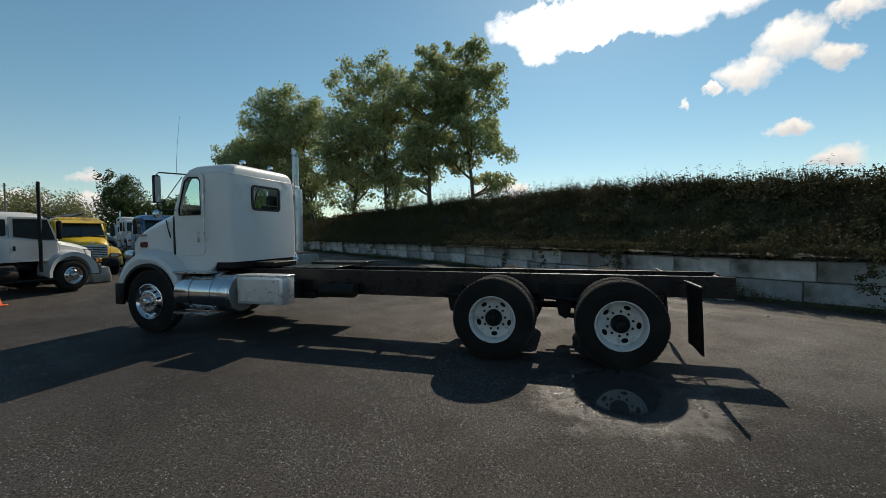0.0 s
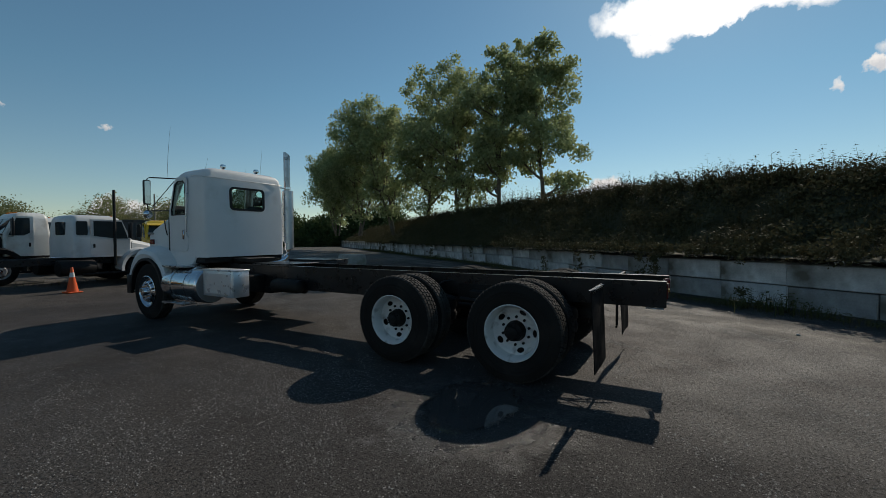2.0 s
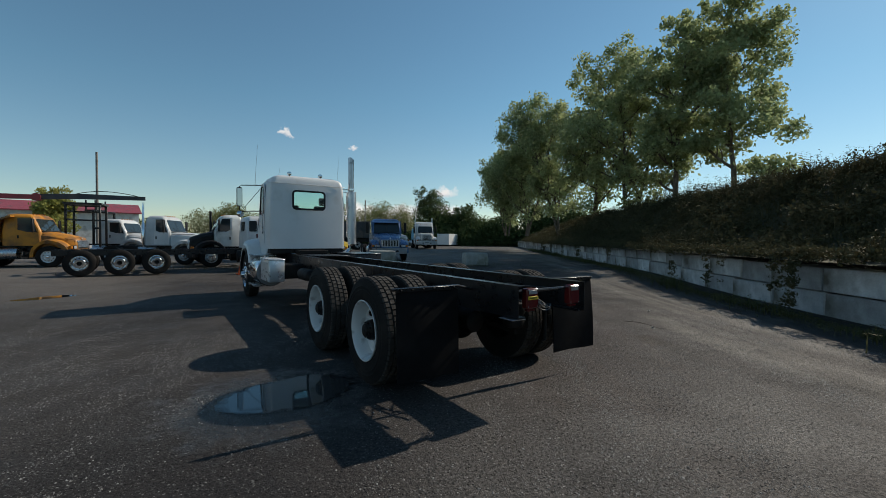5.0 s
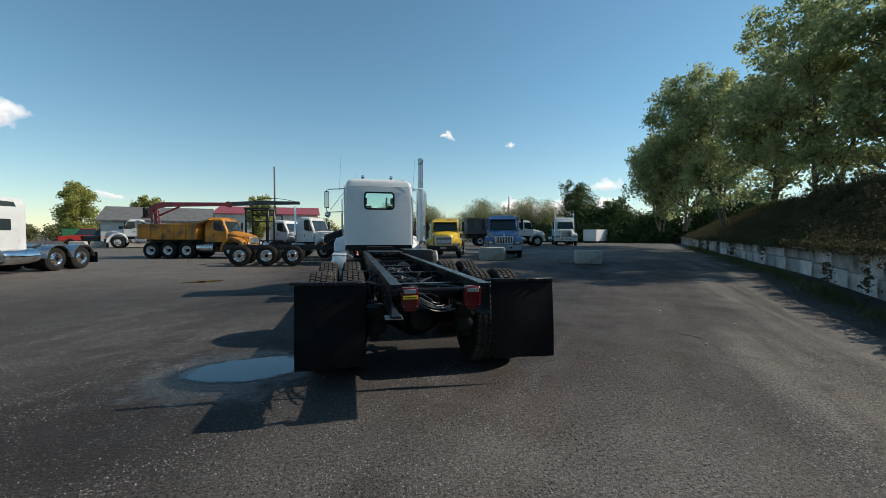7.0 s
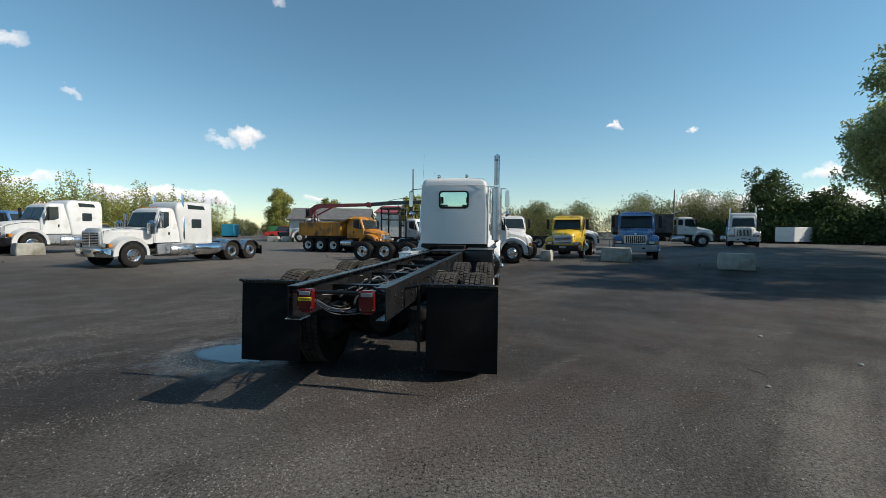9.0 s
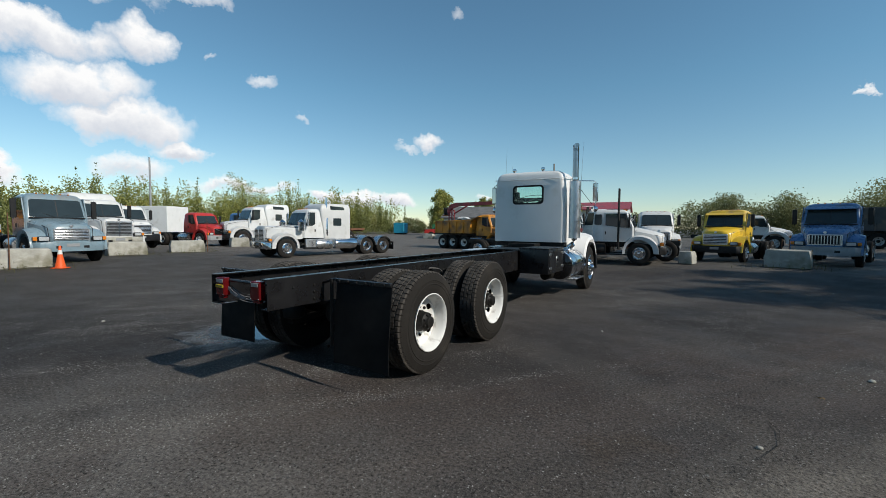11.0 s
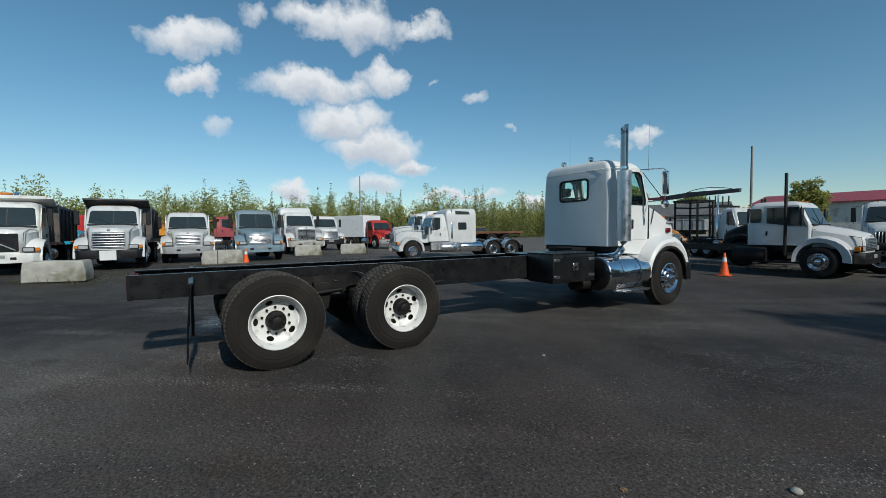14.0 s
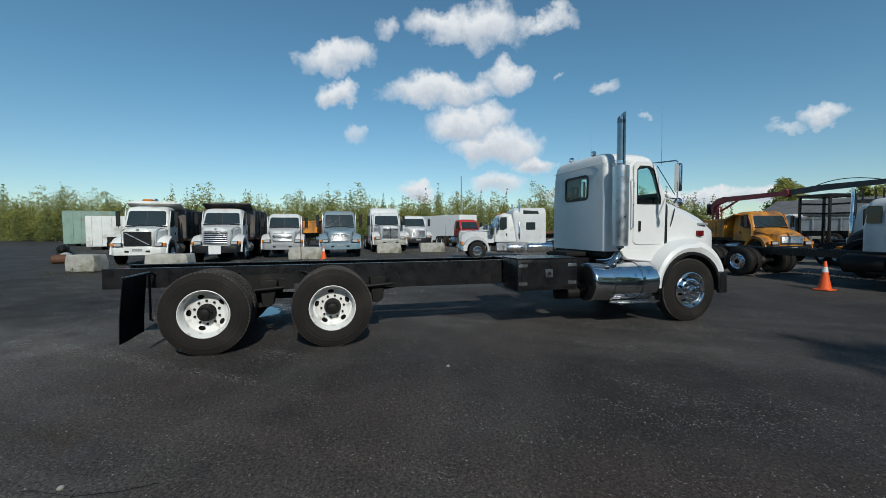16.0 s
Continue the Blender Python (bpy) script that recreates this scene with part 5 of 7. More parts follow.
# fuel tanks, steps and boxes
for sgn in (-1, 1):
    y0, y1 = (5.7, 6.98) if sgn > 0 else (5.88, 7.06)
    r, z = 0.325, 0.69
    tank = part("fuel_tank", lathe(B(), [(0, 0.02), (0.01, r - 0.03), (0.03, r - 0.008), (0.06, r), (y1 - y0 - 0.06, r), (y1 - y0 - 0.03, r - 0.008), (y1 - y0 - 0.01, r - 0.03), (y1 - y0, 0.02)], (sgn * 0.9, y0, z), "y", 40), M_CHROME, truck, "polished round fuel tank")
    for y in (y0 + 0.4, y1 - 0.34):
        part("tank_strap", lathe(B(), [(-0.025, r + 0.004), (-0.025, r + 0.01), (0.025, r + 0.01), (0.025, r + 0.004)], (sgn * 0.9, y, z), "y", 40, True), M_CHROME, tank, "bright tank strap")
    part("filler_cap", lathe(B(), [(0, 0.05), (0.03, 0.05), (0.04, 0.03)], (sgn * 0.86, y0 + 0.75, z + r - 0.008), "z", 16), M_CHROME, tank)
    bm = B()
    for x in (0.99, 1.06, 1.13):
        box(bm, *sorted((sgn * x, sgn * (x + 0.055))), y0 + 0.42, y1 + 0.02, 0.335, 0.365, 0.006)
    for y in (y0 + 0.5, y1 - 0.1):
        box(bm, *sorted((sgn * 0.9, sgn * 1.18)), y, y + 0.04, 0.32, 0.336)
    part("tank_step", bm, M_ALU, truck, "slatted aluminium step below the tank")
    if sgn < 0:
        bm = B()
        box(bm, -1.16, -0.7, y0 + 0.45, y1 + 0.05, 1.02, 1.05, 0.006)
        part("upper_step", bm, M_ALU, truck, "aluminium step on top of the tank")
part("tank_end_cover", lathe(B(), [(0.0, 0.305), (-0.012, 0.3), (-0.02, 0.02)], (-0.9, 5.88, 0.69), "y", 36), M_GREY, truck, "dull grey tank end")
# added black disc: the dark reflection in the polished end, put into its colour
part("tank_end_cover", lathe(B(), [(0.012, 0.316), (0.0, 0.308), (-0.014, 0.29), (-0.03, 0.02)], (0.9, 5.7, 0.69), "y", 36), M_GLOSS, truck, "tank end coloured black for its dark reflection")

bm = B()
box(bm, -1.14, -0.84, 4.6, 5.36, 0.53, 0.985, 0.012, 2)
tool = part("tool_box", bm, M_PLATE, truck, "bright aluminium chequer-plate tool box", Matrix.Translation((0, -0.367, 0.02)) @ Matrix.Diagonal((1, 1.145, 1, 1)))
part("lid", box(B(), -1.155, -0.83, 4.585, 5.375, 0.975, 1.0, 0.006), M_PLATE, tool)
part("box_door", box(B(), -1.147, -1.138, 4.66, 5.3, 0.57, 0.93, 0.003), M_PLATE, tool)
for y in (4.8, 5.16):
    part("latch", box(B(), -1.157, -1.146, y - 0.03, y + 0.03, 0.72, 0.75, 0.003), M_ALU, tool)
bm = B()
box(bm, 0.47, 1.08, 4.06, 5.1, 0.6, 1.04, 0.012, 2)
tool = part("tool_box", bm, M_FRAME, truck, "black steel side tool box with bright hinges", Matrix.Translation((0, 0.3, -0.075)) @ Matrix.Diagonal((1, 1.01, 1.14, 1)))
part("lid", box(B(), 0.46, 1.09, 4.05, 5.11, 1.035, 1.055, 0.005), M_FRAME, tool)
part("box_door", box(B(), 1.078, 1.088, 4.12, 5.04, 0.64, 1.0, 0.003), M_FRAME, tool)
part("lock_plate", box(B(), 1.087, 1.096, 4.53, 4.66, 0.78, 0.9, 0.004), M_ALU, tool, "bright steel lock plate")
part("lock_knob", lathe(B(), [(0, 0.025), (0.02, 0.022), (0.024, 0.0)], (1.096, 4.595, 0.84), "x", 12), M_BLACK, tool)
for y in (4.12, 4.98):
    for z in (0.7, 0.95):
        part("hinge", box(B(), 1.087, 1.095, y - 0.05, y + 0.1, z - 0.022, z + 0.022, 0.003), M_ALU, tool, "bright hinge strap")
part("box_bracket", box(B(), -0.85, -0.43, 5.0, 5.7, 0.6, 0.9, 0.02), M_UNDER, truck, "black bracket behind the tool box")
part("battery_box", box(B(), -0.46, 0.46, 4.8, 5.5, 0.56, 0.67, 0.02), M_UNDER, truck)
bm = B()
lathe(bm, [(0, 0.06), (0.02, 0.1), (0.5, 0.1), (0.54, 0.05)], (0.72, 5.25, 0.49), "y", 18)
part("air_tank", bm, M_UNDER, truck, "black air tank below the tool box")

# exhaust
SX, SY = 1.1, 6.24
bm = B()
lathe(bm, [(1.36, 0.06), (1.40, 0.098), (2.50, 0.098), (2.54, 0.06)], (SX, SY, 0), "z", 28)
muffler = part("muffler", bm, M_ALU, truck, "tall aluminium exhaust muffler beside the cab", Matrix.Translation((-0.12 * SX, -0.12 * SY, 0.06)) @ Matrix.Diagonal((1.12, 1.12, 1.02, 1)))
bm = B()
arc_pts = [(SX + 0.118 * math.cos(radians(a)), SY + 0.118 * math.sin(radians(a))) for a in range(-150, 61, 15)]
arc_in = [(SX + 0.112 * math.cos(radians(a)), SY + 0.112 * math.sin(radians(a))) for a in range(60, -151, -15)]
prism(bm, arc_pts + arc_in, "z", 1.22, 2.52)
part("heat_shield", bm, M_DULL, muffler, "dull bright metal heat shield")
bm = B()
slots = [(SX, SY, 2.5), (SX, SY, 2.7), (SX, SY, 3.1), (SX, SY, 3.26)]
tube(bm, slots, 0.062, 24, None, False)
top = ring_of(Vector((SX, SY, 3.33)), Vector((1, 0, 0)), Vector((0, 1, 0)), 0.062, 24)
for p in top:
    p.z += (p.y - SY) * 1.1
low = ring_of(Vector((SX, SY, 3.2)), Vector((1, 0, 0)), Vector((0, 1, 0)), 0.062, 24)
inn = [Vector((SX + (p.x - SX) * 0.93, SY + (p.y - SY) * 0.93, p.z)) for p in top]
inn_low = [Vector((p.x, p.y, 2.95)) for p in inn]
loft(bm, [low, top, inn, inn_low], (False, True))
pipe = part("tail_pipe", bm, M_PIPE, muffler, "slanted chrome exhaust stack")
part("pipe_mouth", lathe(B(), [(0, 0.056), (0.005, 0.05)], (SX, SY, 3.18), "z", 20), M_BLACK, pipe)
part("elbow", tube(B(), [(SX, SY, 1.38), (SX, SY, 1.2), (SX - 0.03, SY, 1.08), (SX - 0.12, SY, 0.99), (SX - 0.28, SY, 0.95), (SX - 0.5, SY, 0.93)], 0.062, 18), M_CHROME, muffler, "chrome exhaust elbow")
for z in (1.5, 2.0, 2.48):
    part("muffler_clamp", lathe(B(), [(z - 0.014, 0.101), (z - 0.014, 0.106), (z + 0.014, 0.106), (z + 0.014, 0.101)], (SX, SY, 0), "z", 24, True), M_CHROME, muffler)
part("stack_bracket", box(B(), 0.84, SX, SY - 0.02, SY + 0.02, 2.67, 2.695, 0.004), M_ALU, truck)
part("stack_clamp", lathe(B(), [(2.56, 0.064), (2.56, 0.072), (2.6, 0.072), (2.6, 0.064)], (SX, SY, 0), "z", 24, True), M_CHROME, muffler)

# ---------------------------------------------------------------- lorries of the yard
def plain_tyre(width=0.28, r=0.52, rim=0.288, seg=36):
    """A lorry tyre without tread blocks, for wheels that stay far off."""
    w = width
    prof = [(-w * 0.08, rim - 0.012), (-w * 0.02, rim + 0.02), (0.0, rim + 0.1), (-w * 0.04, r - 0.04), (-w * 0.13, r - 0.003), (-w * 0.34, r), (-w * 0.36, r - 0.012), (-w * 0.64, r - 0.012), (-w * 0.66, r), (-w * 0.87, r - 0.003), (-w * 0.96, r - 0.04), (-w, rim + 0.1), (-w * 0.92, rim - 0.012)]
    return mesh_of("tyre", lathe(B(), prof, (0, 0, 0), "x", seg, True), M_TYRE, 32)


def plain_rim(material, front):
    """A pressed wheel with dark hand holes, for wheels that stay far off."""
    bm = B()
    if front:
        disc_with_holes(bm, 0.25, 0.085, 10, 0.205, 0.022, 0.02, lambda r: -0.05 + 0.075 * smooth((0.245 - r) / 0.07), 30, 4)
        ring_wall(bm, [(-0.012, 0.29), (0.006, 0.292), (-0.02, 0.268), (-0.05, 0.25)], 30)
    else:
        disc_with_holes(bm, 0.248, 0.088, 5, 0.205, 0.027, 0.041, lambda r: -0.135 - 0.03 * smooth((0.238 - r) / 0.05), 30, 4)
        ring_wall(bm, [(-0.012, 0.29), (0.006, 0.292), (-0.03, 0.266), (-0.135, 0.248)], 30)
    return mesh_of("rim", bm, material, 40)


RIM_GREY, RIM_WHITE = plain_rim(M_RIM_OLD, False), plain_rim(M_RIM, False)
FRONT_GREY, FRONT_WHITE, FRONT_BRIGHT = plain_rim(M_RIM_OLD, True), plain_rim(M_RIM, True), plain_rim(M_CHROME, True)
TYRE_LOW = plain_tyre()
DRUM_LOW = mesh_of("brake_drum", lathe(B(), [(-0.2, 0.2), (-0.02, 0.24), (0.0, 0.1)], (-0.187, 0, 0), "x", 14), M_UNDER)
HUB_LOW = mesh_of("hub", lathe(B(), [(-0.165, 0.105), (-0.12, 0.1), (-0.05, 0.09), (-0.01, 0.055), (0.0, 0.0)], (0, 0, 0), "x", 14), M_UNDER)


def yard_wheel(owner, x, y, sign, front, rim, pair=True):
    me = {"grey": (FRONT_GREY, RIM_GREY), "white": (FRONT_WHITE, RIM_WHITE), "chrome": (FRONT_BRIGHT, FRONT_BRIGHT)}[rim][0 if front else 1]
    w = part("wheel", me, None, owner, {"grey": "grey steel wheel", "white": "white steel wheel", "chrome": "polished wheel"}[rim], pose(x, y, 0.515, 0, 0, 0 if sign > 0 else 180))
    part("tyre", TYRE_LOW, None, w, "black tyre")
    if pair and not front:
        part("inner_tyre", TYRE_LOW, None, w, "", pose(-0.335, 0, 0))
    part("hub", CHROME_HUB if front else HUB_LOW, None, w)
    part("brake_drum", DRUM_LOW, None, w)


def lorry(label, at, paint, hood=1.5, cab=1.45, roof=2.72, belt=1.75, nose=1.5, narrow=1.0, axle=1.05, rears=(5.2, 6.5), frame_end=7.6, sleeper=0.0, sleeper_roof=0.0,
          grille="bars", bumper=M_BLACK, rim="grey", stacks=(), body=None, visor=False, lamps_on_roof=True, mirror=M_BLACK, group="lorries of the yard", category="truck", wing_paint=None, plow=False, bonnet_paint=None, beacons=False, tank_metal=M_ALU):
    """A bonneted lorry that looks along +y, its bumper at y = 0."""
    t = thing("lorry", label, category, at, group)
    wing_paint = wing_paint or paint
    hw = 0.98 * narrow
    wind = -hood                      # foot of the windscreen
    back = wind - cab
    # frame and running gear
    for s in (-1, 1):
        part("frame_rail", box(B(), *sorted((s * 0.36, s * 0.43)), -frame_end, -0.25, 0.78, 1.03, 0.01), M_FRAME, t, "black frame rail")
        yard_wheel(t, s * 1.17, -axle, s, True, "chrome" if rim == "chrome" else rim)
        for y in rears:
            yard_wheel(t, s * 1.2, -y, s, False, rim)
        tank = part("fuel_tank", lathe(B(), [(0, 0.05), (0.02, 0.27), (0.05, 0.29), (1.05, 0.29), (1.08, 0.27), (1.1, 0.05)], (s * 0.88, back - 0.45, 0.68), "y", 20), tank_metal, t, "round fuel tank")
        part("step", box(B(), *sorted((s * 0.75, s * 1.12)), back + 0.2, wind - 0.1, 0.42, 0.47, 0.01), M_BLACK, t)
    for y in (*rears, axle):
        part("axle", lathe(B(), [(-0.9, 0.06), (-0.2, 0.08), (0, 0.2), (0.2, 0.08), (0.9, 0.06)] if y != axle else [(-0.95, 0.05), (0.95, 0.05)], (0, -y, 0.515), "x", 12), M_UNDER, t)
    for k in range(3):
        y = -frame_end + 0.15 + k * (frame_end - hood - cab - 0.5) / 2.5
        part("crossmember", box(B(), -0.37, 0.37, y - 0.05, y + 0.05, 0.84, 0.99, 0.01), M_FRAME, t)
    # cab
    rings = []
    for z, dy, inset in ((1.05, 0.0, 0.0), (belt, 0.0, 0.0), (belt + 0.08, -0.02, 0.01), (roof - 0.24, -0.28, 0.07), (roof - 0.13, -0.34, 0.11), (roof - 0.05, -0.42, 0.18), (roof, -0.58, 0.34)):
        rings.append([Vector((x, y, z)) for x, y in rounded(-hw + inset, hw - inset, back + inset * 0.6, wind + dy, 0.1 + inset * 0.3, 3)])
    body_cab = part("cab", loft(B(), rings), paint, t, "cab")
    z0, z1 = belt + 0.1, roof - 0.24
    yf0, yf1 = wind - 0.02, wind - 0.27
    bm = B()
    pts = [(-hw + 0.13, yf0 + 0.012, z0), (-0.3, yf0 + 0.014, z0 - 0.03), (0.3, yf0 + 0.014, z0 - 0.03), (hw - 0.13, yf0 + 0.012, z0), (hw - 0.18, yf1 + 0.03, z1 - 0.06), (hw - 0.25, yf1 + 0.012, z1), (-hw + 0.25, yf1 + 0.012, z1), (-hw + 0.18, yf1 + 0.03, z1 - 0.06)]
    loft(bm, [[Vector(p) for p in pts], [Vector(p) - Vector((0, 0.05, 0)) for p in pts]])
    screen = part("windscreen", bm, M_DARKGLASS, body_cab, "dark windscreen")
    part("screen_bar", loft(B(), [[Vector((x, yf0 + 0.016, z0)) for x in (-0.012, 0.012)] + [Vector((x, yf1 + 0.016, z1)) for x in (0.012, -0.012)], [Vector((x, yf0 - 0.02, z0)) for x in (-0.012, 0.012)] + [Vector((x, yf1 - 0.02, z1)) for x in (0.012, -0.012)]]), M_BLACK, screen)
    for s in (-1, 1):
        part("wiper", tube(B(), [(s * 0.1, yf0 + 0.03, z0 - 0.02), (s * 0.55, yf0 - 0.08, z0 + 0.2)], 0.008, 5), M_BLACK, screen)
        side = [(wind - 0.14, z0 - 0.08), (wind - 0.36, z1 + 0.02), (back + 0.62, z1 + 0.02), (back + 0.62, z0 + 0.02), (wind - 0.55, z0 - 0.08)]
        door = part("door", prism(B(), [(wind - 0.07, 1.12), (wind - 0.08, z0), (wind - 0.36, z1 + 0.08), (back + 0.52, z1 + 0.08), (back + 0.52, 1.12)], "x", *sorted((s * (hw - 0.03), s * (hw + 0.008)))), paint, body_cab, "cab door")
        part("side_window", prism(B(), side, "x", *sorted((s * (hw - 0.02), s * (hw + 0.013)))), M_DARKGLASS, door, "dark side window")
        part("door_handle", box(B(), *sorted((s * hw, s * (hw + 0.035))), back + 0.6, back + 0.66, 1.4, 1.55, 0.008), M_BLACK, door)
        if cab > 1.5:
            part("rear_side_window", prism(B(), rounded(back + 0.1, back + 0.44, z0 + 0.05, z1, 0.05), "x", *sorted((s * (hw - 0.04), s * (hw + 0.006)))), M_DARKGLASS, body_cab, "dark window behind the door")
        arm = part("mirror_arm", tube(B(), [(s * (hw - 0.02), wind - 0.3, z1 + 0.05), (s * (hw + 0.27), wind - 0.2, z1 + 0.02), (s * (hw + 0.27), wind - 0.2, z0 - 0.12), (s * (hw - 0.02), wind - 0.12, z0 - 0.1)], 0.012, 5), M_BLACK, body_cab)
        part("mirror", box(B(), s * (hw + 0.27) - 0.09, s * (hw + 0.27) + 0.09, wind - 0.23, wind - 0.15, z0 - 0.06, z1 - 0.02, 0.02), mirror, arm, "tall wing mirror")
    part("rear_window", prism(B(), rounded(-0.35, 0.35, z0 + 0.06, z1 - 0.02, 0.05), "y", back - 0.008, back + 0.05), M_DARKGLASS, body_cab, "rear window")
    if visor:
        part("sun_visor", prism(B(), [(wind - 0.24, z1 + 0.02), (wind - 0.02, z1 - 0.05), (wind - 0.01, z1 - 0.03), (wind - 0.3, z1 + 0.1)], "x", -hw + 0.1, hw - 0.1), paint, body_cab, "sun visor over the windscreen")
    if lamps_on_roof:
        for k in range(5):
            part("roof_marker", box(B(), -0.5 + 0.25 * k - 0.022, -0.5 + 0.25 * k + 0.022, wind - 0.52, wind - 0.46, roof - 0.03, roof + 0.02, 0.008), M_LENS_AMBER, body_cab, "amber roof lamp")
    # bonnet
    def ring(y, half, top, low):
        return [Vector((x, y, z)) for x, z in [(-half, low), (-half, top - 0.16), (-half + 0.12, top - 0.03), (-half * 0.4, top + 0.02), (half * 0.4, top + 0.02), (half - 0.12, top - 0.03), (half, top - 0.16), (half, low)]]
    hf = 0.62
    part("bonnet", loft(B(), [ring(wind + 0.02, hw - 0.06, belt + 0.02, 1.0), ring(wind + 0.02 + (hood - 0.1) * 0.5, (hw + hf) / 2, (belt * 1.15 + nose * 0.85) / 2, 0.95), ring(-0.2, hf, nose, 0.85), ring(-0.12, hf - 0.05, nose - 0.1, 0.82)]), bonnet_paint or paint, t, "bonnet")
    for s in (-1, 1):
        bm = B()
        arcs = []
        for k in range(13):
            a = radians(-4 + 190 * k / 12)
            ci, co = (0.61 * math.cos(a), 0.61 * math.sin(a)), ((0.72 + (0.12 if math.cos(a) > 0.3 else 0)) * math.cos(a), 0.76 * math.sin(a))
            arcs.append([Vector((s * x, -axle + c[0], 0.56 + c[1])) for x, c in ((0.55, ci), (1.15, ci), (1.18, co), (0.95, (co[0], co[1] + 0.07)), (0.55, (co[0] * 0.95, co[1] + 0.1)))])
        part("wing", loft(bm, arcs), wing_paint, t, "front wing")
        lamp = part("headlamp", prism(B(), rounded(s * 0.82 - 0.17, s * 0.82 + 0.17, 0.88, 1.06, 0.04), "y", -0.24, -0.1, 0.01), M_BLACK, t, "headlamp")
        part("lens", prism(B(), rounded(s * 0.82 - 0.145, s * 0.82 + 0.145, 0.9, 1.04, 0.03), "y", -0.11, -0.092, 0.006), M_LENS_CLEAR, lamp, "clear rectangular lens")
        part("wing_seam", tube(B(), [(s * 0.655, -0.16, 0.9), (s * 0.69, -0.2, nose - 0.12), (s * 0.74, -axle * 0.8, nose + 0.02), (s * (hw - 0.1), wind + 0.04, belt - 0.1)], 0.011, 5), M_BLACK, t, "dark gap beside the bonnet")
        part("indicator", box(B(), *sorted((s * 1.0, s * 1.12)), -0.28, -0.14, 0.9, 1.04, 0.01), M_LENS_AMBER, lamp)
    # grille
    gz0, gz1 = 0.9, nose - 0.14
    g = part("grille", prism(B(), rounded(-hf + 0.06, hf - 0.06, gz0, gz1, 0.05), "y", -0.14, -0.085, 0.008), M_DULL if grille != "dark" else M_BLACK, t, "grille surround")
    part("grille_core", prism(B(), rounded(-hf + 0.1, hf - 0.1, gz0 + 0.04, gz1 - 0.04, 0.04), "y", -0.09, -0.08), M_BLACK, g)
    if grille == "bars":
        for k in range(6):
            z = gz0 + 0.08 + (gz1 - gz0 - 0.16) * k / 5
            part("grille_bar", box(B(), -hf + 0.1, hf - 0.1, -0.085, -0.06, z - 0.022, z + 0.022, 0.012, 2), M_DULL, g)
    elif grille == "uprights":
        for k in range(11):
            x = (-hf + 0.13) + (2 * hf - 0.26) * k / 10
            part("grille_bar", box(B(), x - 0.018, x + 0.018, -0.085, -0.065, gz0 + 0.05, gz1 - 0.05, 0.008), M_DULL, g)
    elif grille == "mesh":
        for k in range(9):
            z = gz0 + 0.06 + (gz1 - gz0 - 0.12) * k / 8
            part("grille_bar", box(B(), -hf + 0.1, hf - 0.1, -0.085, -0.072, z - 0.014, z + 0.014), M_DULL, g)
        part("grille_bar", box(B(), -0.025, 0.025, -0.085, -0.062, gz0, gz1, 0.004), M_CHROME, g)
    else:
        for k in range(8):
            z = gz0 + 0.06 + (gz1 - gz0 - 0.12) * k / 7
            part("grille_bar", box(B(), -hf + 0.1, hf - 0.1, -0.085, -0.07, z - 0.014, z + 0.014), M_FRAME, g)
        part("grille_bar", loft(B(), [[Vector((x, y, z)) for x, z in ((-hf + 0.1, gz0 + 0.05), (-hf + 0.17, gz0 + 0.05), (hf - 0.1, gz1 - 0.05), (hf - 0.17, gz1 - 0.05))] for y in (-0.075, -0.03)]), M_DULL, g, "slanting chrome bar")
    bm = B()
    prism(bm, [(-1.15, -0.28), (-0.95, -0.04), (-0.4, 0.0), (0.4, 0.0), (0.95, -0.04), (1.15, -0.28), (1.1, -0.32), (-1.1, -0.32)], "z", 0.48, 0.84, 0.02)
    bump = part("bumper", bm, bumper, t, "front bumper")
    for s in (-1, 1):
        part("tow_slot", box(B(), s * 0.42 - 0.09, s * 0.42 + 0.09, -0.03, 0.006, 0.6, 0.7, 0.01), M_BLACK, bump)
    part("number_board", box(B(), -0.2, 0.2, 0.0, 0.012, 0.66, 0.78, 0.003), M_GREY, bump, "small blank plate")
    part("cowl", box(B(), -hw + 0.1, hw - 0.1, wind - 0.03, wind + 0.06, belt + 0.03, belt + 0.075, 0.01), M_BLACK, body_cab, "black cowl below the windscreen")
    part("badge", lathe(B(), [(0, 0.06), (0.012, 0.05), (0.014, 0.0)], (0, -0.12, nose - 0.06), "y", 12), M_DULL, t, "plain round badge")
    if plow:
        part("plate", box(B(), -0.25, 0.3, 0.02, 0.05, 0.42, 0.82, 0.006), M_WHITE, bump, "blank white board on the bumper")
    if beacons:
        part("light_board", box(B(), -1.0, 1.0, back + 0.3, back + 0.45, roof + 0.16, roof + 0.3, 0.02), WO, body_cab, "white board over the cab")
        part("beacon", lathe(B(), [(0, 0.07), (0.1, 0.07), (0.13, 0.04)], (-0.1, back + 0.38, roof + 0.3), "z", 12), M_BLUE, body_cab, "blue roof beacon")
        part("beacon", box(B(), 0.02, 0.5, back + 0.3, back + 0.44, roof + 0.3, roof + 0.4, 0.03), M_LENS_AMBER, body_cab, "amber light bar")
    # sleeper
    if sleeper:
        sr = sleeper_roof
        rings = []
        for z, inset in ((1.0, 0.0), (sr - 0.35, 0.0), (sr - 0.12, 0.05), (sr, 0.16)):
            rings.append([Vector((x, y, z)) for x, y in rounded(-1.05 + inset, 1.05 - inset, back - sleeper + inset * 0.5, back + 0.05 + (0.25 if z > roof - 0.4 else 0) - inset * 2, 0.1, 3)])
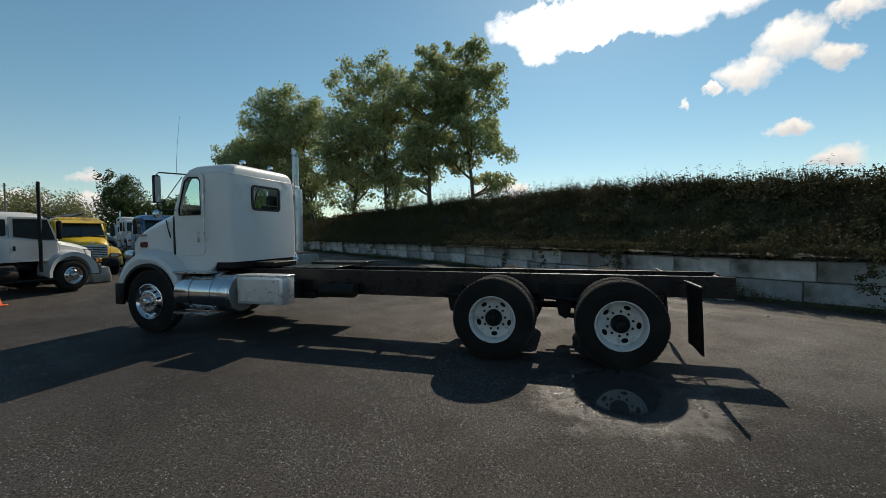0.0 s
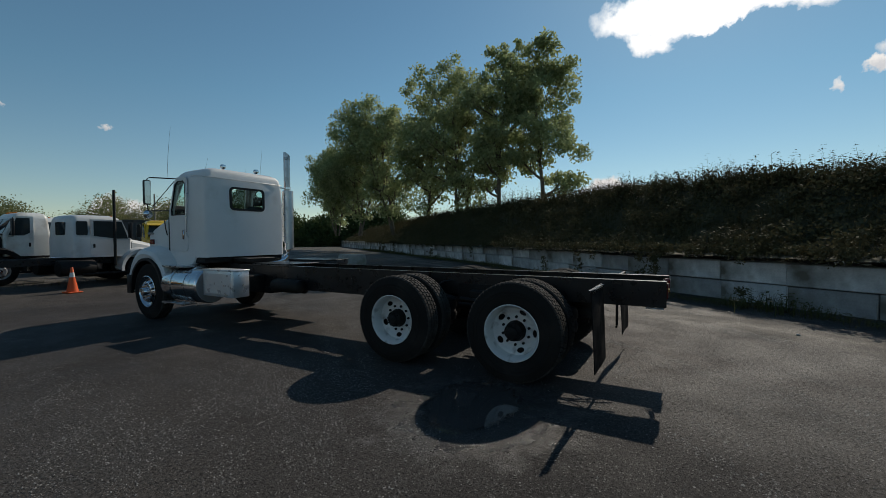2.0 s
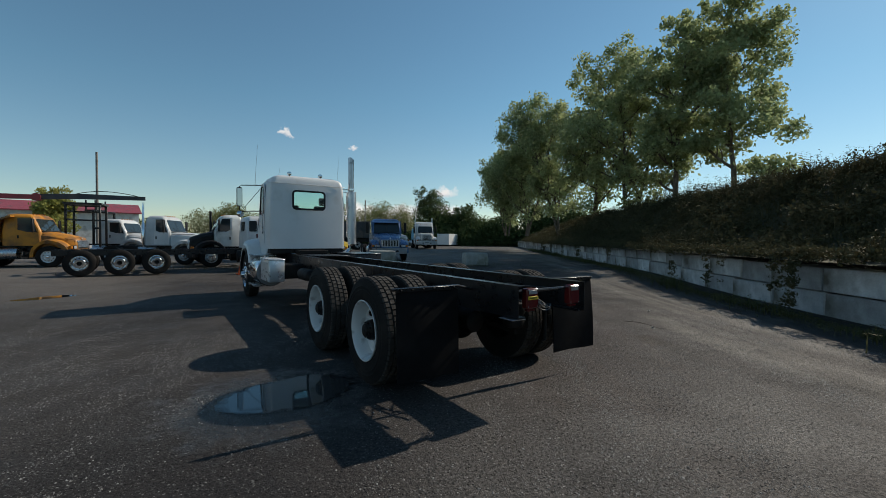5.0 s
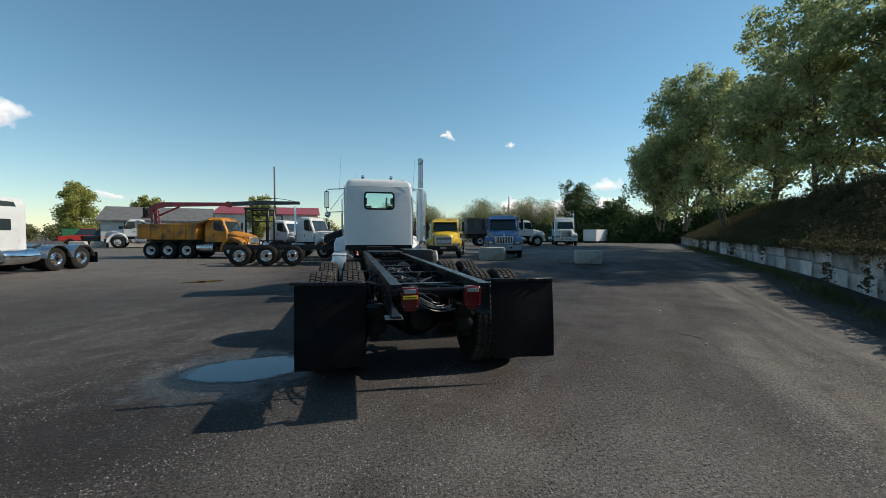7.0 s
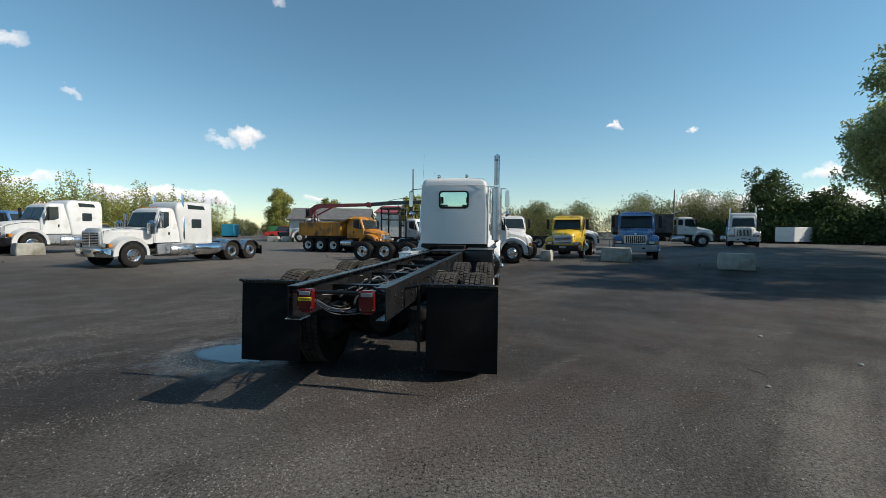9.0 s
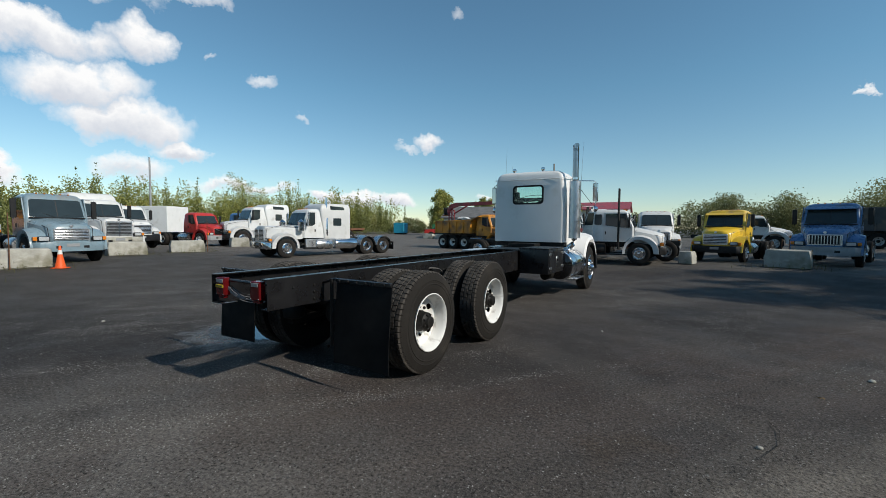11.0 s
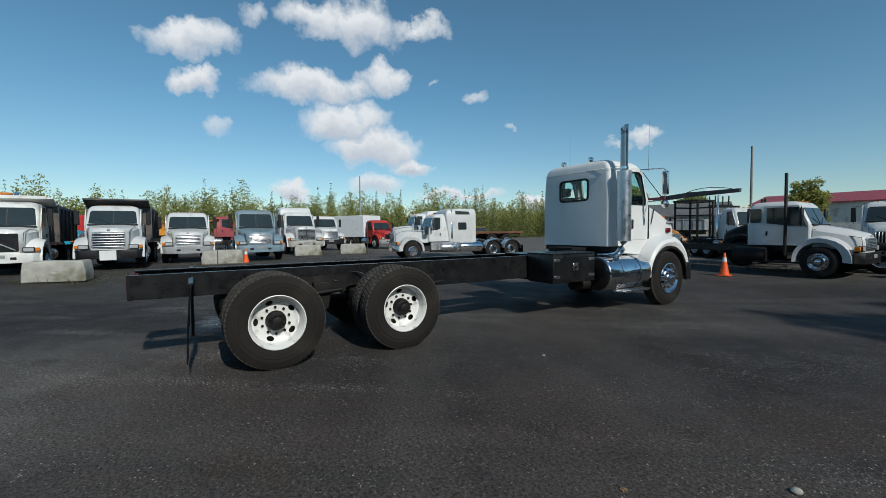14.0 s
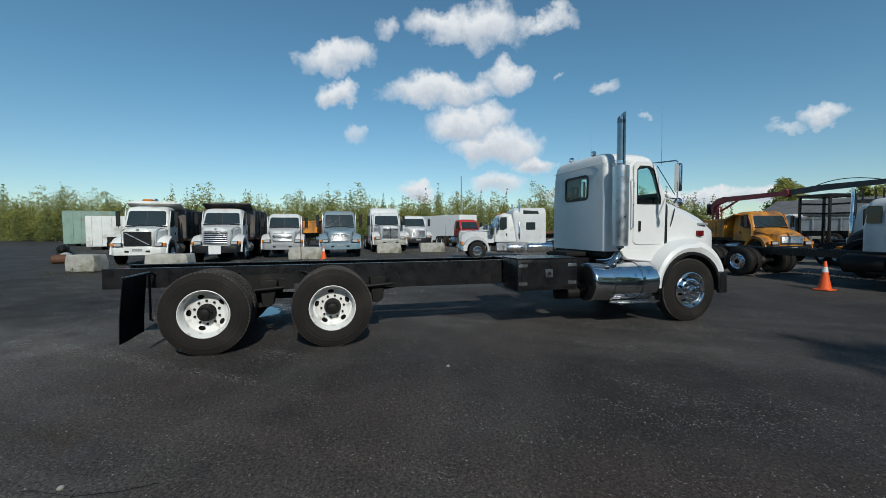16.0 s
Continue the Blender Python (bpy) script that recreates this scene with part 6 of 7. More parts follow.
        sl = part("sleeper", loft(B(), rings), paint, t, "tall sleeper box behind the cab")
        for s in (-1, 1):
            part("sleeper_window", prism(B(), rounded(back - sleeper * 0.62, back - sleeper * 0.3, 1.75, 2.2, 0.05), "x", *sorted((s * 1.03, s * 1.058))), M_DARKGLASS, sl, "small framed sleeper window")
            part("roof_window", prism(B(), [(back - sleeper * 0.75, sr - 0.36), (back - sleeper * 0.2, sr - 0.36), (back - sleeper * 0.2, sr - 0.14), (back - sleeper * 0.7, sr - 0.18)], "x", *sorted((s * 0.98, s * 1.053))), M_DARKGLASS, sl, "dark roof window")
            part("fairing", box(B(), *sorted((s * 0.9, s * 1.06)), back - sleeper, wind - 0.1, 0.5, 1.0, 0.03), M_DULL, t, "polished side skirt")
    for sx, sy, top, m in stacks:
        st = part("exhaust_pipe", lathe(B(), [(1.0, 0.05), (1.3, 0.09), (2.2, 0.09), (2.25, 0.055), (top, 0.055)] if m is not M_UNDER else [(0.7, 0.05), (top - 0.02, 0.05), (top, 0.035)], (sx, back - 0.12 + sy, 0), "z", 14), m, t, "upright exhaust stack")
    if body == "dump":
        y0, y1 = back - 0.35, -frame_end - 0.25
        dump_body(t, y0, y1, M_DUMP, canopy=WO if beacons else None)
    elif body == "dump_orange":
        dump_body(t, back - 0.3, -frame_end - 0.2, M_ORANGE, 1.2, 2.15)
    elif body == "dump_grey":
        dump_body(t, back - 0.3, -frame_end - 0.2, M_GREY, 1.2, 2.2)
    elif body == "flat":
        part("deck", box(B(), -1.2, 1.2, -frame_end - 0.8, back - sleeper - 0.4, 1.08, 1.26, 0.02), M_RUST, t, "rusty flat deck")
        for k in range(5):
            y = -frame_end - 0.6 + k * 1.0
            part("cross_bearer", box(B(), -1.21, 1.21, y - 0.05, y + 0.05, 1.0, 1.09, 0.01), M_RUST, t)
    elif body == "rack":
        for s in (-1, 1):
            part("headache_post", box(B(), s * 0.95 - 0.05, s * 0.95 + 0.05, back - 0.3, back - 0.2, 1.0, 2.95, 0.01), M_FRAME, t, "black steel rack post")
        part("headache_bar", box(B(), -1.0, 1.0, back - 0.3, back - 0.2, 2.85, 2.97, 0.01), M_FRAME, t)
        part("headache_bar", box(B(), -1.0, 1.0, back - 0.3, back - 0.2, 1.9, 2.0, 0.01), M_FRAME, t)
        part("operator_cage", box(B(), -0.5, 0.5, back - 1.0, back - 0.4, 2.95, 3.05, 0.01), M_FRAME, t)
        for s in (-0.45, 0.45):
            for dy in (0.45, 0.95):
                part("cage_post", box(B(), s - 0.03, s + 0.03, back - dy - 0.03, back - dy + 0.03, 2.97, 3.6, 0.005), M_FRAME, t)
    return t


def dump_body(t, y0, y1, m, z0=1.2, z1=2.75, canopy=None):
    """An open tipping box from y0 (front) back to y1, with ribs and a canopy over the cab."""
    bm = B()
    solid = prism(B(), [(y1, z0), (y0, z0), (y0, z1 + 0.1), (y1 + 0.25, z1), (y1, z1)], "x", -1.2, 1.2)
    hollow = prism(B(), [(y1 + 0.06, z0 + 0.1), (y0 - 0.06, z0 + 0.1), (y0 - 0.06, z1 + 0.6), (y1 + 0.06, z1 + 0.6)], "x", -1.14, 1.14)
    bx = part("dump_box", cut(solid, hollow), m, t, "open steel tipping body")
    part("canopy", prism(B(), [(y0 - 0.05, z1 - 0.02), (y0 + 0.75, z1 + 0.28), (y0 + 0.75, z1 + 0.34), (y0 - 0.05, z1 + 0.1)], "x", -1.2, 1.2), canopy or m, bx, "canopy over the cab")
    part("top_rail", box(B(), -1.24, -1.16, y1, y0, z1 - 0.08, z1 + 0.03, 0.01), m, bx)
    part("top_rail", box(B(), 1.16, 1.24, y1, y0, z1 - 0.08, z1 + 0.03, 0.01), m, bx)
    k = max(3, int((y0 - y1) / 0.75))
    for s in (-1, 1):
        for i in range(k + 1):
            y = y1 + 0.05 + (y0 - y1 - 0.1) * i / k
            part("rib", box(B(), *sorted((s * 1.195, s * 1.255)), y - 0.045, y + 0.045, z0, z1 - 0.06, 0.01), m, bx)
    part("subframe", box(B(), -0.43, 0.43, y1, y0, 1.03, z0, 0.01), M_FRAME, bx)


def facing(x, y, hx, hy, s=1.0):
    """On the ground at x, y, looking along hx, hy."""
    return on_ground(x, y, math.degrees(math.atan2(-hx, hy)), s)


W, WO = mat("white_lorry_paint", (0.56, 0.565, 0.56), 0.4, var=0.05, coat=0.15, dirt=(0.4, 0.39, 0.36), dirt_amount=0.2, dirt_scale=1.8, rand=0.12, spec=0.35), M_WHITE_OLD
# the row that looks across the yard
lorry("dirty white dump lorry with a slanted grille bar", facing(-12.7, -6.2, 1, 0.04, 0.88), WO, 1.25, 1.5, 2.85, 1.8, 1.72, grille="dark", bumper=WO, body="dump", frame_end=7.2, rim="grey", mirror=M_BLACK, lamps_on_roof=False, beacons=True)
lorry("white dump lorry with a blank board on its bumper", facing(-13.35, -3.45, 1, -0.01, 0.9), W, 1.35, 1.5, 2.75, 1.85, 1.72, body="dump", frame_end=7.2, bumper=M_BLACK, plow=True)
lorry("white bonneted chassis lorry with a bright grille", facing(-15.9, -0.95, 1, 0.0, 0.9), W, 1.3, 1.45, 2.6, 1.7, 1.55, bumper=M_GREY, frame_end=6.5)
lorry("slate blue bonneted lorry with a chrome grille", facing(-15.0, 1.95, 1, 0.01, 0.9), M_SLATE, 1.45, 1.6, 2.75, 1.72, 1.5, bumper=M_SLATE, frame_end=7.0, rim="chrome", wing_paint=M_SLATE)
lorry("white lorry with a tall chrome radiator and roof fairing", facing(-19.7, 5.15, 1, 0.02, 0.95), W, 1.8, 1.4, 2.75, 1.8, 1.75, grille="mesh", bumper=M_CONCRETE, sleeper=1.2, sleeper_roof=3.1, frame_end=7.5, lamps_on_roof=False)
lorry("white chassis lorry with a black bumper parked in the row", facing(-23.8, 7.8, 1, 0.04, 0.95), W, 1.4, 1.4, 2.65, 1.75, 1.6, frame_end=6.5)
lorry("red bonneted lorry with a dark grille", facing(-23.6, 12.4, 0.98, 0.16, 0.86), M_RED, 1.5, 1.5, 2.6, 1.7, 1.5, grille="dark", bumper=M_GREY, frame_end=7.0)
lorry("dark blue lorry half hidden in the row", facing(-32.5, 21.5, 0.9, 0.2, 1.0), M_BLUE, 1.4, 1.5, 2.6, 1.7, 1.5, grille="bars", bumper=M_CHROME, frame_end=6.5)
lorry("turquoise sleeper lorry behind the white row", facing(-26.0, -6.2, 0.2, 1.0, 1.0), M_TEAL, 1.5, 1.5, 2.7, 1.75, 1.5, sleeper=1.5, sleeper_roof=3.0, frame_end=7.5)
# the long-nosed tractor that stands across
kw = facing(-12.7, 7.5, -0.2, -0.98, 0.8)
tractor = lorry("white long-nosed sleeper tractor with polished tanks", kw, W, 2.15, 1.35, 2.72, 1.72, 1.7, axle=1.1, rears=(6.35, 7.65), frame_end=8.4, sleeper=1.75, sleeper_roof=3.05, grille="mesh", bumper=M_CHROME, rim="chrome", stacks=((-0.98, 0.0, 3.4, M_CHROME), (0.98, 0.0, 3.4, M_CHROME)), lamps_on_roof=True, mirror=M_CHROME)
for s in (-1, 1):
    for y in (-6.35, -7.65):
        bm = B()
        loft(bm, [[Vector((s * x, y + r * math.cos(radians(a)), 0.515 + r * math.sin(radians(a)))) for x, r in ((0.72, 0.6), (1.34, 0.6), (1.34, 0.625), (0.72, 0.625))] for a in range(5, 176, 17)])
        part("wheel_guard", bm, M_ALU, tractor, "bright half-round guard over a rear wheel")
    part("mud_flap", box(B(), *sorted((s * 0.72, s * 1.34)), -8.42, -8.4, 0.25, 0.75, 0.004), M_FLAP, tractor, "black mud flap")
    part("air_cleaner", lathe(B(), [(1.45, 0.05), (1.47, 0.17), (1.95, 0.17), (2.02, 0.1), (2.1, 0.03)], (s * 1.1, -1.95, 0), "z", 18), M_CHROME, tractor, "round chrome air cleaner")
    part("long_tank", lathe(B(), [(-5.6, 0.05), (-5.58, 0.29), (-5.5, 0.31), (-4.2, 0.31), (-4.12, 0.29), (-4.1, 0.05)], (s * 0.98, 0, 0.7), "y", 20), M_CHROME, tractor, "long polished fuel tank")
lorry("white sleeper lorry with a rusty flat deck behind the tractor", facing(-24.0, 12.5, -0.2, -0.98, 1.0), W, 1.5, 1.4, 2.7, 1.75, 1.6, rears=(8.2, 9.5), frame_end=10.2, sleeper=1.5, sleeper_roof=2.9, body="flat", rim="chrome")
lorry("red lorry seen between the white cabs", facing(-29.5, -4.3, 0.3, 1.0, 1.0), M_RED, 1.4, 1.5, 2.6, 1.7, 1.5, frame_end=7.0, rim="white")
lorry("orange and red lorry in the second row", facing(-31.0, 3.6, 0.1, 1.0, 1.0), M_CRANE, 1.4, 1.5, 2.6, 1.7, 1.5, frame_end=7.0, body="dump_orange", rim="white")
lorry("white tractor unit standing far behind the row", facing(-37.5, -9.0, 0.1, -1.0, 1.0), WO, 1.4, 1.5, 2.8, 1.75, 1.5, frame_end=7.4, rim="white")
# the far row
lorry("white crew-cab lorry with a long bare chassis", facing(2.5, 14.95, 1, 0.05, 0.82), W, 1.4, 1.9, 2.62, 1.72, 1.45, axle=1.15, rears=(6.9, 8.15, 9.4), frame_end=10.3, bumper=M_BLACK, rim="chrome", stacks=((1.15, 1.35, 3.6, M_UNDER),), tank_metal=M_UNDER)
lorry("yellow bonneted lorry facing the yard", facing(4.1, 16.9, -0.3, -0.955, 0.8), M_YELLOW, 1.4, 1.5, 2.75, 1.8, 1.6, bumper=M_BLACK, grille="bars", frame_end=7.5, visor=True, lamps_on_roof=True)
lorry("blue bonneted lorry with a chrome grille and bumper", facing(7.5, 16.8, -0.29, -0.957, 0.88), M_BLUE, 1.5, 1.5, 2.75, 1.75, 1.5, grille="uprights", bumper=M_GREY, frame_end=7.5, visor=True)
lorry("white bonneted lorry with a green stripe behind the yellow one", facing(1.9, 19.2, 0.2, -0.98, 0.83), W, 1.5, 1.5, 2.75, 1.8, 1.6, grille="uprights", bumper=M_CHROME, frame_end=7.0)
lorry("small white lorry parked in the far row", facing(8.7, 31.0, 1, -0.1, 0.95), W, 1.3, 1.5, 2.4, 1.6, 1.35, rears=(5.0,), frame_end=6.0)
lorry("white lorry with a dark tipping body parked side-on", facing(21.0, 39.6, 1, -0.15, 1.1), W, 1.4, 1.6, 2.6, 1.7, 1.45, body="dump", frame_end=8.0, rears=(5.6, 6.9))
lorry("white sleeper tractor with twin stacks and a bright grille", facing(24.0, 40.0, -0.45, -1, 1.1), W, 1.7, 1.4, 2.8, 1.75, 1.7, grille="uprights", bumper=W, sleeper=1.5, sleeper_roof=3.1, stacks=((-1.0, 0.0, 3.6, M_CHROME), (1.0, 0.0, 3.6, M_CHROME)))
lorry("light blue lorry among the far vehicles", facing(28.5, 45.5, 0.9, -0.5, 1.05), M_SKYBLUE, 1.5, 1.5, 2.5, 1.7, 1.4, frame_end=7.0)
lorry("white long-nosed chassis lorry with a chrome stack", facing(-0.8, 18.9, 0.87, -0.45, 0.83), W, 2.0, 1.35, 2.7, 1.75, 1.65, axle=1.2, rears=(3.95, 4.95), frame_end=5.3, grille="mesh", stacks=((1.0, 0.1, 3.4, M_CHROME),))
lorry("small white lorry with a black steel rack", facing(-3.0, 22.6, 0.9, -0.43, 0.86), W, 1.4, 1.5, 2.5, 1.65, 1.45, body="rack", frame_end=7.0, rears=(5.4,))
lorry("white cab with its bonnet removed and dark engine bay", facing(-2.1, 17.0, -1, 0.0, 0.83), WO, 1.2, 1.35, 2.7, 1.8, 1.5, wing_paint=M_BLACK, bonnet_paint=M_UNDER, frame_end=6.0, rears=(4.4, 5.4), stacks=((0.75, 1.5, 2.95, M_UNDER), (0.45, 1.5, 2.9, M_UNDER)))
lorry("orange dump lorry with a rusty tipping body", facing(-5.7, 19.6, 0.965, -0.24, 0.83), M_ORANGE, 1.4, 1.5, 2.6, 1.7, 1.45, body="dump_orange", frame_end=6.8, rears=(3.9, 5.1, 6.2), bumper=M_BLACK, rim="white")
lorry("grey tipping lorry with a white cab", facing(-22.2, 38.6, -1, -0.3, 1.0), W, 1.4, 1.5, 2.6, 1.7, 1.45, body="dump_grey", frame_end=7.4, rears=(5.4,))

# log loader: a folded red boom on a turret
crane = thing("log_loader", "folded red and grey log loader crane resting over lorries", "crane", facing(-11.6, 22.2, 0.99, -0.1, 0.87))
part("turret", prism(B(), rounded(-0.4, 0.4, -0.3, 0.3, 0.08), "z", 0.0, 0.9, 0.02), M_CRANE, crane, "red crane turret")
for x in (-0.24, 0.24):
    for y in (-0.16, 0.16):
        part("mast_post", tube(B(), [(x, y, 0.85), (x * 0.7, y * 0.8, 3.0)], 0.05, 8), M_CRANE, crane, "red mast post")
for k in range(5):
    z = 1.1 + 0.42 * k
    part("mast_rung", box(B(), -0.24, 0.24, -0.15, -0.09, z, z + 0.06, 0.01), M_CRANE, crane)
    part("mast_brace", tube(B(), [(-0.22, 0.14, z), (0.22, 0.14, z + 0.38)], 0.025, 6), M_CRANE, crane)
part("elbow", loft(B(), [[Vector((x, y, z)) for x, y, z in ((-0.14, y0, z0 - 0.16), (0.14, y0, z0 - 0.16), (0.14, y0 + dy, z0 + 0.16), (-0.14, y0 + dy, z0 + 0.16))] for y0, z0, dy in ((-0.3, 2.75, -0.1), (-0.2, 3.05, -0.12), (0.1, 3.3, -0.06), (0.6, 3.42, 0.0))]), M_CRANE, crane, "red boom elbow")
part("boom", loft(B(), [[Vector((x, 0.5, z)) for x, z in ((-0.14, 3.26), (0.14, 3.26), (0.14, 3.56), (-0.14, 3.56))], [Vector((x, 4.7, z)) for x, z in ((-0.12, 3.36), (0.12, 3.36), (0.12, 3.58), (-0.12, 3.58))]]), M_CRANE, crane, "red main boom")
part("boom_tip", loft(B(), [[Vector((x, 4.5, z)) for x, z in ((-0.11, 3.34), (0.11, 3.34), (0.11, 3.6), (-0.11, 3.6))], [Vector((x, 6.4, z)) for x, z in ((-0.11, 3.44), (0.11, 3.44), (0.11, 3.72), (-0.11, 3.72))], [Vector((x, 9.2, z)) for x, z in ((-0.09, 3.5), (0.09, 3.5), (0.09, 3.7), (-0.09, 3.7))]]), M_DUMP, crane, "dark grey outer boom")
part("knuckle", lathe(B(), [(-0.18, 0.2), (0.18, 0.2)], (0, 4.6, 3.46), "x", 16), M_CRANE, crane)
part("cylinder", tube(B(), [(0.0, 0.25, 2.7), (0.0, 1.5, 3.28)], 0.06, 10), M_CRANE, crane, "hydraulic cylinder")
part("hose", tube(B(), bow((0.12, 6.2, 3.7), (0.12, 9.0, 3.66), (0.12, 7.4, 4.1), 10), 0.02, 6), M_HOSE, crane, "black hydraulic hose")
part("seat_frame", box(B(), -0.3, 0.3, -0.75, -0.3, 2.5, 2.58, 0.02), M_RUST, crane, "rusty operator's platform")
part("seat", box(B(), -0.2, 0.2, -0.7, -0.5, 2.58, 3.2, 0.04), M_BLACK, crane, "black operator's seat")
for y in (5.9, 7.3):
    for x in (-0.7, 0.7):
        part("rest_post", box(B(), x - 0.05, x + 0.05, y - 0.05, y + 0.05, 0.9, 3.1, 0.01), M_FRAME, crane, "black rack post")
for z in (2.3, 2.75, 3.08):
    part("rest_beam", box(B(), -0.75, 0.75, 5.85, 5.95, z, z + 0.09, 0.01), M_FRAME, crane)
    part("rest_beam", box(B(), -0.75, -0.65, 5.9, 7.3, z, z + 0.08, 0.01), M_FRAME, crane, "black rack beam")
part("rest_deck", box(B(), -0.8, 0.8, 5.8, 7.4, 3.12, 3.22, 0.01), M_FRAME, crane, "black rack deck under the boom")

# ---------------------------------------------------------------- blocks, cones, poles
def block(x, y, yaw, w=1.2, d=0.6, h=0.6, seed=1):
    rnd = random.Random(seed)
    bm = B()
    prism(bm, [(-w / 2, 0), (-w / 2, h * 0.55), (-w / 2 + 0.05, h), (w / 2 - 0.05, h), (w / 2, h * 0.55), (w / 2, 0)], "y", -d / 2, d / 2, 0.03)
    box(bm, -0.1, 0.1, -d / 2 - 0.004, -d / 2 + 0.03, h * 0.3, h * 0.5, 0.02)
    bmesh.ops.subdivide_edges(bm, edges=[e for e in bm.edges if e.calc_length() > 0.3], cuts=2)
    for v in bm.verts:
        v.co += Vector([rnd.uniform(-0.012, 0.012) for _ in range(3)]) * (1 if v.co.z > 0.02 else 0)
    single("concrete_block", bm, M_CONCRETE, "weathered cast concrete barrier block on the asphalt", "concrete block", on_ground(x, y, yaw), "barrier blocks")


block(-10.6, -4.3, 82, 1.5, 0.7, 0.62, 1)
block(-10.5, -6.9, 78, 1.0, 0.7, 0.6, 2)
block(-14.3, 0.35, 80, 1.6, 0.7, 0.6, 3)
block(-18.5, 4.9, 80, 1.45, 0.7, 0.6, 4)
block(-18.8, 7.7, 70, 1.5, 0.7, 0.6, 5)
block(-22.0, 12.6, 70, 1.1, 0.7, 0.6, 6)
block(6.3, 15.4, -14, 1.3, 0.7, 0.65, 7)
block(9.7, 12.1, -22, 1.15, 0.7, 0.6, 8)
block(3.2, 15.3, -20, 0.5, 0.5, 0.5, 9)
block(-24.0, 38.0, 10, 1.2, 0.7, 0.6, 10)
block(-22.5, 38.2, 10, 1.2, 0.7, 0.6, 11)


def cone(x, y, yaw, lean=0.0):
    c = thing("traffic_cone", "orange plastic traffic cone with a pale collar standing on asphalt", "traffic cone", pose(x, y, ground_z(x, y), lean, 0, yaw), "traffic cones")
    part("base", prism(B(), rounded(-0.18, 0.18, -0.18, 0.18, 0.04), "z", 0, 0.03, 0.006), M_CONE, c)
    part("body", lathe(B(), [(0.03, 0.14), (0.05, 0.135), (0.45, 0.06), (0.7, 0.028), (0.71, 0.02)], (0, 0, 0), "z", 24), M_CONE, c)
    part("collar", lathe(B(), [(0.44, 0.066), (0.57, 0.047)], (0, 0, 0), "z", 24), M_WHITE_OLD, c, "pale reflective collar")


cone(-0.45, 13.3, 10)
cone(-13.5, 1.15, 40)


def pole(x, y, h, r, label, m=M_POLE, lean=0.0):
    bm = B()
    tube(bm, [(0, 0, 0), (lean * 0.5, 0, h * 0.5), (lean, 0, h)], r, 10, r * 0.7)
    single("pole", bm, m, label, "pole", on_ground(x, y))


pole(-6.2, 28.5, 6.3, 0.08, "tall weathered wooden utility pole")
pole(27.0, 66.0, 8.0, 0.13, "distant wooden utility pole")
pole(-46, 18.0, 8.5, 0.12, "distant grey lamp pole", M_GREY)
for i, (x, y) in enumerate(((-13.9, 0.1), (-18.2, 8.4), (6.45, 16.4), (6.25, 16.55))):
    pole(x, y, 1.7 if i < 2 else 1.0, 0.018, "thin rusty steel rod standing at a block", M_RUST)

# ---------------------------------------------------------------- buildings and far things
def shed(label, at, w, d, eave, ridge, wall_m, roof_m, windows=3, door=True):
    h = thing("building", label, "building", at)
    part("wall", prism(B(), [(-w / 2, 0), (w / 2, 0), (w / 2, eave), (0, ridge), (-w / 2, eave)], "y", 0, d), wall_m, h, "clad walls")
    for s in (-1, 1):
        part("roof", loft(B(), [[Vector((x, y, z)) for x, z in ((0, ridge + 0.02), (s * (w / 2 + 0.35), eave - 0.12), (s * (w / 2 + 0.35), eave), (0, ridge + 0.16))] for y in (-0.3, d + 0.3)]), roof_m, h, "pitched roof")
    for s in (-1, 1):
        for k in range(windows):
            y = d * (k + 0.6) / windows
            wdw = part("window", box(B(), *sorted((s * (w / 2 - 0.05), s * (w / 2 + 0.03))), y - 0.5, y + 0.5, 1.1, 2.1, 0.02), M_WHITE, h, "white window frame")
            part("pane", box(B(), *sorted((s * (w / 2 - 0.02), s * (w / 2 + 0.04))), y - 0.42, y + 0.42, 1.18, 2.02), M_DARKGLASS, wdw)
    if door:
        part("door", box(B(), w * 0.1, w * 0.1 + 0.95, -0.04, 0.05, 0, 2.05, 0.01), M_WHITE, h, "white door")
    return h


shed("cream sided yard office with a grey shingle roof", facing(-24.5, 44.0, 1.0, 0.25), 6.5, 9.0, 2.6, 3.9, M_SIDING, M_SHINGLE)
shed("long pale warehouse with a red roof edge", facing(-20.0, 66.0, 1, 0.1), 12.0, 14.0, 4.2, 5.4, M_WHITE_OLD, M_CRANE, 0, False)


def container(label, at, l, w, h, m, rib=True, category="container"):
    c = thing("container", label, category, at)
    part("body", box(B(), -l / 2, l / 2, -w / 2, w / 2, 0.25, h, 0.03), m, c)
    for s in (-1, 1):
        for k in range(int(l / 0.6) if rib else 0):
            x = -l / 2 + 0.3 + k * 0.6
            part("rib", box(B(), x - 0.08, x + 0.08, *sorted((s * (w / 2 - 0.01), s * (w / 2 + 0.03))), 0.35, h - 0.1, 0.01), m, c)
    for x in (-l / 2 + 0.6, l / 2 - 0.6):
        part("skid", box(B(), x - 0.3, x + 0.3, -w / 2 + 0.05, w / 2 - 0.05, 0.0, 0.25), M_UNDER, c)
    return c


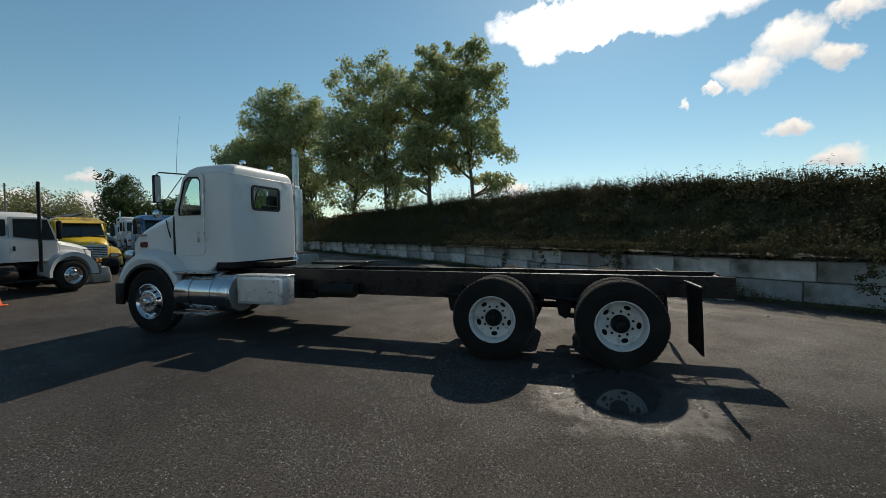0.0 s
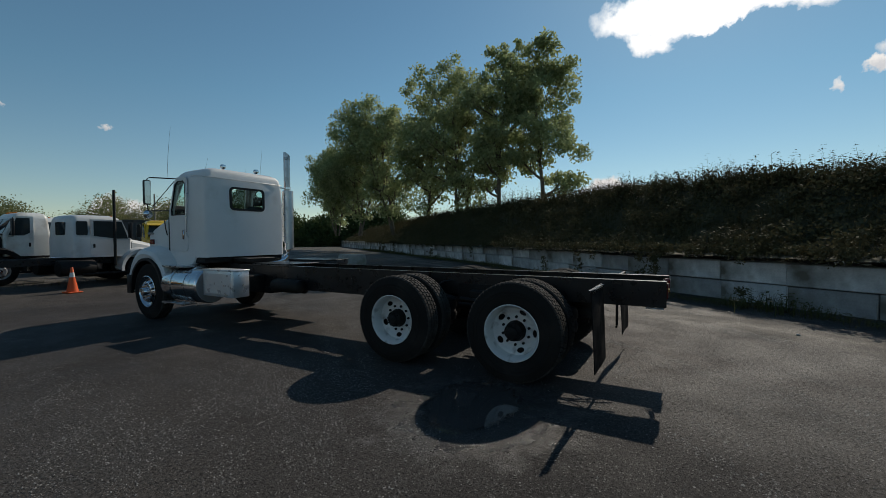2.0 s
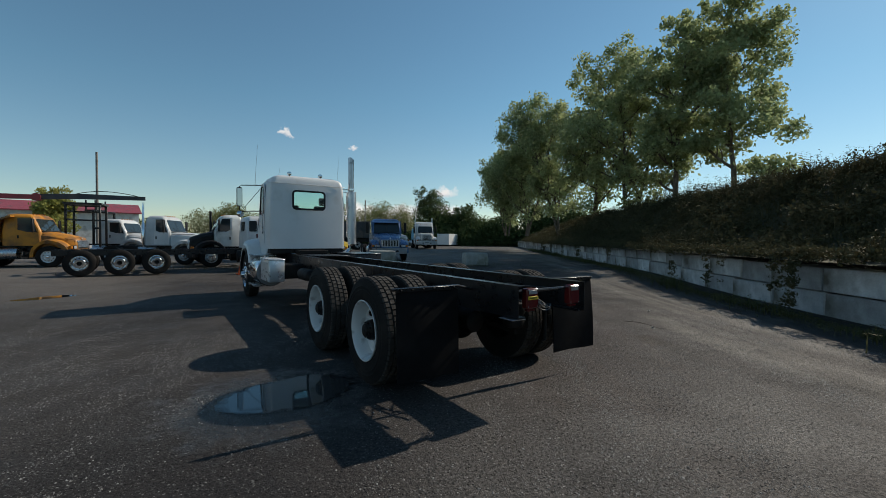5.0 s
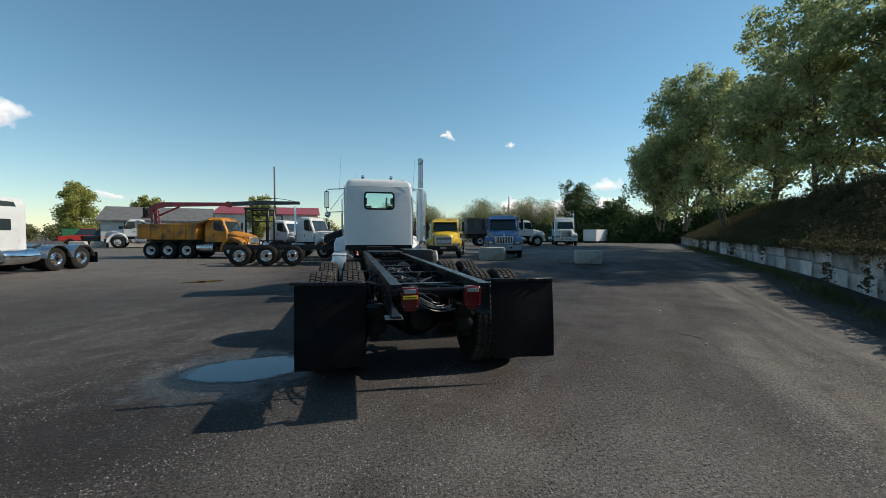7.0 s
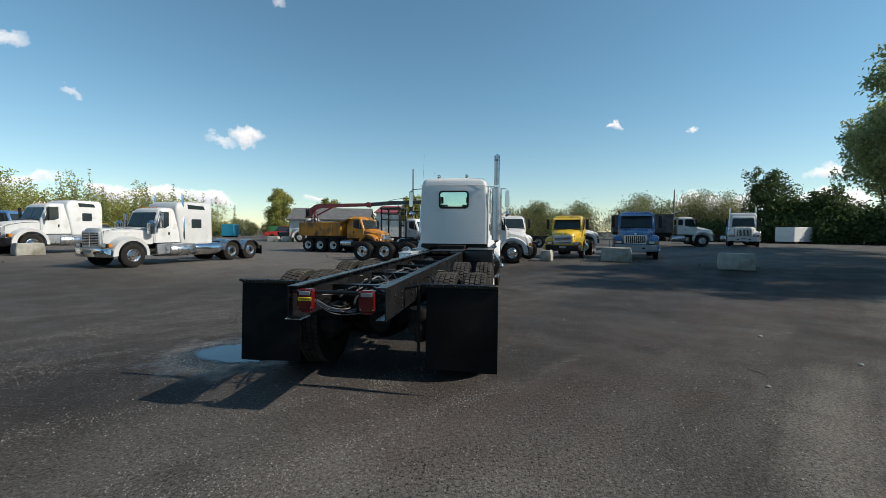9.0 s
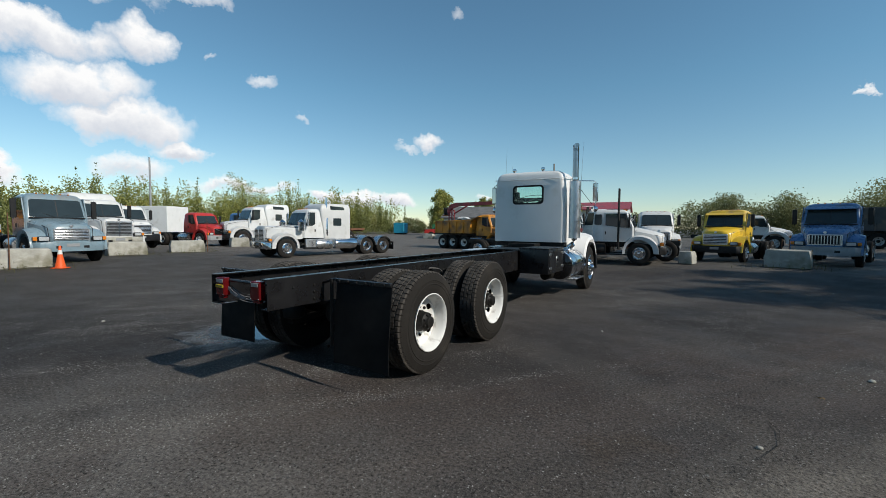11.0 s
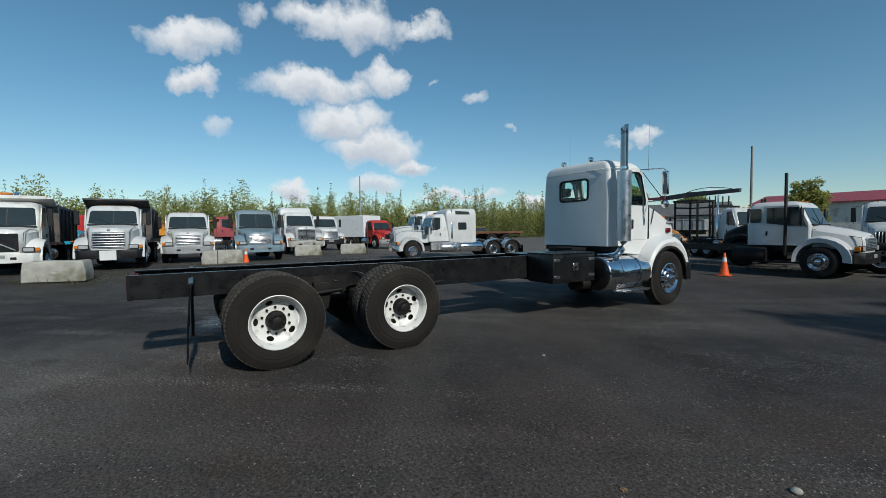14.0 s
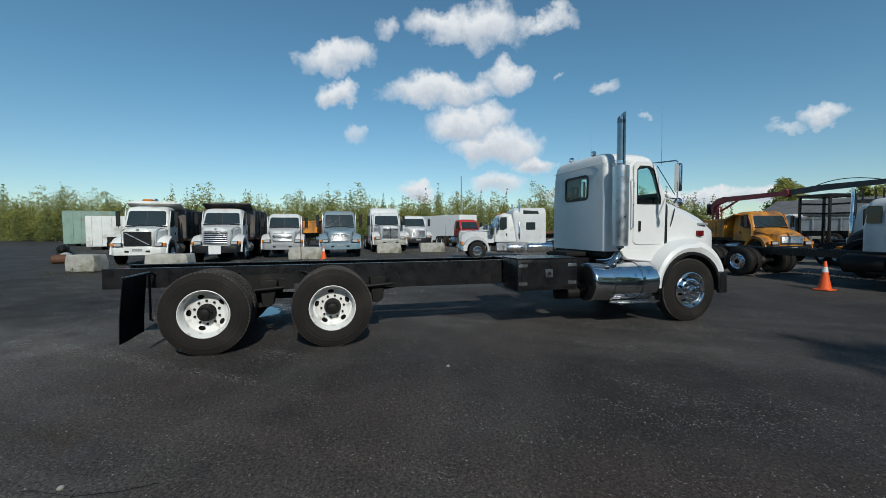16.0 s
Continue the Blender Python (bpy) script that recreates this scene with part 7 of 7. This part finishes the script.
container("white corrugated shipping container with rust streaks", facing(-33.0, -16.0, 1, 0.3), 2.4, 5.0, 2.6, M_WHITE_OLD)
container("white box trailer in the distance", facing(-70.0, -29.0, 0.4, -1), 9.0, 2.5, 3.2, M_WHITE, False, "trailer")
container("sage green tipping body standing on the yard", facing(-42.0, -21.5, 1, 0.3), 4.0, 2.4, 3.4, M_SAGE)
container("white trailer parked at the far end", facing(38.0, 56.0, -0.6, 1), 4.0, 2.2, 2.1, M_WHITE, False, "trailer")
container("red container behind the lorries", facing(-46.0, -15.5, 1, 0.2), 3.0, 2.4, 2.6, M_RED)
container("green skip beside the trees", facing(-36.0, 60.0, 1, 0.2), 3.0, 2.2, 1.9, M_GREEN)
container("turquoise box beside the trees", facing(-45.0, 60.0, 1, 0.2), 2.0, 2.0, 2.2, M_TEAL)


def pickup(at, m, label):
    p = thing("pickup", label, "car", at)
    part("body", prism(B(), [(0, 0.5), (0.05, 1.0), (1.2, 1.12), (3.0, 1.15), (5.2, 1.12), (5.25, 0.5)], "x", -0.95, 0.95, 0.05), m, p)
    part("cabin", loft(B(), [[Vector((x, y, 1.1)) for x, y in ((-0.9, 1.3), (0.9, 1.3), (0.9, 3.3), (-0.9, 3.3))], [Vector((x, y, 1.78)) for x, y in ((-0.72, 1.85), (0.72, 1.85), (0.72, 3.15), (-0.72, 3.15))]]), M_DARKGLASS, p, "dark glazed cabin")
    part("roof", box(B(), -0.74, 0.74, 1.8, 3.2, 1.76, 1.84, 0.03), m, p)
    for s in (-1, 1):
        for y in (1.0, 4.2):
            w = part("wheel", lathe(B(), [(-0.12, 0.2), (-0.11, 0.36), (0.1, 0.38), (0.12, 0.22)], (s * 0.85, y, 0.38), "x", 18), M_TYRE, p)
        part("tail_lamp", box(B(), *sorted((s * 0.8, s * 0.96)), -0.02, 0.1, 0.8, 1.05, 0.01), M_LENS_RED, p)
    return p


pickup(facing(-26.0, 43.5, 0.3, 1.0), M_FRAME, "black pickup parked by the office")
pickup(facing(-31.0, 47.5, 1.0, 0.5), M_RED, "red car parked by the trees")
pickup(facing(-42.0, 31.0, 0.3, 1.0), M_YELLOW, "yellow loader-coloured vehicle in the distance")
container("white box trailer behind the red lorry", facing(-38.5, 14.0, 0.45, -1), 7.0, 2.5, 3.0, M_WHITE, False, "trailer")

# scrap and a conveyor at the far side
conveyor = thing("conveyor", "black inclined belt conveyor standing in the distance", "conveyor", facing(-40.0, -18.6, 0.35, 1))
part("belt_frame", tube(B(), [(0, -2.2, 2.2), (0, 2.4, 0.5)], 0.16, 6), M_UNDER, conveyor, "black belt frame")
for y, z in ((-1.6, 1.9), (1.6, 0.8)):
    part("leg", tube(B(), [(0.3, y, 0.0), (0.1, y, z)], 0.06, 6), M_UNDER, conveyor)
    part("leg", tube(B(), [(-0.3, y, 0.0), (-0.1, y, z)], 0.06, 6), M_UNDER, conveyor)
scrap = thing("engine_scrap", "rusty and black engine parts lying in a heap", "scrap", on_ground(-15.5, -10.2, 20))
for k, (x, y, z, r, m) in enumerate(((-0.5, 0.0, 0.26, 0.26, M_UNDER), (0.05, 0.1, 0.24, 0.24, M_GREY), (0.5, -0.05, 0.2, 0.2, M_RUST), (0.0, 0.0, 0.62, 0.2, M_UNDER))):
    part("drum", lathe(B(), [(-0.3, r * 0.7), (-0.26, r), (0.2, r), (0.26, r * 0.6), (0.34, r * 0.3)], (x, y, z), "x" if k % 2 else "y", 18), m, scrap, "cylindrical machine part")

# ---------------------------------------------------------------- trees
def leaf_mesh(name, centres, radii, count, size, seed, material, flat=0.8, ragged=0.35):
    """Small bent leaves gathered in clumps round the given centres, with gaps between."""
    rng = np.random.default_rng(seed)
    c, r = np.array(centres, float), np.array(radii, float)
    pick = rng.choice(len(c), count, p=(r ** 2) / (r ** 2).sum())
    d = rng.normal(size=(count, 3))
    d /= np.linalg.norm(d, axis=1)[:, None]
    dist = r[pick] * (rng.random(count) ** 0.45) * (1 + ragged * rng.normal(size=count) * 0.4)
    p = c[pick] + d * dist[:, None] * np.array([1, 1, flat])
    u = rng.normal(size=(count, 3))
    u /= np.linalg.norm(u, axis=1)[:, None]
    w = np.cross(u, rng.normal(size=(count, 3)))
    w /= np.linalg.norm(w, axis=1)[:, None] + 1e-9
    s = size * rng.uniform(0.55, 1.35, count)[:, None]
    verts = np.stack([p - u * s, p + w * s * 0.55, p + u * s, p - w * s * 0.55], 1).reshape(-1, 3)
    me = bpy.data.meshes.new(name)
    me.vertices.add(4 * count)
    me.vertices.foreach_set("co", verts.ravel())
    me.loops.add(4 * count)
    me.loops.foreach_set("vertex_index", np.arange(4 * count))
    me.polygons.add(count)
    me.polygons.foreach_set("loop_start", np.arange(0, 4 * count, 4))
    me.update(calc_edges=True)
    me.materials.append(material)
    return me


def limb(bm, a, d, length, r, rnd, tips, depth, bend=0.25):
    pts, p, d = [Vector(a)], Vector(a), Vector(d).normalized()
    for _ in range(5):
        d = (d + Vector((rnd.uniform(-bend, bend), rnd.uniform(-bend, bend), rnd.uniform(-0.05, 0.2)))).normalized()
        p = p + d * length / 5
        pts.append(p.copy())
    tube(bm, pts, r, 7 if depth > 1 else 5, r * 0.45)
    tips.append((pts[-1], length))
    if depth > 0:
        for k in range(3 if depth > 1 else 2):
            q = pts[2 + k % 3]
            side = Vector((rnd.uniform(-1, 1), rnd.uniform(-1, 1), rnd.uniform(0.3, 0.9)))
            limb(bm, q, (d * 0.6 + side * 0.8), length * rnd.uniform(0.45, 0.65), r * 0.5, rnd, tips, depth - 1, bend)


def poplar(x, y, base, h, spread, seed, leaves, label, material=M_LEAF, trunks=1, size=0.11, start=0.25):
    rnd = random.Random(seed)
    t = thing("tree", label, "tree", pose(x, y, base), "trees behind the bank")
    tips = []
    bm = B()
    for k in range(trunks):
        a = Vector((rnd.uniform(-0.3, 0.3) * k, rnd.uniform(-0.3, 0.3) * k, -0.3))
        d = Vector((rnd.uniform(-0.14, 0.14) + (0.25 * (k - (trunks - 1) / 2)), rnd.uniform(-0.12, 0.12), 1.0))
        pts, p, d = [a], a.copy(), d.normalized()
        r = 0.0145 * h / (1 + 0.25 * (trunks - 1))
        for i in range(9):
            d = (d + Vector((rnd.uniform(-0.09, 0.09), rnd.uniform(-0.09, 0.09), 0.12))).normalized()
            p = p + d * h * 0.92 / 9
            pts.append(p.copy())
        tube(bm, pts, r, 9, r * 0.18)
        for i in range(2, 10):
            tips.append((pts[i], h * 0.16))
            for _ in range(2):
                az = rnd.uniform(0, 6.283)
                frac = i / 9
                if frac < start:
                    continue
                ln = spread * (1.15 - 0.75 * abs(frac - 0.5)) * rnd.uniform(0.55, 1.0)
                limb(bm, pts[i], (math.cos(az), math.sin(az), rnd.uniform(0.35, 0.9)), ln, r * (1.1 - frac) * 0.55 + 0.015, rnd, tips, 1)
    part("trunk", bm, M_BARK, t, "grey-brown trunk and limbs")
    tips = [(p, l) for p, l in tips if p.z > start * h]
    centres = [tuple(p + Vector([rnd.uniform(-0.4, 0.4) for _ in range(3)])) for p, l in tips]
    radii = [max(0.55, min(1.5, 0.45 * l)) * rnd.uniform(0.6, 1.25) for p, l in tips]
    for k in range(int(8 + h * 1.2)):
        f = rnd.uniform(start + 0.05, 0.97)
        rr = spread * 0.85 * math.sqrt(max(0.05, 1 - ((f - 0.52) / 0.55) ** 2)) * math.sqrt(rnd.random())
        a = rnd.uniform(0, 6.283)
        centres.append((rr * math.cos(a), rr * math.sin(a), f * h))
        radii.append(rnd.uniform(0.4, 1.0))
    part("crown", leaf_mesh("crown", centres, radii, leaves, size, seed, material), None, t, "ragged green crown with gaps")
    return t


row = [(28.0, 8.0, 14.3, 3.5, 1), (28.6, 12.3, 15.7, 3.5, 1), (29.6, 16.6, 15.0, 3.6, 2), (30.6, 21.2, 14.2, 3.7, 2), (31.6, 26.0, 13.6, 3.9, 2), (32.6, 31.4, 11.8, 4.0, 3), (33.6, 36.4, 9.4, 3.6, 3)]
for i, (x, y, h, spread, k) in enumerate(row):
    poplar(x, y, 2.2, h, spread, 20 + i, 17000 if i < 4 else 21000, "tall poplar with grey-green leaves behind the bank" if i < 3 else "dense poplar of the lower end of the tree row", M_LEAF, k, 0.15, 0.22 if i < 2 else 0.1)


def bush_row(name, label, pts, radius, height, count, seed, material, size=0.3, kind="stuff", category="trees", pointed=False):
    """A far belt of trees: crowns of clumps on short stems, in one mesh."""
    rnd = random.Random(seed)
    centres, radii = [], []
    for x, y, s in pts:
        h = height * s * rnd.uniform(0.75, 1.15)
        levels = 18 if pointed else 9
        for k in range(levels):
            f = k / (levels - 1)
            rr = radius * s * ((1.0 - 0.92 * f) if pointed else math.sqrt(max(0.12, 1 - (f - 0.35) ** 2 / 0.45))) * rnd.uniform(0.8, 1.1)
            a = rnd.uniform(0, 6.283)
            centres.append((x + math.cos(a) * rr * (0.1 if pointed else 0.45), y + math.sin(a) * rr * (0.1 if pointed else 0.45), 0.25 + h * (0.12 + 0.8 * f)))
            radii.append(max(0.22, rr * 0.8))
    me = leaf_mesh(name, centres, radii, count, size, seed, material, 0.9, 0.35 if not pointed else 0.1)
    return tagged(new(name, me), label, category, kind=kind)


rnd = random.Random(77)
bush_row("tree_belt", "dense low wood of yellowing young trees behind the rows", [(-76 + rnd.uniform(-4, 4) + 0.18 * (0.6 * k - 16), -52 + 0.6 * k, rnd.uniform(0.8, 1.05)) for k in range(200)], 2.2, 6.4, 110000, 15, M_LEAF_FAR, 0.14)
bush_row("tree_belt", "mixed belt of young trees turning yellow behind the yard", [(-72 + rnd.uniform(-6, 6) + 0.18 * (0.9 * k - 16), -50 + 0.9 * k, rnd.uniform(0.7, 1.1)) for k in range(130)], 2.4, 8.2, 130000, 5, M_LEAF_FAR, 0.14)
bush_row("conifer_belt", "dark pointed conifers among the far trees", [(-68 + rnd.uniform(-5, 5) + 0.18 * (1.15 * k - 16), -46 + 1.15 * k + rnd.uniform(-1, 1), rnd.uniform(0.7, 1.15)) for k in range(96)], 1.6, 7.6, 100000, 6, M_LEAF_PINE, 0.12, pointed=True)
bush_row("tree_belt", "pale willows behind the far lorries", [(rnd.uniform(2, 40), 74 + rnd.uniform(-4, 6), rnd.uniform(0.8, 1.25)) for _ in range(26)], 3.4, 6.3, 120000, 8, M_WILLOW, 0.13)
bush_row("tree_belt", "low green trees behind the office", [(-60 + 1.9 * k, 78 + rnd.uniform(-4, 4), rnd.uniform(0.5, 0.95)) for k in range(32)], 2.8, 5.2, 40000, 14, M_WILLOW, 0.18)
bush_row("dark_wood", "dark tall trees at the end of the wall", [(38 + 1.2 * k + rnd.uniform(-1, 1), 62 - 1.0 * k + rnd.uniform(-2, 2), 0.75 + 0.4 * rnd.random()) for k in range(18)], 3.0, 7.2, 45000, 9, M_LEAF_DARK, 0.23)
bush_row("hedge", "low dark hedge below the far trees", [(24 + 1.1 * k, 68 - 0.75 * k, 1.0) for k in range(28)], 2.0, 2.9, 24000, 10, M_LEAF_DARK, 0.2)

# shrubs and weed clumps on the bank
rnd = random.Random(41)
centres, radii = [], []
for k in range(2600):
    s = rnd.uniform(-13, 32) if rnd.random() < 0.7 else rnd.uniform(32, 66)
    o = rnd.uniform(0.0, 4.8)
    p = wall_at(s, o)
    r = rnd.uniform(0.14, 0.36) * (1.0 + 0.8 * max(0, noise.noise(Vector((s * 0.5, o * 0.6, 7.0)))))
    centres.append((p.x, p.y, bank_z(s, o) + r * 0.35))
    radii.append(r)
for k in range(640):
    s, o = rnd.uniform(-13, 50), rnd.uniform(0.2, 4.4) if k < 420 else rnd.uniform(3.2, 5.4)
    p = wall_at(s, o)
    r = rnd.uniform(0.25, 0.6)
    for j in range(3):
        centres.append((p.x + rnd.uniform(-r, r), p.y + rnd.uniform(-r, r), bank_z(s, o) + r * rnd.uniform(0.1, 0.9)))
        radii.append(r * rnd.uniform(0.5, 0.9))
me = leaf_mesh("shrubs", centres, radii, 230000, 0.048, 43, M_WEED, 0.8)
tagged(new("shrubs", me), "tangle of dark olive shrubs and goldenrod covering the bank", "shrubs", kind="stuff")
centres, radii = [], []
for k in range(900):
    s, o = rnd.uniform(-13, 46), rnd.uniform(-0.62, 0.15)
    p = wall_at(s, o)
    drape = noise.noise(Vector((s * 0.8, 3.0, 8.0))) + 0.4 * noise.noise(Vector((s * 2.9, 1.0, 8.0)))
    centres.append((p.x, p.y, 1.2 + rnd.uniform(0.0, 0.1)))
    radii.append(rnd.uniform(0.1, 0.24))
    if o < -0.3 and drape > 0.2:
        q = wall_at(s, -0.68)
        for j in range(3):
            centres.append((q.x, q.y, 1.15 - rnd.random() * min(1.0, 0.25 + 2.2 * drape)))
            radii.append(rnd.uniform(0.07, 0.16))
me = leaf_mesh("overhang", centres, radii, 52000, 0.036, 44, M_WEED, 0.8)
tagged(new("overhang", me), "weeds hanging over the top of the block wall", "weeds", kind="stuff")

for i, (x, y, h) in enumerate(((-36.5, 61, 7.2), (-12.5, 56, 5.4), (38.0, 62.0, 9.2), (-30, 66, 6.0))):
    poplar(x, y, 0.2, h, h * 0.36, 60 + i, 10000, "lone broad-leaved tree in the distance" if i != 2 else "broad dark tree at the end of the yard", M_LEAF_FAR if i != 2 else M_LEAF_DARK, 2, 0.15, 0.16)

def row_place(rng):
    k = rng.integers(0, 9)
    x, y = ((-10.6, -4.1), (-10.4, -6.8), (-14.2, 0.3), (-18.2, 4.9), (-18.5, 7.9), (6.4, 15.6), (9.7, 12.1), (-1.5, 15.3), (-11.2, -1.9))[k]
    w = 2.5 if k == 7 else 0.7
    x, y = x + rng.normal(0, w), y + rng.normal(0, 0.35 if k == 7 else w)
    return x, y, ground_z(x, y), 0.5 + 0.7 * rng.random()


blades(1500, row_place, 8, M_GRASS, "grass_tufts", "thin dry grass tufts round the concrete blocks", "grass", (0.06, 0.22), 0.006, 0.8, 1)

# loose stones on the asphalt
rng = np.random.default_rng(31)
def value_noise(x, y, seed):
    """Smooth noise from -1 to 1 for arrays of places."""
    table = np.random.default_rng(seed).uniform(-1, 1, (64, 64))
    i, j = np.floor(x).astype(int), np.floor(y).astype(int)
    u, v = x - i, y - j
    u, v = u * u * (3 - 2 * u), v * v * (3 - 2 * v)
    a, b, c, d = (table[(i + p) % 64, (j + q) % 64] for p, q in ((0, 0), (1, 0), (0, 1), (1, 1)))
    return (a * (1 - u) + b * u) * (1 - v) + (c * (1 - u) + d * u) * v


COUNT = 130000
px, py = rng.uniform(-9, 9.5, COUNT * 12), rng.uniform(-8, 9, COUNT * 12)
pu, pv = px * W_OUT.x + py * W_OUT.y, px * W_DIR.x + py * W_DIR.y
heap = value_noise(pu * 2.1, pv * 0.33, 3) + 0.6 * value_noise(pu * 5.0, pv * 1.3, 4) + 0.4 * value_noise(px * 0.6, py * 0.6, 5)
near = np.exp(-((px / 6.5) ** 2 + ((py + 0.5) / 5.0) ** 2))
keep = (heap > 0.42 + 0.22 * rng.normal(size=px.size)) | (rng.random(px.size) < 0.05)
keep &= rng.random(px.size) < 0.25 + 0.75 * near
px, py = px[keep][:COUNT], py[keep][:COUNT]
n = len(px)
size = (0.0026 + 0.0062 * rng.random(n) ** 3)[:, None, None]
turn = rng.uniform(0, 6.283, n)
shape = np.array([(1, 0, 0), (0, 1, 0), (-1, 0, 0), (0, -1, 0), (0.1, 0, 0.9)])[None] * size * rng.uniform(0.6, 1.3, (n, 5, 3))
lift = 0.22 * np.clip((np.hypot(px, py - 2.0) - 8.5) / 6.0, 0, 1) ** 2 * (3 - 2 * np.clip((np.hypot(px, py - 2.0) - 8.5) / 6.0, 0, 1)) + 0.001
ca, sa = np.cos(turn)[:, None], np.sin(turn)[:, None]
sv = np.stack([px[:, None] + shape[..., 0] * ca - shape[..., 1] * sa, py[:, None] + shape[..., 0] * sa + shape[..., 1] * ca, lift[:, None] + shape[..., 2]], 2).reshape(-1, 3)
sf = (np.arange(n)[:, None, None] * 5 + np.array([(0, 1, 4), (1, 2, 4), (2, 3, 4), (3, 0, 4)])[None]).reshape(-1, 3)
me = bpy.data.meshes.new("chippings")
me.vertices.add(len(sv))
me.vertices.foreach_set("co", sv.ravel())
me.loops.add(3 * len(sf))
me.loops.foreach_set("vertex_index", sf.ravel())
me.polygons.add(len(sf))
me.polygons.foreach_set("loop_start", np.arange(0, 3 * len(sf), 3))
me.update(calc_edges=True)


def stone_material():
    m = bpy.data.materials.new("stone_chippings")
    m.use_nodes = True
    n, l = m.node_tree.nodes, m.node_tree.links
    g, r = n.new("ShaderNodeNewGeometry"), n.new("ShaderNodeValToRGB")
    r.color_ramp.elements[0].color, r.color_ramp.elements[1].color = (0.04, 0.04, 0.04, 1), (0.32, 0.31, 0.29, 1)
    l.new(g.outputs["Random Per Island"], r.inputs[0])
    l.new(r.outputs[0], n["Principled BSDF"].inputs["Base Color"])
    n["Principled BSDF"].inputs["Roughness"].default_value = 0.85
    return m


me.materials.append(stone_material())
tagged(new("chippings", me), "loose grey stone chippings scattered on the asphalt", "gravel", kind="stuff")

# a fallen leaf, a bent twig and a few larger stones
bm = B()
for i in range(5):
    a = 2 * math.pi * i / 5
    c, d = math.cos(a), math.sin(a)
    bm.faces.new([bm.verts.new(p) for p in ((0, 0, 0.012), (0.02 * c - 0.016 * d, 0.02 * d + 0.016 * c, 0.018), ((0.03 + 0.006 * (i % 3)) * c, (0.03 + 0.006 * (i % 3)) * d, 0.004), (0.02 * c + 0.016 * d, 0.02 * d - 0.016 * c, 0.014))])
single("fallen_leaf", bm, mat("dry_leaf", (0.2, 0.13, 0.06), 0.8, var=0.3), "dry yellow-brown leaf lying on the asphalt", "leaf", on_ground(4.65, 1.35, 20, 0.8))
single("twig", tube(B(), [(0, 0, 0.008), (0.06, -0.2, 0.02), (0.03, -0.45, 0.012), (-0.1, -0.72, 0.01), (-0.12, -0.8, 0.008)], 0.0022, 5, 0.0012), M_UNDER, "thin dark twig lying on the asphalt", "twig", on_ground(4.15, 0.5))
for i, (x, y, r) in enumerate(((4.05, -0.08, 0.022), (5.2, 2.2, 0.03), (-4.6, -0.9, 0.025), (3.1, -3.2, 0.028), (2.4, 2.9, 0.02), (5.6, 0.9, 0.026))):
    rnd = random.Random(90 + i)
    bm = B()
    bmesh.ops.create_icosphere(bm, subdivisions=2, radius=r)
    for v in bm.verts:
        v.co = Vector((v.co.x * rnd.uniform(0.85, 1.2), v.co.y * rnd.uniform(0.8, 1.1), v.co.z * 0.65))
    single("stone", bm, M_CONCRETE, "loose grey stone lying on the asphalt", "stone", pose(x, y, ground_z(x, y) + r * 0.35, 0, 0, 40 * i), "loose stones")
